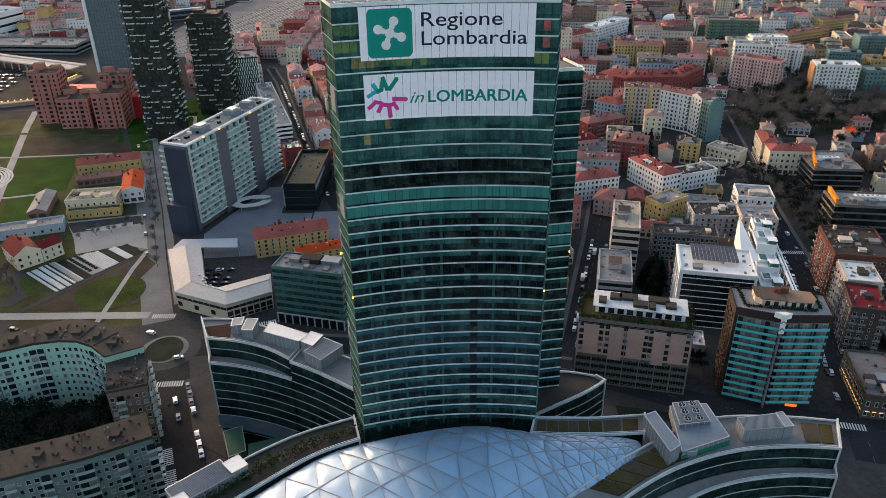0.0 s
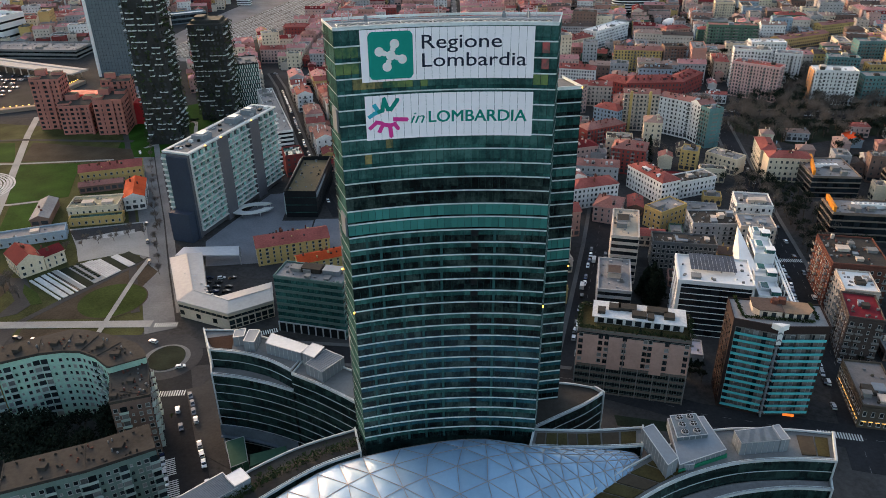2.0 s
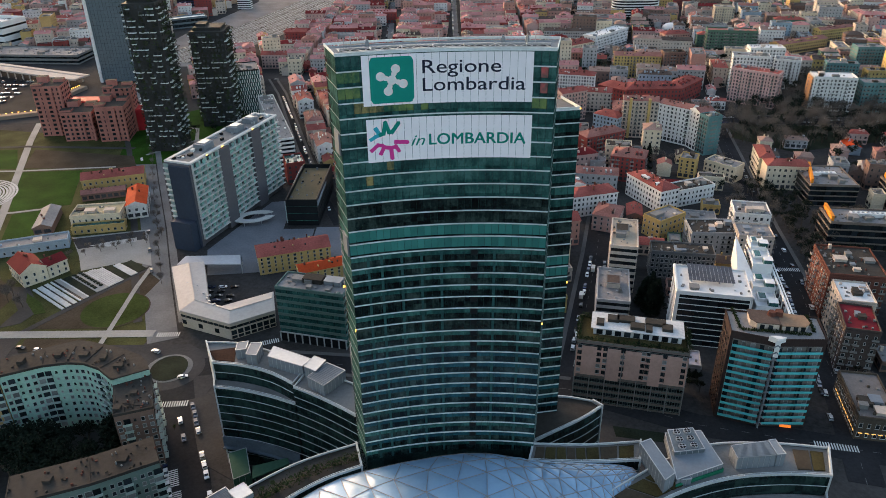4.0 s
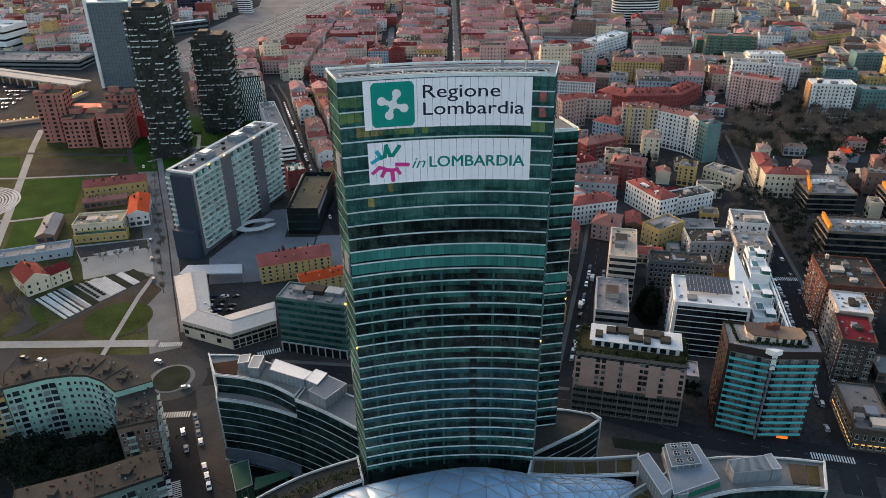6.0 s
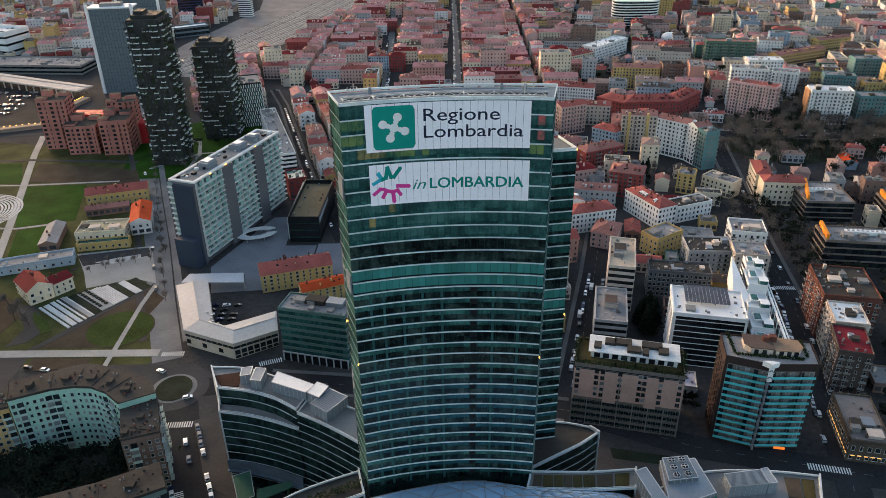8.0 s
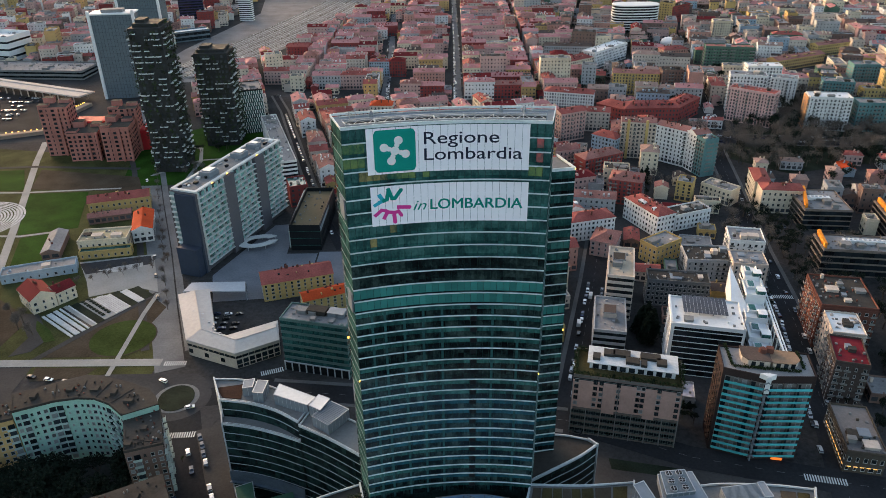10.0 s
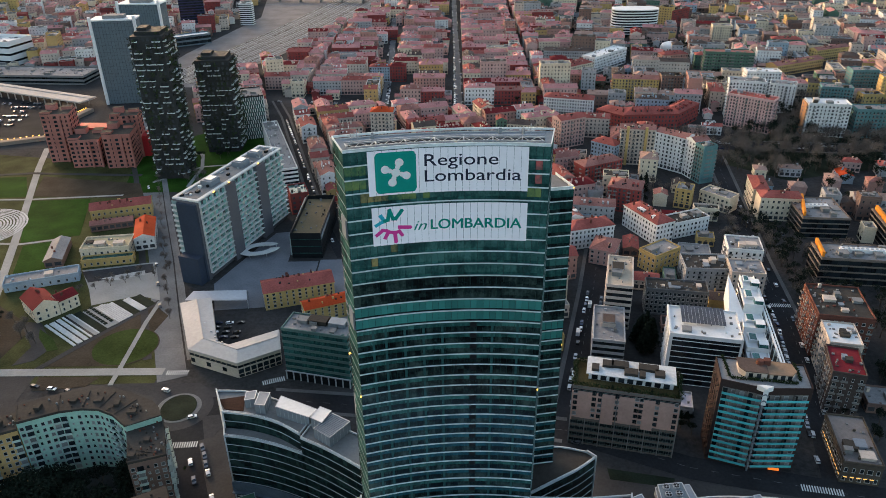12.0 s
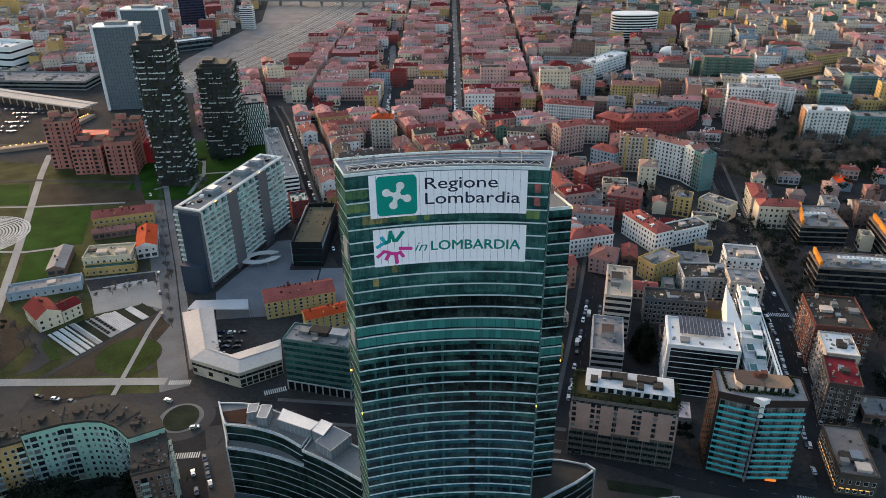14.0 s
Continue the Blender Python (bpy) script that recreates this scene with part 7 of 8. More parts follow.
front_house("apartment_tower", "white tower with an orange side", (318, 618), (352, 612), 17, 29, "white", "flat", ROOF_WHITE, 9, 3.0, 0.2, 20)
front_house("apartment_tower", "teal grey slab with balconies", (358, 612), (392, 608), 16, 25, "teal", "flat", ROOF_GREY, 7, 3.0, 0.6, 20)
front_house("apartment_tower", "teal glazed block with balconies", (369, 700), (396, 692), 16, 20, "teal", "flat", ROOF_GREY, 6, 2.6, 0.6, 20)
front_house("apartment_tower", "teal glazed block with balconies", (420, 744), (446, 742), 16, 24, "teal", "flat", ROOF_GREY, 7, 2.6, 0.6, 22)
front_house("apartment_row", "bright yellow house among trees", (410, 699), (431, 698), 12, 12, "yellow", "flat", ROOF_GREY, 3, 3.0, 0.0, 14)
front_house("apartment_row", "bright yellow long house", (445, 875), (492, 894), 12, 14, "yellow", "gable", TILE_BROWN, 4, 3.0, 0.0, 14)
front_house("apartment_row", "long ochre house with a low brown roof", (373, 813), (439, 844), 16, 12, "ochre", "gable", TILE_BROWN, 3, 3.2, 0.0, 20)
front_house("apartment_tower", "cream apartment tower with small balconies", (352, 973), (376, 969), 16, 24, "cream", "flat", ROOF_GREY, 7, 2.8, 0.3, 22)
front_house("apartment_tower", "yellow slab beside a red one", (313, 1089), (329, 1080), 16, 28, "yellow", "flat", ROOF_FELT, 8, 3.0, 0.0, 30)
front_house("apartment_tower", "red slab beside a yellow one", (330, 1080), (363, 1109), 14, 23, "red", "flat", ROOF_FELT, 7, 3.0, 0.0, 24)
front_house("apartment_row", "ochre apartment house with dark stripes", (437, 1074), (465, 1072), 14, 15, "ochre", "flat", ROOF_GREY, 5, 3.0, 0.4, 24)
front_house("apartment_row", "pink apartment house with a red roof", (254, 845), (284, 851), 14, 18, "salmon", "hip", TILE_RED, 5, 2.8, 0.0, 22)
front_house("apartment_row", "white long building with a pale flat roof", (174, 834), (221, 883), 18, 18, "white", "flat", ROOF_WHITE, 5, 3.0, 0.0, 20)
front_house("palazzo", "long grey palace with rows of windows", (123, 888), (178, 880), 16, 15, "grey", "gable", TILE_DARK, 4, 2.6, 0.0, 20)
front_house("palazzo", "cream house with a steep red roof", (138, 810), (172, 834), 18, 14, "cream", "hip", TILE_RED, 4, 2.8, 0.0, 16)
front_house("palazzo", "white palace with many windows and a red roof", (98, 691), (143, 678), 15, 16.5, "white", "hip", TILE_RED, 5, 2.3, 0.0, 18)
front_house("apartment_row", "pinkish apartment house with a white side", (100, 593), (122, 603), 14, 25, "pink", "gable", TILE_RED, 7, 2.6, 0.3, 12)
front_house("apartment_tower", "mossy green apartment block", (291, 815), (342, 805), 16, 28, "green", "flat", TILE_BROWN, 8, 2.8, 0.5, 40)
front_house("row_house", "dark red house with balconies", (106, 510), (137, 525), 14, 16.5, "red", "hip", TILE_BROWN, 5, 2.6, 0.4, 8)
front_house("apartment_tower", "slim grey apartment tower above the red roofs", (-62, 614), (-43, 613), 14, 28, "beige", "hip", TILE_ORANGE, 8, 2.6, 0.3, 12)
front_house("row_house", "mint green house between cream ones", (48, 624), (57, 624), 12, 16, "green", "gable", TILE_RED, 5, 2.6, 0.0, 10)
front_house("row_house", "cream house with a brown hipped roof", (57.5, 623), (80, 617), 13, 13, "cream", "hip", TILE_DARK, 4, 2.6, 0.0, 10)
front_house("row_house", "white and pale blue houses in the old town", (-80, 813), (-58, 812), 12, 17, "blue", "hip", TILE_RED, 5, 2.6, 0.0, 12)
front_house("row_house", "wine red house in the old town", (-57.5, 812), (-40, 811), 12, 18, "red", "hip", TILE_WINE, 5, 2.6, 0.0, 12)
for px, py in ((147, 555.2), (161, 552.6)):
    b = Build()
    b.box(px, py - 0.2, 0, 2.0, 2.0, 32, 0, -0.19)
    tagged(part("stair_tower", b, PLASTER["yellow"]), "slim yellow stair tower", "stair tower")
# apricot colour paints the low sun's glow on the white tower's side
b = Build()
b.box(318.8, 627.5, 0, 0.5, 15, 28.6, 0, -0.17)
tagged(part("side_wall", b, surface("sun-glow plaster", (0.55, 0.27, 0.13), 0.88, 0.2, 0.5)), "side wall of the white tower, sun glow painted apricot", "wall")
rnd_b = thing("round_office", "round-ended white office with dark ribbons", "office building", 267.5, 1046, 0, 0)
plot(267.5, 1046, 0, 70, 40)
for k in range(10):
    b = Build()
    oval = [(math.copysign(abs(math.cos(a)) ** 0.55, math.cos(a)) * 32, math.copysign(abs(math.sin(a)) ** 0.8, math.sin(a)) * 15) for a in [2 * math.pi * (i + 0.5) / 40 for i in range(40)]]
    b.prism(oval, k * 3.5 + 1.8, k * 3.5 + 3.2)
    part("band", b, WHITE_PAINT, rnd_b)
b = Build()
b.prism([(x * 0.97, y * 0.96) for x, y in oval], 0, 34)
part("glass_core", b, DARK_METAL, rnd_b)
dm = thing("dome_hall", "white dome hall with a low drum", "dome", 290, 945, 0, 0)
b = Build()
for k in range(6):
    a0, a1 = k * math.pi / 12, (k + 1) * math.pi / 12
    b.tube(0, 0, 5 + 6 * math.sin(a0), 11 * math.cos(a0), 6 * (math.sin(a1) - math.sin(a0)), 28, 0, max(11 * math.cos(a1), 0.3))
part("dome", b, ROOF_WHITE, dm)
b = Build()
b.tube(0, 0, 0, 11.3, 5, 28)
part("drum", b, PLASTER["white"], dm)
plot(290, 945, 0, 28, 28)

# ---------------------------------------------------------------- the town: blocks of houses along streets
WALLS = ["pink", "white", "grey", "beige", "cream", "cream", "ochre", "white", "white", "pink", "beige", "beige", "grey", "brown", "salmon", "yellow", "red", "pink"]
ROOFS = [TILE_RED, TILE_WINE, TILE_BROWN, TILE_BROWN, TILE_RED, TILE_DARK, TILE_RED]
OLD_WALLS = ["pink", "beige", "cream", "salmon", "pink", "white", "beige", "red", "ochre", "grey", "cream", "salmon"]
MIXED = ["cream", "white", "cream", "beige", "grey", "grey", "pink", "blue", "pink", "brown", "yellow", "salmon", "beige", "beige", "brown", "green"]
NOTE = {"cream": "cream", "ochre": "ochre", "white": "white", "pink": "faded pink", "beige": "beige", "grey": "grey", "brown": "brown", "salmon": "salmon", "yellow": "yellow", "red": "dark red", "green": "green", "blue": "pale blue"}


TAKEN.append([(215, 500), (232, 482), (330, 470), (480, 500), (620, 540), (620, 600), (420, 610), (240, 600)])
TAKEN.append([(223.0, 558.0), (264.0, 519.0), (347.0, 541.0), (409.0, 656.0), (373.0, 724.0), (317.0, 652.0), (278.0, 636.0)])  # wooded strip along the boulevard
sheet("grass", [(223, 558), (264, 519), (347, 541), (409, 656), (373, 724), (317, 652), (278, 636)], -0.03, DARK_BED, "dark wooded strip along the boulevard", "lawn")
TAKEN += [[(190, 300), (206, 298), (236, 478), (216, 486)], [(200, 384), (264, 380), (264, 421), (206, 446)], [(205, 325), (300, 310), (300, 356), (210, 362)]]
BOUNDS = []


def free(x, y, yaw, w, d):
    c, s = math.cos(radians(yaw)), math.sin(radians(yaw))
    while len(BOUNDS) < len(TAKEN):
        t = TAKEN[len(BOUNDS)]
        BOUNDS.append((min(p[0] for p in t) - 20, max(p[0] for p in t) + 20, min(p[1] for p in t) - 20, max(p[1] for p in t) + 20))
    close = [t for t, q in zip(TAKEN, BOUNDS) if q[0] < x < q[1] and q[2] < y < q[3]]
    for a, b in ((0, 0), (-1, -1), (1, -1), (1, 1), (-1, 1), (0, -1), (0, 1), (1, 0), (-1, 0)):
        p = (x + c * a * w / 2 - s * b * d / 2, y + s * a * w / 2 + c * b * d / 2)
        if any(inside(p, t) for t in close):
            return False
    return True


PENDING = []


def district(edge, ox, oy, yaw, bw, bd, street, low, high, flat, seed, walls=WALLS, skip=0.0, ring=12.5, plot_w=(13, 27)):
    """Perimeter blocks of houses on a turned grid, inside the given edge."""
    r = random.Random(seed)
    c, s = math.cos(radians(yaw)), math.sin(radians(yaw))
    count = 0
    for gi in range(-14, 15):
        for gj in range(-2, 24):
            x0, y0 = gi * (bw + street), gj * (bd + street)
            rows = []
            u = 0.0
            for side in range(4):
                L = bw if side % 2 == 0 else bd - 2 * ring
                u = 0.0
                while u < L - 8:
                    k = min(r.uniform(*plot_w), L - u)
                    if L - u - k < 8:
                        k = L - u
                    m = u + k / 2
                    if side == 0:
                        rows.append((x0 + m, y0 + ring / 2, k, ring, 0))
                    elif side == 1:
                        rows.append((x0 + bw - ring / 2, y0 + ring + m, k, ring, 90))
                    elif side == 2:
                        rows.append((x0 + m, y0 + bd - ring / 2, k, ring, 0))
                    else:
                        rows.append((x0 + ring / 2, y0 + ring + m, k, ring, 90))
                    u += k
            if r.random() < 0.6:
                rows.append((x0 + bw / 2, y0 + bd / 2, bw * 0.3, bd * 0.25, 0))
            for q, (lx, ly, w, d, turn) in enumerate(rows):
                lx, ly = lx + r.uniform(-0.6, 0.6), ly + r.uniform(-0.6, 0.6)
                x, y = ox + c * lx - s * ly, oy + s * lx + c * ly
                h = r.uniform(low, high)
                if q == len(rows) - 1 and turn == 0 and w < bw * 0.31:
                    h = r.uniform(4, 8)
                wall, tiles, kind = r.choice(walls), r.choice(ROOFS), r.random()
                pick = r.random()
                if r.random() < 0.05 and y > 520 and flat > 0.09:
                    h, kind = h + r.uniform(8, 14), 0.0
                if not inside((x, y), edge) or pick < skip or abs(x) > 190 + y * 0.58 or not free(x, y, yaw + turn, w - 1, d - 1):
                    continue
                roof = "flat" if kind < flat else ("hip" if kind > 0.75 else "gable")
                PENDING.append((x, y, yaw + turn, w, d, h, wall, roof, r.choice((ROOF_FELT, ROOF_GREY, ROOF_GREY)) if roof == "flat" else tiles, count + seed * 1000, kind))
                TAKEN.append([(x + cc * (w / 2 - 1.2), y + ss * (d / 2 - 1.2)) for cc, ss in ((-0.7, -0.7), (0.7, -0.7), (0.7, 0.7), (-0.7, 0.7))])
                count += 1
    return count


ISOLA = [(-66, 440), (-118, 590), (-150, 700), (-140, 720), (60, 700), (110, 690), (100, 560), (96, 430), (40, 420), (-20, 425)]
WESTSIDE = [(-165, 668), (-232, 684), (-262, 785), (-205, 932), (-178, 960), (-172, 752)]
OLD_TOWN = [(-172, 752), (-195, 945), (-125, 1185), (-60, 1440), (150, 1440), (165, 1000), (140, 712), (-60, 720)]
EAST = [(72, 400), (130, 690), (150, 760), (175, 1440), (1000, 1440), (760, 1000), (560, 640), (300, 330), (205, 250), (165, 220), (150, 270)]
WEST = [(-1000, 1500), (-340, 1500), (-300, 1200), (-345, 960), (-390, 860), (-560, 880), (-900, 880)]
NEAR = [(-40, 290), (60, 270), (70, 400), (30, 430), (-58, 430), (-40, 360)]
n1 = district(ISOLA, -120, 420, 16, 64, 50, 8, 12, 16, 0.0, 3, walls=OLD_WALLS, ring=13, plot_w=(16, 34))
n2 = district(OLD_TOWN, 22.5, 722, -1, 71.5, 52, 8, 12, 18, 0.1, 4, walls=OLD_WALLS, ring=13, plot_w=(14, 34)) + district(WESTSIDE, -260, 690, 16, 40, 44, 8, 11, 17, 0.15, 8)
n3 = district(EAST, 120, 380, -12, 62, 56, 9, 9, 19, 0.38, 5, walls=MIXED, skip=0.12, ring=13, plot_w=(14, 32))
n4 = district(WEST, -700, 860, 12, 60, 60, 14, 10, 24, 0.4, 6, skip=0.1)
n5 = district(NEAR, -80, 290, 10, 50, 46, 10, 10, 18, 0.3, 7)


def infill(edge, n, seed, yaw, low, high, flat):
    """Smaller houses, sheds and back buildings on the plots that are left."""
    r = random.Random(seed)
    xs, ys = [p[0] for p in edge], [p[1] for p in edge]
    for k in range(n):
        x, y = r.uniform(min(xs), max(xs)), r.uniform(min(ys), max(ys))
        w, d, h, a = r.uniform(8, 17), r.uniform(7, 11), r.uniform(low, high), yaw + r.choice((0, 90))
        wall, tiles, kind = r.choice(MIXED if seed == 21 else WALLS), r.choice(ROOFS), r.random()
        if inside((x, y), edge) and abs(x) < 190 + y * 0.58 and free(x, y, a, w + 1, d + 1):
            roof = "flat" if kind < flat else "gable"
            PENDING.append((x, y, a, w, d, h, wall, roof, r.choice((ROOF_FELT, ROOF_GREY)) if roof == "flat" else tiles, seed * 5000 + k, 1.0))
            c, s = math.cos(radians(a)), math.sin(radians(a))
            TAKEN.append([(x + c * i * w / 2 - s * j * d / 2, y + s * i * w / 2 + c * j * d / 2) for i, j in ((-1, -1), (1, -1), (1, 1), (-1, 1))])


GARDENS = random.Random(31)
for k in range(26):
    x, y, a = GARDENS.uniform(232, 470), GARDENS.uniform(486, 540), -12 + GARDENS.choice((0, 90))
    w, d, h = GARDENS.uniform(9, 16), GARDENS.uniform(8, 11), GARDENS.uniform(6, 10)
    wall, tiles = GARDENS.choice(("pink", "cream", "grey", "white", "blue", "salmon", "yellow")), GARDENS.choice((TILE_RED, TILE_BROWN, TILE_ORANGE, TILE_DARK))
    if all((x - q[0]) ** 2 + (y - q[1]) ** 2 > 260 for q in PENDING):
        PENDING.append((x, y, a, w, d, h, wall, GARDENS.choice(("hip", "gable", "hip")), tiles, 31000 + k, 1.0))
infill(EAST, 5000, 21, -12, 4, 11, 0.4)
infill(ISOLA, 700, 22, 16, 4, 9, 0.0)
infill(OLD_TOWN, 1200, 23, -1, 4, 9, 0.2)
infill(NEAR, 500, 24, 10, 5, 12, 0.5)
infill(WEST, 2500, 25, 12, 5, 16, 0.6)
PENDING.sort(key=lambda p: math.hypot(p[0], p[1] - 150))
FAR, SLOTS = Build(), []
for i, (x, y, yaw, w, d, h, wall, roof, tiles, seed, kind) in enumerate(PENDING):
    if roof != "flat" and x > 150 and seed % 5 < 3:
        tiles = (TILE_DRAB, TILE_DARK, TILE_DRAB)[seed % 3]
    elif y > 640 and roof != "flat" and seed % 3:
        # beyond this distance the haze is painted into the tiles
        tiles = TILE_HAZE
    label = f"{NOTE[wall]} plastered town house with a " + ("flat grey roof" if roof == "flat" else "tiled roof")
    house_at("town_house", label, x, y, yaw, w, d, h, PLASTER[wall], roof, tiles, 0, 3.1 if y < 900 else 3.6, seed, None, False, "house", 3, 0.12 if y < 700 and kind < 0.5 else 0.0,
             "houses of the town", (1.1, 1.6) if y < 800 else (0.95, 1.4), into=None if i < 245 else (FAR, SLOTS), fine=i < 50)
tagged(part("far_town", FAR, SLOTS), "far streets of plastered houses with red tiled roofs", "houses", "", "stuff")

# ---------------------------------------------------------------- trees


def limbs(b, a, d, length, r, depth, rnd, tips):
    e = a + d * length
    b.bar(a, e, r)
    tips.append(e)
    if depth == 0:
        return
    for _ in range(3):
        n = (d + Vector((rnd.uniform(-0.8, 0.8), rnd.uniform(-0.8, 0.8), rnd.uniform(-0.1, 0.5)))).normalized()
        limbs(b, a + d * length * rnd.uniform(0.6, 1.0), n, length * 0.68, r * 0.55, depth - 1, rnd, tips)


def tree_kind(seed, height, kind):
    """Trunk and crown meshes of one kind of tree."""
    rnd = random.Random(seed)
    t, crown, tips = Build(), Build(), []
    t.tube(0, 0, 0, height * 0.028, height * 0.32, 7, 0, height * 0.018)
    if kind == "fir":
        t.tube(0, 0, 0.3 * height, height * 0.018, height * 0.66, 6, 0, 0.04)
        for k in range(26):
            s = k / 26
            rad = (1 - s) ** 0.8 * height * 0.26
            for q in range(int(9 - 5 * s)):
                a = rnd.uniform(0, 6.28)
                clump(crown, (rad * 0.6 * math.cos(a), rad * 0.6 * math.sin(a), height * (0.12 + 0.86 * s)), max(0.4, rad * 0.5), 10, 0.36, rnd, 0, 0.4)
        return t.mesh("trunk", [BARK]), crown.mesh("crown", [LEAF_DARK])
    for _ in range(4):
        d = Vector((rnd.uniform(-0.7, 0.7), rnd.uniform(-0.7, 0.7), 1)).normalized()
        limbs(t, Vector((0, 0, height * 0.28)), d, height * 0.28, height * 0.009, 2, rnd, tips)
    for p in tips:
        if kind == "bare":
            for _ in range(30):
                o = p + Vector((rnd.uniform(-1, 1), rnd.uniform(-1, 1), rnd.uniform(-1, 1))) * height * 0.12
                q = o + Vector((rnd.uniform(-1, 1), rnd.uniform(-1, 1), rnd.uniform(-0.4, 1))) * height * 0.08
                crown.face((o, q, q + Vector((rnd.uniform(-1, 1), rnd.uniform(-1, 1), rnd.uniform(-1, 1))) * 0.14))
        else:
            clump(crown, p, height * 0.085, 16, height * 0.022, rnd)
    return t.mesh("trunk", [BARK]), crown.mesh("crown", [TWIG if kind == "bare" else (LEAF if kind == "leafy" else LEAF_DARK)])


KINDS = {"bare": [tree_kind(s, 9.0, "bare") for s in (1, 2, 3)], "leafy": [tree_kind(s, 8.0, "leafy") for s in (4, 5)], "dark": [tree_kind(s, 9.0, "dark") for s in (6, 7)], "fir": [tree_kind(s, 15.0, "fir") for s in (8, 9)]}
TREE_LABEL = {"bare": "bare winter street tree with fine twigs", "leafy": "small round evergreen tree in a bed", "dark": "dark dense evergreen tree beside the street", "fir": "tall dark conifer between the buildings"}
trees = random.Random(77)


SHAPES = {}
WOODS, WOOD_SLOTS = Build(), [BARK, TWIG, LEAF, LEAF_DARK]


def tree(kind, x, y, size=1.0, z=0.0):
    trunk, crown = trees.choice(KINDS[kind])
    if y > 440 or x > 190:
        k = size * trees.uniform(0.8, 1.2)
        m = pose(x, y, z, 0, 0, trees.uniform(0, 360))
        for me in (trunk, crown):
            slot, n = WOOD_SLOTS.index(me.materials[0]), len(WOODS.v)
            if me.name not in SHAPES:
                kept, light = Build(), list(me.polygons)[::2] if me is crown else list(me.polygons)[:90]
                for f in light:
                    kept.face([me.vertices[q].co for q in f.vertices])
                SHAPES[me.name] = (kept.v, kept.f)
            verts, faces = SHAPES[me.name]
            WOODS.v += moved(m, verts, k)
            WOODS.f += [tuple([n + q for q in f]) for f in faces]
            WOODS.m += [slot] * len(faces)
        return
    root = thing("tree", TREE_LABEL[kind], "tree", x, y, z, trees.uniform(0, 360), "trees")
    k = size * trees.uniform(0.8, 1.2)
    root.scale = (k, k, k * trees.uniform(0.9, 1.1))
    part("trunk", trunk, None, root), part("crown", crown, None, root)


def tree_row(kind, a, b, step, off=0.0, size=1.0):
    A, B = Vector(a), Vector(b)
    n = int((B - A).length / step)
    d = (B - A).normalized()
    for i in range(n + 1):
        p = A + d * (i * step + trees.uniform(-1, 1)) + Vector((-d.y, d.x)) * (off + trees.uniform(-0.6, 0.6))
        tree(kind, p.x, p.y, size)


def grove(kind, cx, cy, rx, ry, n, size=1.0):
    for _ in range(n):
        a, q = trees.uniform(0, 6.28), trees.random() ** 0.5
        tree(kind, cx + rx * q * math.cos(a), cy + ry * q * math.sin(a), size)


grove("bare", -238, 322, 26, 24, 16, 0.9)
grove("dark", -250, 335, 10, 10, 5, 0.6)
grove("dark", -138, 204, 24, 10, 22, 1.85)
grove("dark", -165, 198, 22, 9, 12, 1.85)
grove("bare", -215, 262, 14, 14, 8, 1.0)
for i in range(6):
    tree("bare", -212 + i * 7.5, 366 + i * 3.5, 0.6), tree("bare", -206 + i * 7.5, 378 + i * 3.0, 0.6)
tree_row("bare", (-146, 338), (-223, 545), 14, 4, 0.7)
tree_row("bare", (174, 240), (194, 320), 9, -3, 0.8)
tree_row("bare", (152, 250), (186, 395), 9, 5, 1.1)
tree_row("dark", (205, 395), (224, 500), 10, -3, 1.1)
tree_row("bare", (184, 395), (204, 500), 10, 2, 1.1)
tree_row("bare", (200, 612), (440, 588), 12, 0, 1.5)
tree_row("bare", (200, 582), (440, 558), 12, 0, 1.5)
tree_row("dark", (260, 560), (470, 540), 14, -8, 1.4)
tree_row("dark", (300, 548), (470, 528), 14, -4, 1.4)
grove("bare", 245, 545, 40, 20, 20, 1.5)
grove("dark", 300, 490, 50, 40, 14, 1.4)
grove("bare", 246, 735, 20, 40, 14, 1.6)
grove("dark", 330, 680, 34, 30, 14, 1.5)
grove("bare", 205, 345, 8, 30, 10, 1.0)
grove("dark", 232, 345, 26, 10, 12, 1.1)
grove("dark", 104, 244, 5, 7, 6, 0.8)
grove("dark", 196, 300, 6, 26, 9, 1.1)
grove("fir", 101, 306, 4, 7, 7, 1.25)
grove("fir", 148, 500, 5, 8, 4, 0.9)
grove("dark", 140, 480, 8, 8, 6, 0.7)
tree_row("leafy", (62, 248), (92, 241), 6, 0, 0.25)
tree_row("leafy", (-112, 214), (-106, 226), 5, 0, 0.35)
grove("dark", -200, 585, 24, 8, 10, 0.9)
grove("bare", -190, 540, 22, 20, 12, 0.9)
grove("dark", -236, 600, 14, 16, 10, 0.8)
for i in range(8):
    p = LG_F[12 + i // 2].lerp(LG_B[12 + i // 2], 0.35 + 0.3 * (i % 2))
    tree("leafy", p.x, p.y, 0.32, 41.5)
for i in range(3):
    tree("fir", 68 + i * 7.5, 235.6 - i * 1.85, 0.2, 29.6)

grove("dark", 222, 400, 9, 34, 12, 1.1)
grove("dark", 236, 320, 26, 12, 12, 1.2)
grove("dark", 214, 268, 12, 14, 8, 1.0)
grove("dark", 196, 240, 8, 14, 7, 0.9)
grove("dark", 182, 232, 5, 8, 4, 0.8)
grove("bare", 340, 600, 90, 40, 40, 1.5)
grove("dark", 390, 520, 70, 40, 30, 1.4)
grove("bare", 420, 700, 90, 60, 40, 1.4)
grove("dark", 300, 760, 60, 60, 30, 1.4)
grove("dark", 400, 430, 60, 60, 40, 1.3)
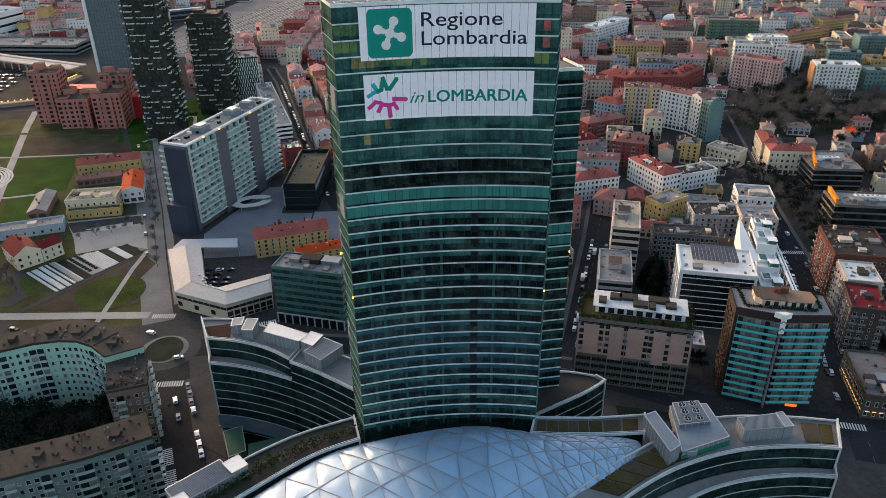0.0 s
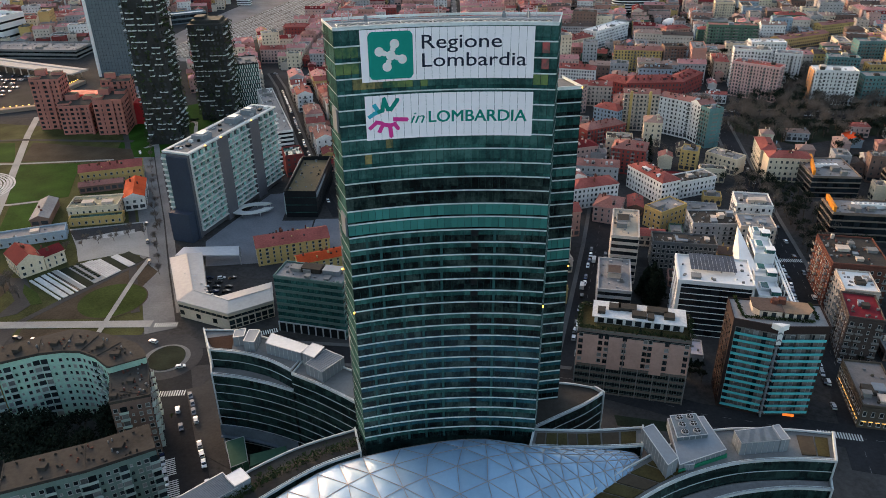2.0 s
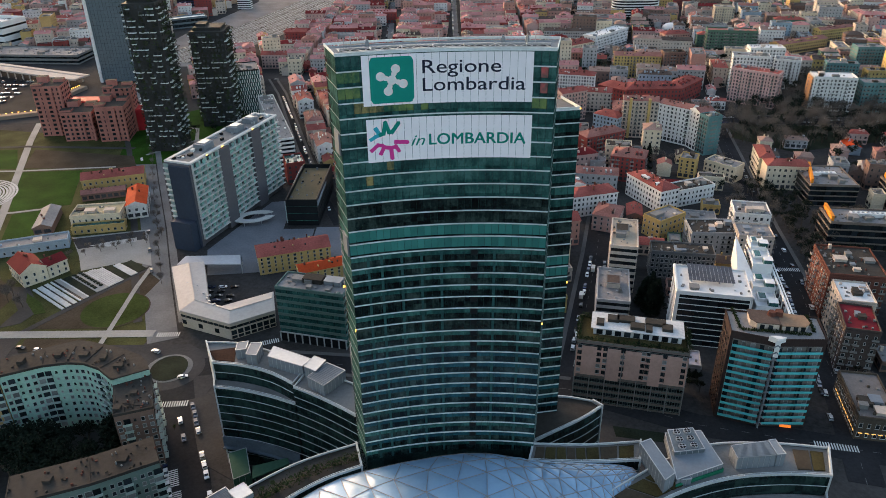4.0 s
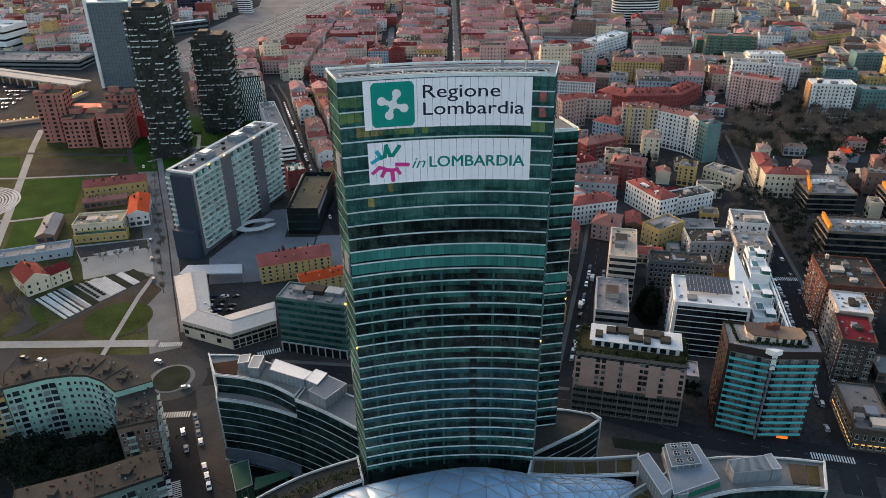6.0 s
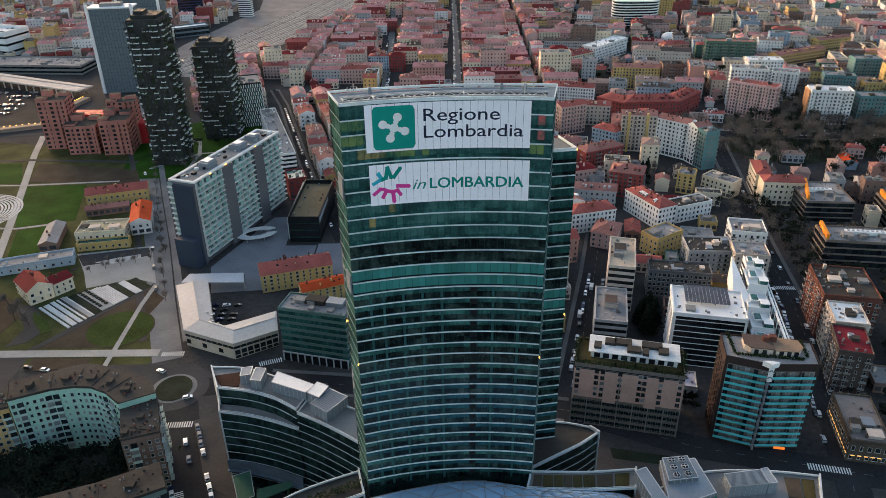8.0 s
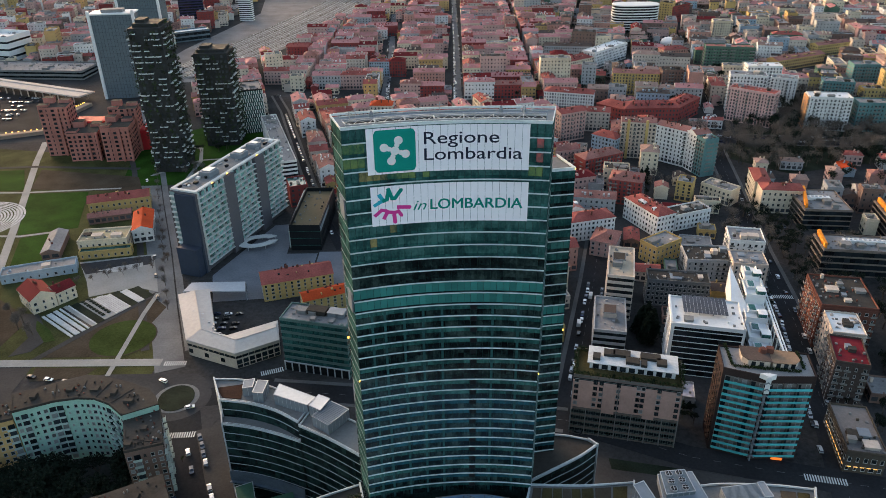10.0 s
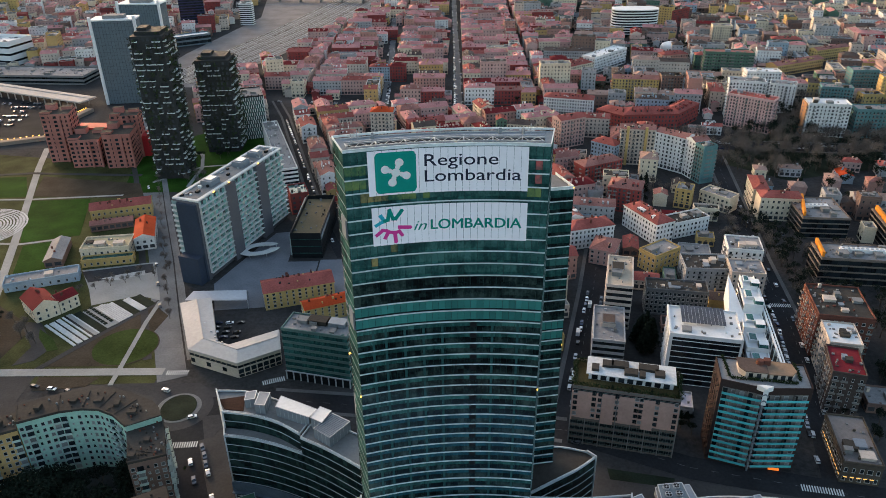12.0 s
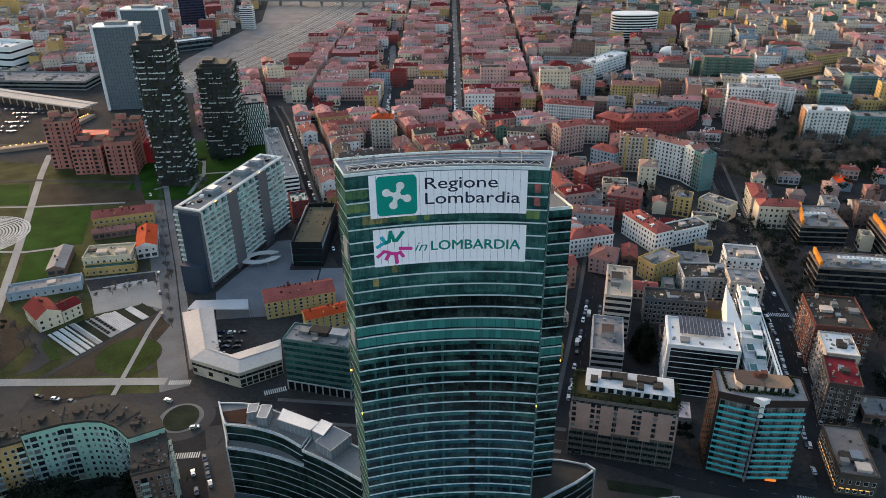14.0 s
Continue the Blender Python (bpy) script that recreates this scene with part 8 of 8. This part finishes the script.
grove("dark", 330, 400, 30, 50, 14, 1.2)
grove("dark", 290, 330, 40, 20, 10, 1.2)
grove("dark", 470, 620, 90, 90, 70, 1.5)
grove("dark", 560, 800, 100, 100, 60, 1.5)
tree_row("dark", (194, 322), (224, 500), 8, 0, 0.95)
tree_row("dark", (173, 330), (203, 490), 12, 0, 0.8)
tree_row("dark", (176, 252), (190, 300), 9, 0, 0.7)
for cx, cy, rx, ry, n in ((206, 420, 6, 40, 26), (212, 360, 9, 30, 18), (232, 402, 24, 10, 22), (250, 330, 40, 12, 26), (182, 400, 3, 60, 14), (300, 470, 60, 14, 30), (400, 500, 70, 20, 40)):
    for k in range(n):
        grove("dark" if k % 3 else "bare", cx, cy, rx, ry, 1, trees.uniform(0.8, 1.25))
town_trees = random.Random(9)
strip_edge = [(223.0, 558.0), (264.0, 519.0), (347.0, 541.0), (409.0, 656.0), (373.0, 724.0), (317.0, 652.0), (278.0, 636.0)]
planted = 0
while planted < 250:
    x, y = town_trees.uniform(150, 480), town_trees.uniform(420, 720)
    if inside((x, y), strip_edge):
        tree("bare" if town_trees.random() < 0.7 else "dark", x, y, town_trees.uniform(1.1, 1.9))
        planted += 1
spots = 0
while spots < 420:
    x, y = town_trees.uniform(60, 700), town_trees.uniform(480, 1250)
    if abs(x) < 150 + y * 0.55 and free(x, y, 0, 5, 5):
        tree("bare" if town_trees.random() < 0.6 else "dark", x, y, town_trees.uniform(0.9, 1.5))
        spots += 1
tagged(part("far_trees", WOODS, WOOD_SLOTS), "bare and evergreen trees among the far houses", "trees", "", "stuff")

# ---------------------------------------------------------------- cars


def car_meshes(paint):
    b = Build()
    side = [(-2.15, 0.35), (2.15, 0.35), (2.2, 0.75), (1.25, 0.92), (-2.1, 0.95)]
    for s in (-0.86, 0.86):
        b.face([(x, s, z) for x, z in (side if s < 0 else side[::-1])])
    for (x1, z1), (x2, z2) in zip(side, side[1:] + side[:1]):
        b.face([(x1, -0.86, z1), (x1, 0.86, z1), (x2, 0.86, z2), (x2, -0.86, z2)])
    b.prism([(-1.65, -0.7), (0.35, -0.7), (0.35, 0.7), (-1.65, 0.7)], 1.38, 1.46)
    body = b.mesh("body", [paint])
    return body


g = Build()
k = len(g.v)
g.v += [(-2.0, -0.8, 0.93), (1.2, -0.8, 0.9), (1.2, 0.8, 0.9), (-2.0, 0.8, 0.93), (-1.65, -0.68, 1.4), (0.35, -0.68, 1.4), (0.35, 0.68, 1.4), (-1.65, 0.68, 1.4)]
g.f += [(0, 1, 5, 4), (1, 2, 6, 5), (2, 3, 7, 6), (3, 0, 4, 7)]
g.m += [0] * 4
GLASS = g.mesh("cabin_glass", [surface("car glass", (0.015, 0.018, 0.02), 0.08, 0.2, 1.0, spec=0.9)])
wl = Build()
for i in range(10):
    a0, a1 = 2 * math.pi * i / 10, 2 * math.pi * (i + 1) / 10
    wl.face([(0.32 * math.cos(a0), -0.1, 0.32 + 0.32 * math.sin(a0)), (0.32 * math.cos(a1), -0.1, 0.32 + 0.32 * math.sin(a1)), (0.32 * math.cos(a1), 0.1, 0.32 + 0.32 * math.sin(a1)), (0.32 * math.cos(a0), 0.1, 0.32 + 0.32 * math.sin(a0))])
wl.face([(0.32 * math.cos(2 * math.pi * i / 10), -0.1, 0.32 + 0.32 * math.sin(2 * math.pi * i / 10)) for i in range(10)])
wl.face([(0.32 * math.cos(-2 * math.pi * i / 10), 0.1, 0.32 + 0.32 * math.sin(-2 * math.pi * i / 10)) for i in range(10)])
WHEEL = wl.mesh("wheel", [RUBBER])
PAINTS = [(nm, car_meshes(surface(nm + " car paint", rgb, 0.25, 0.05, 1.0, metal=0.2, spec=0.8))) for nm, rgb in
          (("white", (0.7, 0.7, 0.7)), ("silver", (0.4, 0.41, 0.42)), ("black", (0.015, 0.015, 0.017)), ("grey", (0.09, 0.09, 0.1)), ("dark blue", (0.02, 0.03, 0.08)), ("red", (0.3, 0.02, 0.02)))]
cars = random.Random(5)
QUEUE, QUEUE_SLOTS = Build(), []


def car(x, y, yaw, which=None, z=0.0):
    nm, body = PAINTS[which] if which is not None else cars.choice(PAINTS[:5] + PAINTS[:4])
    if y > 400:
        m, n = pose(x, y, z, 0, 0, yaw), len(QUEUE.v)
        for me in (body, GLASS):
            if me.materials[0] not in QUEUE_SLOTS:
                QUEUE_SLOTS.append(me.materials[0])
            n = len(QUEUE.v)
            QUEUE.v += [tuple(m @ v.co) for v in me.vertices]
            QUEUE.f += [tuple(n + q for q in f.vertices) for f in me.polygons]
            QUEUE.m += [QUEUE_SLOTS.index(me.materials[0])] * len(me.polygons)
        return
    root = thing("car", f"{nm} car parked or waiting on the asphalt", "car", x, y, z, yaw, "cars in the streets")
    part("body", body, None, root), part("cabin_glass", GLASS, None, root)
    for wx in (-1.35, 1.35):
        for wy in (-0.8, 0.8):
            part("wheel", WHEEL, None, root, m=pose(wx, wy, 0))


def car_row(a, b, step, off, fill=0.8, jitter=0.4):
    A, B = Vector(a), Vector(b)
    d = (B - A).normalized()
    ang = math.degrees(math.atan2(d.y, d.x))
    for i in range(int((B - A).length / step)):
        if cars.random() < fill:
            p = A + d * (i + 0.5) * step + Vector((-d.y, d.x)) * (off + cars.uniform(-jitter, jitter) * 0.5)
            car(p.x, p.y, ang + cars.choice((0, 180)) + cars.uniform(-2, 2))


car_row((-111, 236), (-100, 212), 5.4, 6.6), car_row((-111, 234), (-88, 182), 5.4, -6.4), car_row((-110, 232), (-90, 185), 11, 1.8, 0.7)
car_row((-99, 208), (-75, 150), 5.4, 6.6)
car_row((60, 270), (86, 362), 6.2, 2.5, 0.75), car_row((60, 270), (86, 362), 6, -5.4, 0.5)
car_row((163, 236), (183, 320), 5.6, 7, 0.75), car_row((163, 236), (183, 320), 13, -2, 0.6), car_row((183, 320), (194, 395), 5.6, 7, 0.75), car_row((183, 320), (194, 395), 18, -2.5, 0.6)
car_row((194, 395), (213, 500), 5.6, 7, 0.7), car_row((194, 395), (213, 500), 12, -2.5, 0.5)
car_row((-153, 338), (-230, 537), 26, 2, 0.5), car_row((200, 600), (400, 580), 8.5, 8.5, 0.5), car_row((200, 592), (400, 572), 24, 0, 0.6)
car_row((-66, 412), (-150, 690), 6.5, 2.2, 0.7), car_row((-58, 715), (-63, 930), 6, -3.4, 0.6), car_row((16, 715), (19, 930), 6, 3.4, 0.6)
car_row((222, 425), (222, 450), 5.5, 0, 0.6), car_row((52, 240), (98, 224), 9, -2, 0.5)
for x, y, a, c in ((-114, 256, 20, 0), (-187, 277, -10, 0), (-196, 279, -10, 2), (-178, 275, -20, 3), (153, 225, 80, 1), (158, 240, 75, 0), (-132, 275, 150, 0), (58, 262, 75, 0)):
    car(x, y, a, c)
for j in range(7):
    for i in range(48):
        x = -560 + i * 3.2
        if cars.random() < 0.5 and x < -385 - j * 4:
            car(x + cars.uniform(-0.3, 0.3), 660 + j * 14 + (i % 2) * 0.8, 90 + cars.uniform(-3, 3))
for x0, y0, x1, y1, n in ((-172, 745, 130, 700, 30), (-60, 720, -72, 1300, 60), (18, 720, 22, 1300, 60), (200, 603, 420, 574, 40)):
    for i in range(n):
        s, side = (i + cars.random()) / n, cars.choice((-3.2, 3.2))
        a = math.atan2(y1 - y0, x1 - x0)
        car(x0 + (x1 - x0) * s - math.sin(a) * side, y0 + (y1 - y0) * s + math.cos(a) * side, math.degrees(a))
for i in range(12):
    if cars.random() < 0.8:
        car(-122 + (i % 3) * 6.0, 318 + (i // 3) * 4.5, 20 + cars.uniform(-4, 4))
for i, (x, y) in enumerate(((62, 282), (70, 318), (57, 255), (81, 345))):
    van = thing("van", "white delivery van in the narrow street", "van", x, y, 0, 75, "cars in the streets")
    b = Build()
    b.box(-0.5, 0, 0.4, 4.2, 2.0, 2.2), b.box(2.1, 0, 0.4, 1.1, 1.9, 1.3)
    part("body", b, WHITE_PAINT, van)
    b = Build()
    b.box(2.2, 0, 1.7, 0.7, 1.8, 0.6)
    part("windscreen", b, DARK_METAL, van)
    for wx in (-1.7, 1.7):
        for wy in (-0.9, 0.9):
            part("wheel", WHEEL, None, van, m=pose(wx, wy, 0))
tagged(part("far_cars", QUEUE, QUEUE_SLOTS), "parked cars in the far streets and car park", "cars", "", "stuff")
